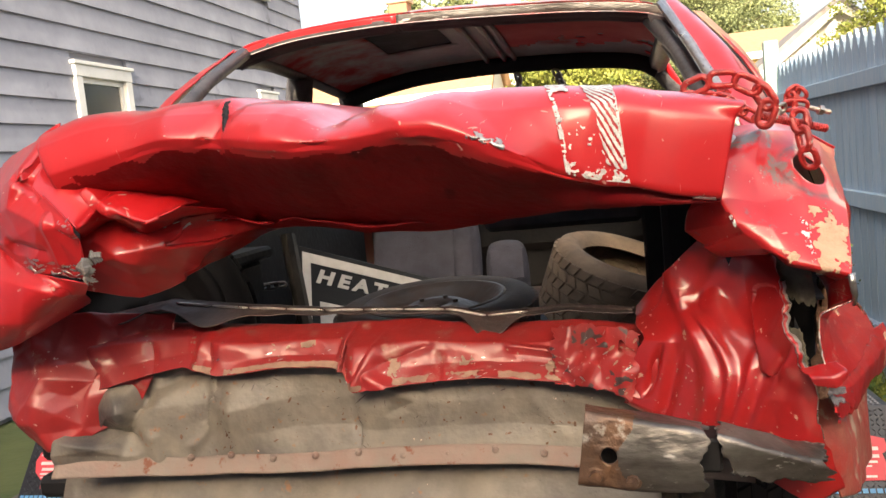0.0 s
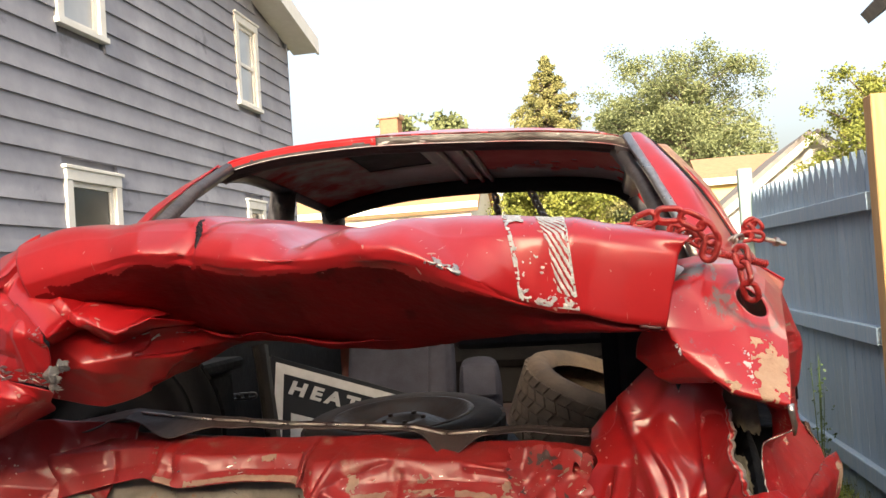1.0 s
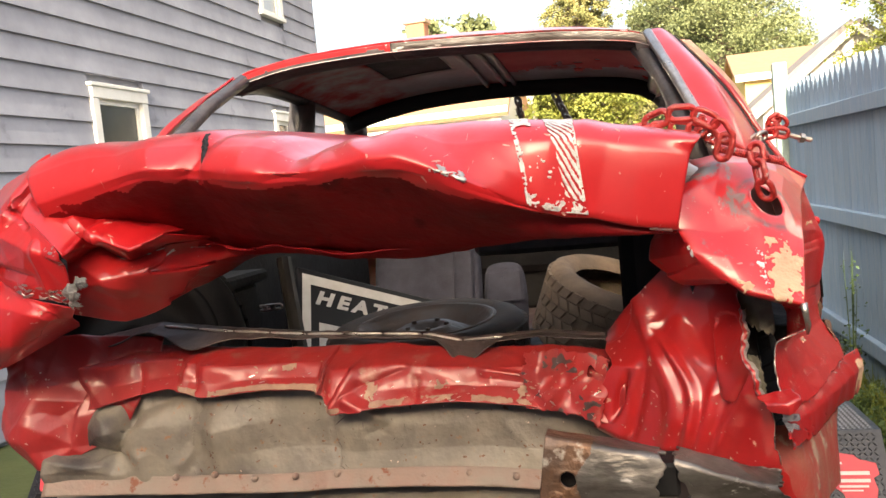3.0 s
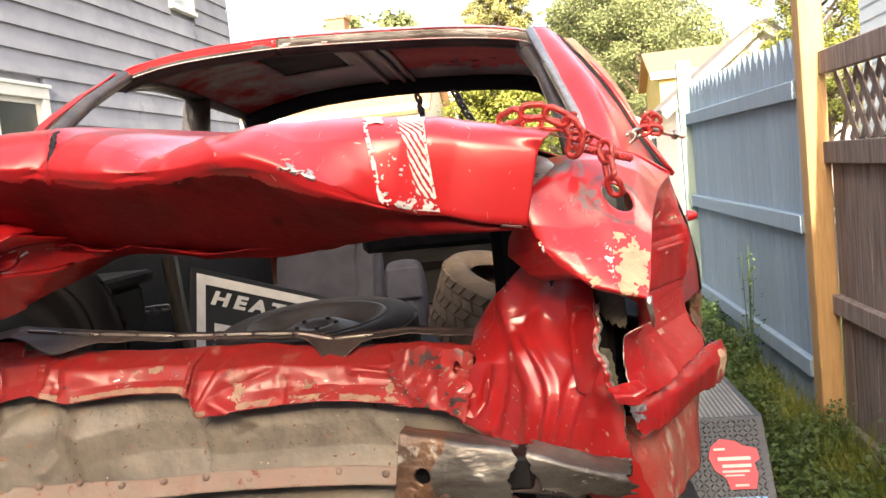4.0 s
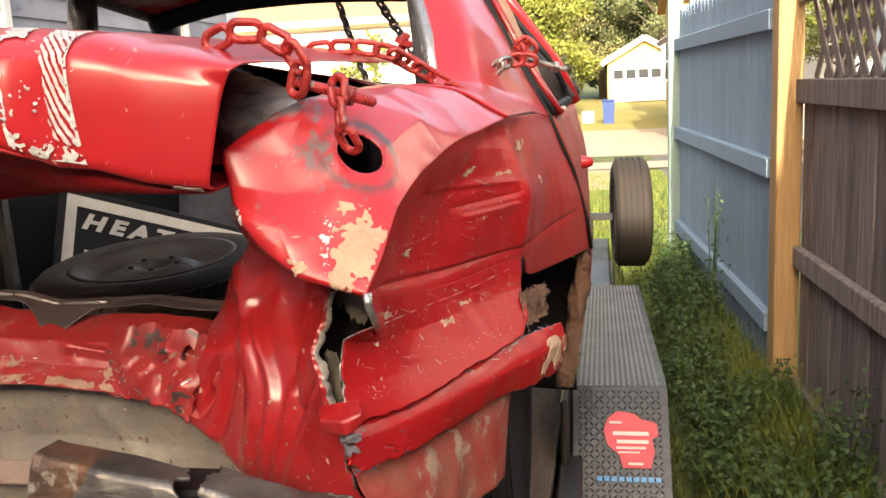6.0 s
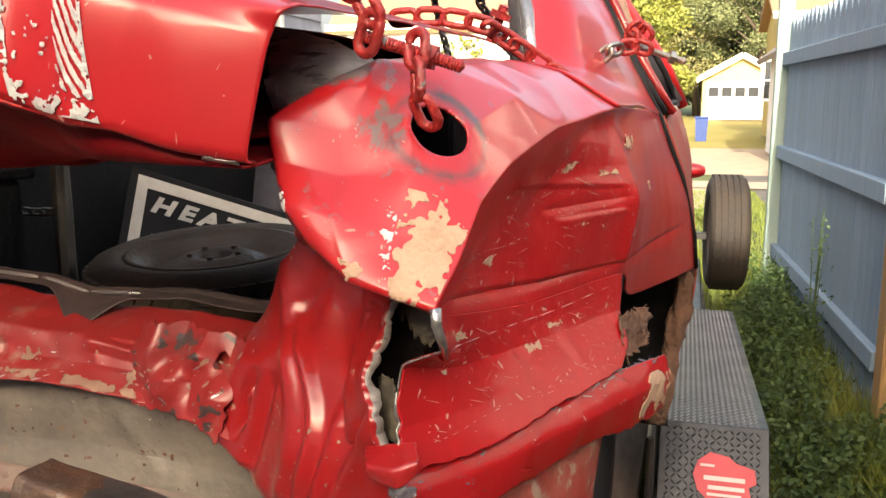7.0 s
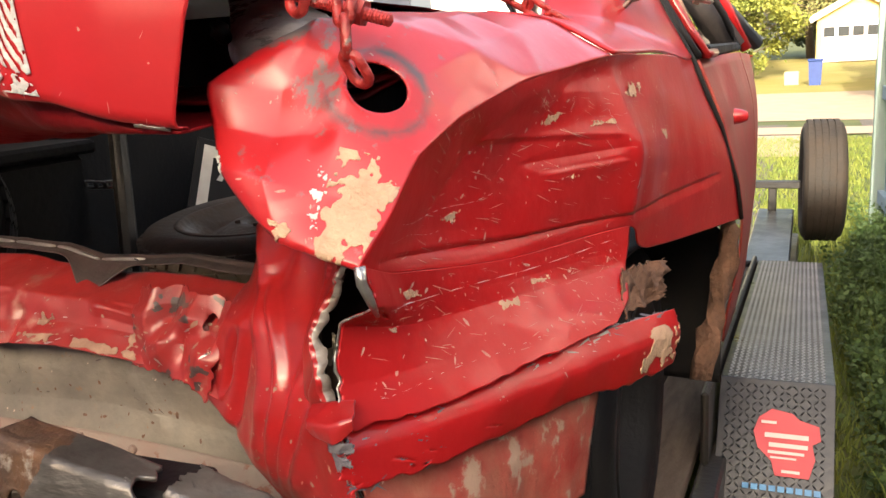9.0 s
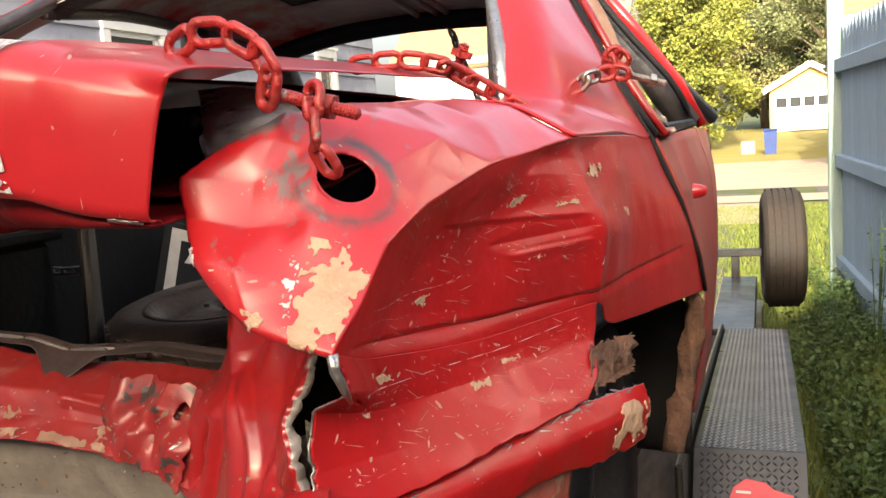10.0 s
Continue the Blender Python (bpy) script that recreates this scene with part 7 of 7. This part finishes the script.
def gable_house(name, label, x0, x1, y0, y1, base, eave, ridge, wall, roof_mat, along="y", wins=(), over=0.35, doors=()):
    """A plain house: walls, gable roof and windows on the front (facing the camera)."""
    h = thing(name, label, "house" if "garage" not in name else "garage")
    bm = bmesh.new()
    box(bm, (x0, y0, base), (x1, y1, eave))
    part("wall", bm, wall, h)
    n = int((eave - base) / 0.16)
    bm = bmesh.new()
    for k in range(n):
        z = base + k * 0.16
        a = [bm.verts.new(p) for p in ((x0 - 0.002, y0 - 0.02, z), (x1 + 0.002, y0 - 0.02, z), (x1 + 0.002, y0 - 0.002, z + 0.16), (x0 - 0.002, y0 - 0.002, z + 0.16))]
        bm.faces.new(a)
        a = [bm.verts.new(p) for p in ((x0 - 0.02, y0, z), (x0 - 0.02, y1, z), (x0 - 0.002, y1, z + 0.16), (x0 - 0.002, y0, z + 0.16))]
        bm.faces.new(a)
    lap = part("siding", bm, wall, h)
    xm, ym = (x0 + x1) / 2, (y0 + y1) / 2
    bm = bmesh.new()
    if along == "y":
        prof = [(x0, eave), (xm, ridge), (x1, eave)]
        bm.free()
        for y in (y0, y1):
            bm = bmesh.new()
            bm.faces.new([bm.verts.new((x, y, z)) for x, z in prof])
            part("gable", bm, wall, h)
        for s, xe in ((-1, x0), (1, x1)):
            bm = bmesh.new()
            k = (ridge - eave) / (xm - x0)
            v = [bm.verts.new(p) for p in ((xm, y0 - over, ridge + 0.05), (xe + s * over, y0 - over, eave - k * over + 0.05), (xe + s * over, y1 + over, eave - k * over + 0.05), (xm, y1 + over, ridge + 0.05))]
            bm.faces.new(v)
            r = part("roof", bm, roof_mat, h)
            sm = r.modifiers.new("thick", "SOLIDIFY")
            sm.thickness = 0.15
            bm = bmesh.new()
            tube(bm, [(xm, y0 - over - 0.03, ridge - 0.02), (xe + s * over, y0 - over - 0.03, eave - k * over - 0.02)], 0.10, 4)
            part("bargeboard", bm, TRIM, h)
    else:
        prof = [(y0, eave), (ym, ridge), (y1, eave)]
        bm.free()
        for x in (x0, x1):
            bm = bmesh.new()
            bm.faces.new([bm.verts.new((x, y, z)) for y, z in prof])
            part("gable", bm, wall, h)
        for s, ye in ((-1, y0), (1, y1)):
            bm = bmesh.new()
            k = (ridge - eave) / (ym - y0)
            v = [bm.verts.new(p) for p in ((x0 - over, ym, ridge + 0.05), (x0 - over, ye + s * over, eave - k * over + 0.05), (x1 + over, ye + s * over, eave - k * over + 0.05), (x1 + over, ym, ridge + 0.05))]
            bm.faces.new(v)
            r = part("roof", bm, roof_mat, h)
            sm = r.modifiers.new("thick", "SOLIDIFY")
            sm.thickness = 0.15
        bm = bmesh.new()
        box(bm, (x0 - over, y0 - over - 0.03, eave - 0.2), (x1 + over, y0 - over + 0.02, eave + 0.05))
        part("fascia", bm, TRIM, h)
    m = pose(xm, y0 - 0.02, 0, 0, 0, -90)
    for wx, wz, ww, wh in wins:
        window(h, m, wx - ww / 2, wx + ww / 2, wz, wz + wh)
    for dx, dz, dw, dh in doors:
        bm = bmesh.new()
        box(bm, (xm + dx - dw / 2, y0 - 0.06, dz), (xm + dx + dw / 2, y0 - 0.03, dz + dh), None, 0.01)
        d = part("garage_door", bm, TRIM, h)
        for k in range(5):
            bm = bmesh.new()
            w0 = xm + dx - dw / 2 + (k + 0.12) * dw / 5
            box(bm, (w0, y0 - 0.075, dz + dh * 0.62), (w0 + dw / 5 * 0.76, y0 - 0.062, dz + dh * 0.86))
            part("pane", bm, GLASS, d)
    return h


gable_house("garage", "pale yellow garage with a white panel door and gable roof", 0.9, 5.0, 52, 58, 0.0, 2.35, 3.5, YELLOW_WALL, WHITE_WALL, doors=((-0.05, 0.0, 3.5, 2.1),))
gable_house("yellow_house", "pale yellow house with brown shingle roof", 3.35, 8.2, 34.5, 41, -0.3, 4.25, 5.4, YELLOW_WALL, BROWN_ROOF, "x", wins=((-2.6, 1.2, 0.9, 1.5), (1.0, 1.2, 0.9, 1.5)))
gable_house("white_house", "sunlit white house with a steep gable", 2.75, 7.25, 24, 30.5, -0.4, 2.55, 4.3, WHITE_WALL, GREY_ROOF, wins=((0.6, 1.0, 0.8, 1.3),))
gable_house("white_house", "large white house with green-trimmed windows across the street", -16, -5.5, 42, 50, 0.0, 5.8, 8.4, WHITE_WALL, GREY_ROOF, "x", wins=((-3.6, 3.2, 0.9, 1.6), (-1.4, 3.2, 0.9, 1.6), (1.0, 3.2, 0.9, 1.6), (3.2, 3.2, 0.9, 1.6), (4.6, 0.9, 0.8, 1.5), (2.0, 0.9, 0.8, 1.5)))
gable_house("neighbour_house", "pale blue house with lap siding behind the fence", 3.4, 10, 5.8, 10.6, -0.3, 4.2, 6.5, BLUE_WALL, GREY_ROOF, "y")
# unseen block behind the camera, sized to cast shade over car and trailer
gable_house("sun_blocker", "unseen house shape that keeps the sun off the car", -6, 12, -17, -9, -0.2, 5.85, 7.0, SIDING, GREY_ROOF, "x")
chim = thing("chimney", "brick chimney rising over a far roof", "chimney")
bm = bmesh.new()
box(bm, (-9.9, 36.0, 5.5), (-9.1, 36.8, 8.2), None, 0.03)
part("brick_shaft", bm, BRICK, chim)
bm = bmesh.new()
box(bm, (-10.0, 35.9, 8.2), (-9.0, 36.9, 8.4), None, 0.03)
part("cap", bm, CONCRETE, chim)
gable_house("brick_roof_house", "low far house under the brick chimney", -14, -6, 35, 41, -0.2, 4.2, 6.6, WHITE_WALL, BROWN_ROOF, "x")
rb = thing("recycling_bin", "blue plastic wheeled bin standing by the kerb", "bin")
bm = bmesh.new()
lathe(bm, [(0.001, 0), (0.30, 0.0), (0.36, 0.9), (0.37, 0.92)], pose(0.79, 38, -0.49, 0, 0, 45), 4)
part("bin_body", bm, BIN_BLUE, rb)
bm = bmesh.new()
box(bm, (0.50, 37.7, 0.43), (1.08, 38.3, 0.52), None, 0.03)
part("lid", bm, BIN_BLUE, rb)
pot = thing("planter", "tan planter box on the far lawn", "planter")
bm = bmesh.new()
box(bm, (-0.35, 38.5, -0.5), (0.2, 39, 0.05), None, 0.03)
part("planter_box", bm, CONCRETE, pot)

# ---- fences ----
fence = thing("blue_fence", "weathered blue picket fence with rails", "fence")
FA, FB = Vector((1.165, 4.12, 0)), Vector((1.0, 6.75, 0))
fd = (FB - FA).normalized()
fl = (FB - FA).length
FM = Matrix.Translation(FA) @ Matrix.Rotation(math.atan2(fd.y, fd.x), 4, "Z")
npk = 22
rnd = random.Random(4)
for i in range(npk):
    a = i * fl / npk
    b = a + fl / npk - 0.006
    h = 1.86 + rnd.uniform(-0.012, 0.012)
    bm = bmesh.new()
    out = [(a, 0.0), (b, 0.0), (b, h - 0.10), ((a + b) / 2 + 0.012, h), ((a + b) / 2 - 0.012, h), (a, h - 0.10)]
    f = bm.faces.new([bm.verts.new(FM @ Vector((x, 0, z))) for x, z in out])
    ex = bmesh.ops.extrude_face_region(bm, geom=[f])
    bmesh.ops.translate(bm, verts=[v for v in ex["geom"] if isinstance(v, bmesh.types.BMVert)], vec=FM.to_3x3() @ Vector((0, -0.018, 0)))
    part("picket", bm, BLUE_WOOD, fence)
for z in (0.28, 0.95, 1.56):
    bm = bmesh.new()
    box(bm, (0, 0.0, z), (fl, 0.04, z + 0.085), FM, 0.004)
    part("rail", bm, BLUE_WOOD, fence)
p1 = thing("fence_post", "pale green painted fence post with chipped paint", "post")
bm = bmesh.new()
box(bm, (-0.05, -0.05, -0.1), (0.05, 0.05, 2.04), pose(0.972, 6.80, 0), 0.006)
part("post", bm, PALE_GREEN, p1)
p2 = thing("fence_post", "new yellow pine square fence post", "post")
bm = bmesh.new()
box(bm, (-0.05, -0.05, -0.1), (0.05, 0.05, 2.06), pose(1.185, 4.03, 0, 0, 0, 4), 0.005)
part("post", bm, NEW_PINE, p2)
wf = thing("cedar_fence", "weathered brown board fence with lattice top", "fence")
WA, WB = Vector((1.245, 4.0, 0)), Vector((1.62, -4.0, 0))
wd = (WB - WA).normalized()
WL = (WB - WA).length
WM = Matrix.Translation(WA) @ Matrix.Rotation(math.atan2(wd.y, wd.x), 4, "Z")
k = 0
a = 0.0
while a < WL:
    w = 0.135 + 0.01 * math.sin(k * 1.7)
    bm = bmesh.new()
    box(bm, (a, 0.0, 0.02), (a + w - 0.005, 0.018, 1.30), WM @ pose(0, 0.002 * math.sin(k * 2.3), 0), 0.002)
    part("board", bm, OLD_CEDAR, wf)
    a += w
    k += 1
for z, h in ((0.02, 0.10), (0.60, 0.085), (1.265, 0.095), (1.65, 0.10)):
    bm = bmesh.new()
    box(bm, (0, -0.038, z), (WL, -0.001, z + h), WM, 0.004)
    part("rail", bm, OLD_CEDAR, wf)
s = 0.122
for d in (1, -1):
    x = -0.4
    while x < WL:
        z0, z1 = 1.355, 1.655
        xa, xb = (x, x + (z1 - z0) * 0.8) if d > 0 else (x + (z1 - z0) * 0.8, x)
        if 0 < min(xa, xb) and max(xa, xb) < WL - 0.02:
            bm = bmesh.new()
            dv = Vector((xb - xa, 0, z1 - z0))
            nn = Vector((dv.z, 0, -dv.x)).normalized() * 0.020
            off = 0.014 if d > 0 else 0.003
            q = [Vector((xa, off, z0)) - nn, Vector((xa, off, z0)) + nn, Vector((xb, off, z1)) + nn, Vector((xb, off, z1)) - nn]
            lo_v = [bm.verts.new(WM @ p) for p in q]
            hi_v = [bm.verts.new(WM @ (p + Vector((0, 0.007, 0)))) for p in q]
            bm.faces.new(lo_v)
            bm.faces.new(hi_v)
            for i in range(4):
                bm.faces.new((lo_v[i], lo_v[(i + 1) % 4], hi_v[(i + 1) % 4], hi_v[i]))
            part("lattice_slat", bm, OLD_CEDAR, wf)
        x += s


# ---- plants ----
def blades(name, label, spots, mat, hmin, hmax, width, bend, seed):
    """Many single grass blades as one object."""
    r = random.Random(seed)
    v, f = [], []
    for x, y in spots:
        h = r.uniform(hmin, hmax)
        a = r.uniform(0, math.tau)
        dx, dy = math.cos(a), math.sin(a)
        lean = h * bend * r.uniform(0.2, 1)
        b = r.uniform(0, math.tau)
        lx, ly = math.cos(b) * lean, math.sin(b) * lean
        z = ground_z(x, y) - 0.01
        w = width * r.uniform(0.6, 1.2)
        i = len(v)
        v += [(x - dx * w, y - dy * w, z), (x + dx * w, y + dy * w, z), (x + dx * w * 0.8 + lx * 0.4, y + dy * w * 0.8 + ly * 0.4, z + h * 0.55), (x - dx * w * 0.8 + lx * 0.4, y - dy * w * 0.8 + ly * 0.4, z + h * 0.55), (x + lx, y + ly, z + h)]
        f += [(i, i + 1, i + 2, i + 3), (i + 3, i + 2, i + 4)]
    me = bpy.data.meshes.new(name)
    me.from_pydata(v, [], f)
    me.materials.append(mat)
    return tagged(new(name, me), label, "grass", kind="stuff")


rg = random.Random(11)


def strip_spots(n, x0, x1, y0, y1):
    return [(rg.uniform(x0, x1), rg.uniform(y0, y1)) for _ in range(n)]


def fence_x(y):
    return 1.245 - 0.047 * (y - 4.0) - 0.02


near = [(fence_x(y) - abs(rg.gauss(0, 0.16)), y) for y in (rg.uniform(0.6, 7) for _ in range(9000))]
blades("tall_grass", "tall green grass along the foot of the fence", near, GRASS, 0.12, 0.34, 0.004, 0.6, 1)
blades("yard_grass", "short uneven grass beside the trailer", strip_spots(16000, 0.2, 1.2, 0.8, 9), GRASS, 0.03, 0.11, 0.0035, 0.8, 2)
blades("lawn_grass", "sunlit lawn grass towards the street", strip_spots(14000, -0.8, 1.6, 7, 18), GRASS, 0.04, 0.10, 0.006, 0.8, 3)


def leafy(name, label, centre, height, spread, n, leaf, mat, seed, stems=10, category="plant"):
    """A bushy plant: thin stems with many separate small leaves."""
    r = random.Random(seed)
    t = thing(name, label, category)
    c = Vector(centre)
    sb = bmesh.new()
    v, f = [], []
    for s in range(stems):
        a = r.uniform(0, math.tau)
        d = Vector((math.cos(a) * spread * r.uniform(0.2, 1), math.sin(a) * spread * r.uniform(0.2, 1), height * r.uniform(0.6, 1)))
        tube(sb, [c, c + d * 0.5 + Vector((0, 0, height * 0.08)), c + d], [0.004, 0.003, 0.0015], 5)
        if stems <= 6:
            part("stem", sb, WEED, t)
            sb = bmesh.new()
        for k in range(n // stems):
            q = r.uniform(0.12, 1.0)
            p = c + d * q + Vector((r.gauss(0, 1), r.gauss(0, 1), r.gauss(0, 1))) * leaf * 0.9
            if p.z < c.z + 0.01:
                p.z = c.z + 0.01 + r.uniform(0, 0.05)
            e = Vector((r.gauss(0, 1), r.gauss(0, 1), r.gauss(0, 0.5))).normalized() * leaf * r.uniform(0.6, 1.2)
            w = e.cross(Vector((r.gauss(0, 1), r.gauss(0, 1), r.gauss(0, 1)))).normalized() * leaf * 0.32
            i = len(v)
            v += [tuple(p), tuple(p + e * 0.5 + w), tuple(p + e), tuple(p + e * 0.5 - w)]
            f.append((i, i + 1, i + 2, i + 3))
    if stems > 6:
        part("stem", sb, WEED, t)
    else:
        sb.free()
    me = bpy.data.meshes.new("leaves")
    me.from_pydata(v, [], f)
    me.materials.append(mat)
    ob = new("leaves", me)
    ob.parent = t
    tagged(ob, kind="stuff")
    return t


rw = random.Random(5)
for i in range(46):
    y = 1.5 + i * 0.11 + rw.uniform(-0.1, 0.1)
    x = fence_x(y) - rw.uniform(0.05, 0.42) if y < 4.4 else rw.uniform(0.72, 0.98)
    leafy("weed_plant", "leafy green weed growing between trailer and fence", (x, y, ground_z(x, y)), rw.uniform(0.22, 0.48), rw.uniform(0.12, 0.24), 620, 0.029, WEED, i)
leafy("tall_weed", "tall thin green weed in front of the fence", (1.0, 4.9, -0.08), 1.0, 0.12, 150, 0.024, WEED, 77, 6)
leafy("tall_weed", "green shoot hanging over the board fence", (1.36, 1.9, 0.7), 0.5, 0.15, 120, 0.05, YELLOW_LEAF, 78, 4)


def tree(name, label, x, y, base, height, radius, crown_from, n, leaf, mat, seed, conical=False):
    """Tapered trunk, limbs, and a crown of many separate leaf clumps with gaps."""
    r = random.Random(seed)
    t = thing(name, label, "tree")
    bm = bmesh.new()
    k = 7
    tube(bm, [(x + 0.12 * math.sin(i * 1.3 + seed), y, base + height * 0.93 * i / k) for i in range(k + 1)], [radius * 0.075 * (1 - 0.9 * i / k) + 0.02 for i in range(k + 1)], 8)
    part("trunk", bm, BARK, t, "", True)
    tips = []
    lb = bmesh.new()
    limbs = 130 if conical else 40
    for i in range(limbs):
        q = crown_from + (1 - crown_from) * (i + r.random()) / limbs
        z = base + height * q
        a = i * 2.4 + r.uniform(-0.4, 0.4)
        f = (q - crown_from) / (1 - crown_from)
        reach = radius * ((1 - f) * 1.12 + 0.012 if conical else math.sqrt(max(0.03, 1 - (2 * f - 0.85) ** 2 / 1.35))) * r.uniform(0.65, 1.1)
        rise = -0.22 * reach if conical else 0.45 * reach * r.uniform(0.3, 1)
        end = Vector((x + math.cos(a) * reach, y + math.sin(a) * reach, z + rise))
        p0 = Vector((x, y, z - (0 if conical else height * 0.08)))
        tube(lb, [p0, (p0 + end) / 2 + Vector((0, 0, 0.06 * reach)), end], [0.05 * radius * 0.4 + 0.01, 0.03, 0.01], 5)
        tips.append((p0, end, reach))
    part("branchwork", lb, BARK, t)
    v, f = [], []
    per = n // len(tips)
    for p0, end, reach in tips:
        for c in range(5):
            q = r.uniform(0.35, 1.08)
            cc = p0.lerp(end, q) + Vector((r.gauss(0, 1), r.gauss(0, 1), r.gauss(0, 0.7))) * (0.055 * reach / radius + 0.004 if conical else 0.19) * radius
            for _ in range(per // 5):
                p = cc + Vector((r.gauss(0, 1), r.gauss(0, 1), r.gauss(0, 0.75))) * (0.055 * reach / radius + 0.006 if conical else 0.075) * radius
                e = Vector((r.gauss(0, 1), r.gauss(0, 1), r.gauss(-0.2, 0.8))).normalized() * leaf * r.uniform(0.6, 1.3)
                w = e.cross(Vector((r.gauss(0, 1), r.gauss(0, 1), r.gauss(0, 1)))).normalized() * leaf * 0.36
                i = len(v)
                v += [tuple(p), tuple(p + e * 0.5 + w), tuple(p + e), tuple(p + e * 0.5 - w)]
                f.append((i, i + 1, i + 2, i + 3))
    me = bpy.data.meshes.new("crown")
    me.from_pydata(v, [], f)
    me.materials.append(mat)
    ob = new("crown", me)
    ob.parent = t
    return t


tree("spruce_tree", "tall conifer with sparse browning needles", -4.3, 58, 0, 15.3, 7.0, 0.22, 60000, 0.17, DARK_LEAF, 3, True)
tree("broadleaf_tree", "large airy green broadleaf tree behind the houses", 4.2, 56, 0, 13.4, 5.2, 0.3, 42000, 0.17, GREEN_LEAF, 5)
tree("broadleaf_tree", "large airy green broadleaf tree behind the houses", 0.6, 60, 0, 11.0, 3.4, 0.3, 18000, 0.18, GREEN_LEAF, 15)
tree("yellowing_tree", "dense yellow-green tree beside the street", -2.6, 42, 0.0, 6.6, 3.0, 0.1, 30000, 0.17, YELLOW_LEAF, 6)
tree("yellowing_tree", "dense yellow-green tree beside the street", -5.2, 43, 0.0, 5.2, 2.6, 0.1, 20000, 0.17, YELLOW_LEAF, 9)
tree("dark_conifer", "dark evergreen behind the garage", 1.5, 66, 0.4, 12, 4.5, 0.05, 12000, 0.5, GREEN_LEAF, 8)
tree("dark_conifer", "dark evergreen behind the garage", 6.5, 68, 0.4, 11, 4.5, 0.05, 9000, 0.5, GREEN_LEAF, 18)
tree("garden_tree", "bright yellow-green tree rising over the fence", 6.0, 22.0, -0.4, 5.7, 1.5, 0.35, 20000, 0.085, YELLOW_LEAF, 10)
tree("far_tree", "small far tree over the roofs", -14.6, 58, 0, 12.0, 1.8, 0.7, 2500, 0.4, GREEN_LEAF, 12)
tree("far_tree", "small far tree over the roofs", -11.2, 58, 0, 12.0, 1.4, 0.75, 1800, 0.4, GREEN_LEAF, 13)
tree("shrub_tree", "yellow-green shrub across the street", -9.0, 36, -0.3, 3.6, 1.8, 0.1, 7000, 0.2, YELLOW_LEAF, 21)
tree("shrub_tree", "yellow-green shrub across the street", -5.4, 36, -0.3, 3.4, 1.5, 0.1, 6000, 0.2, GREEN_LEAF, 22)
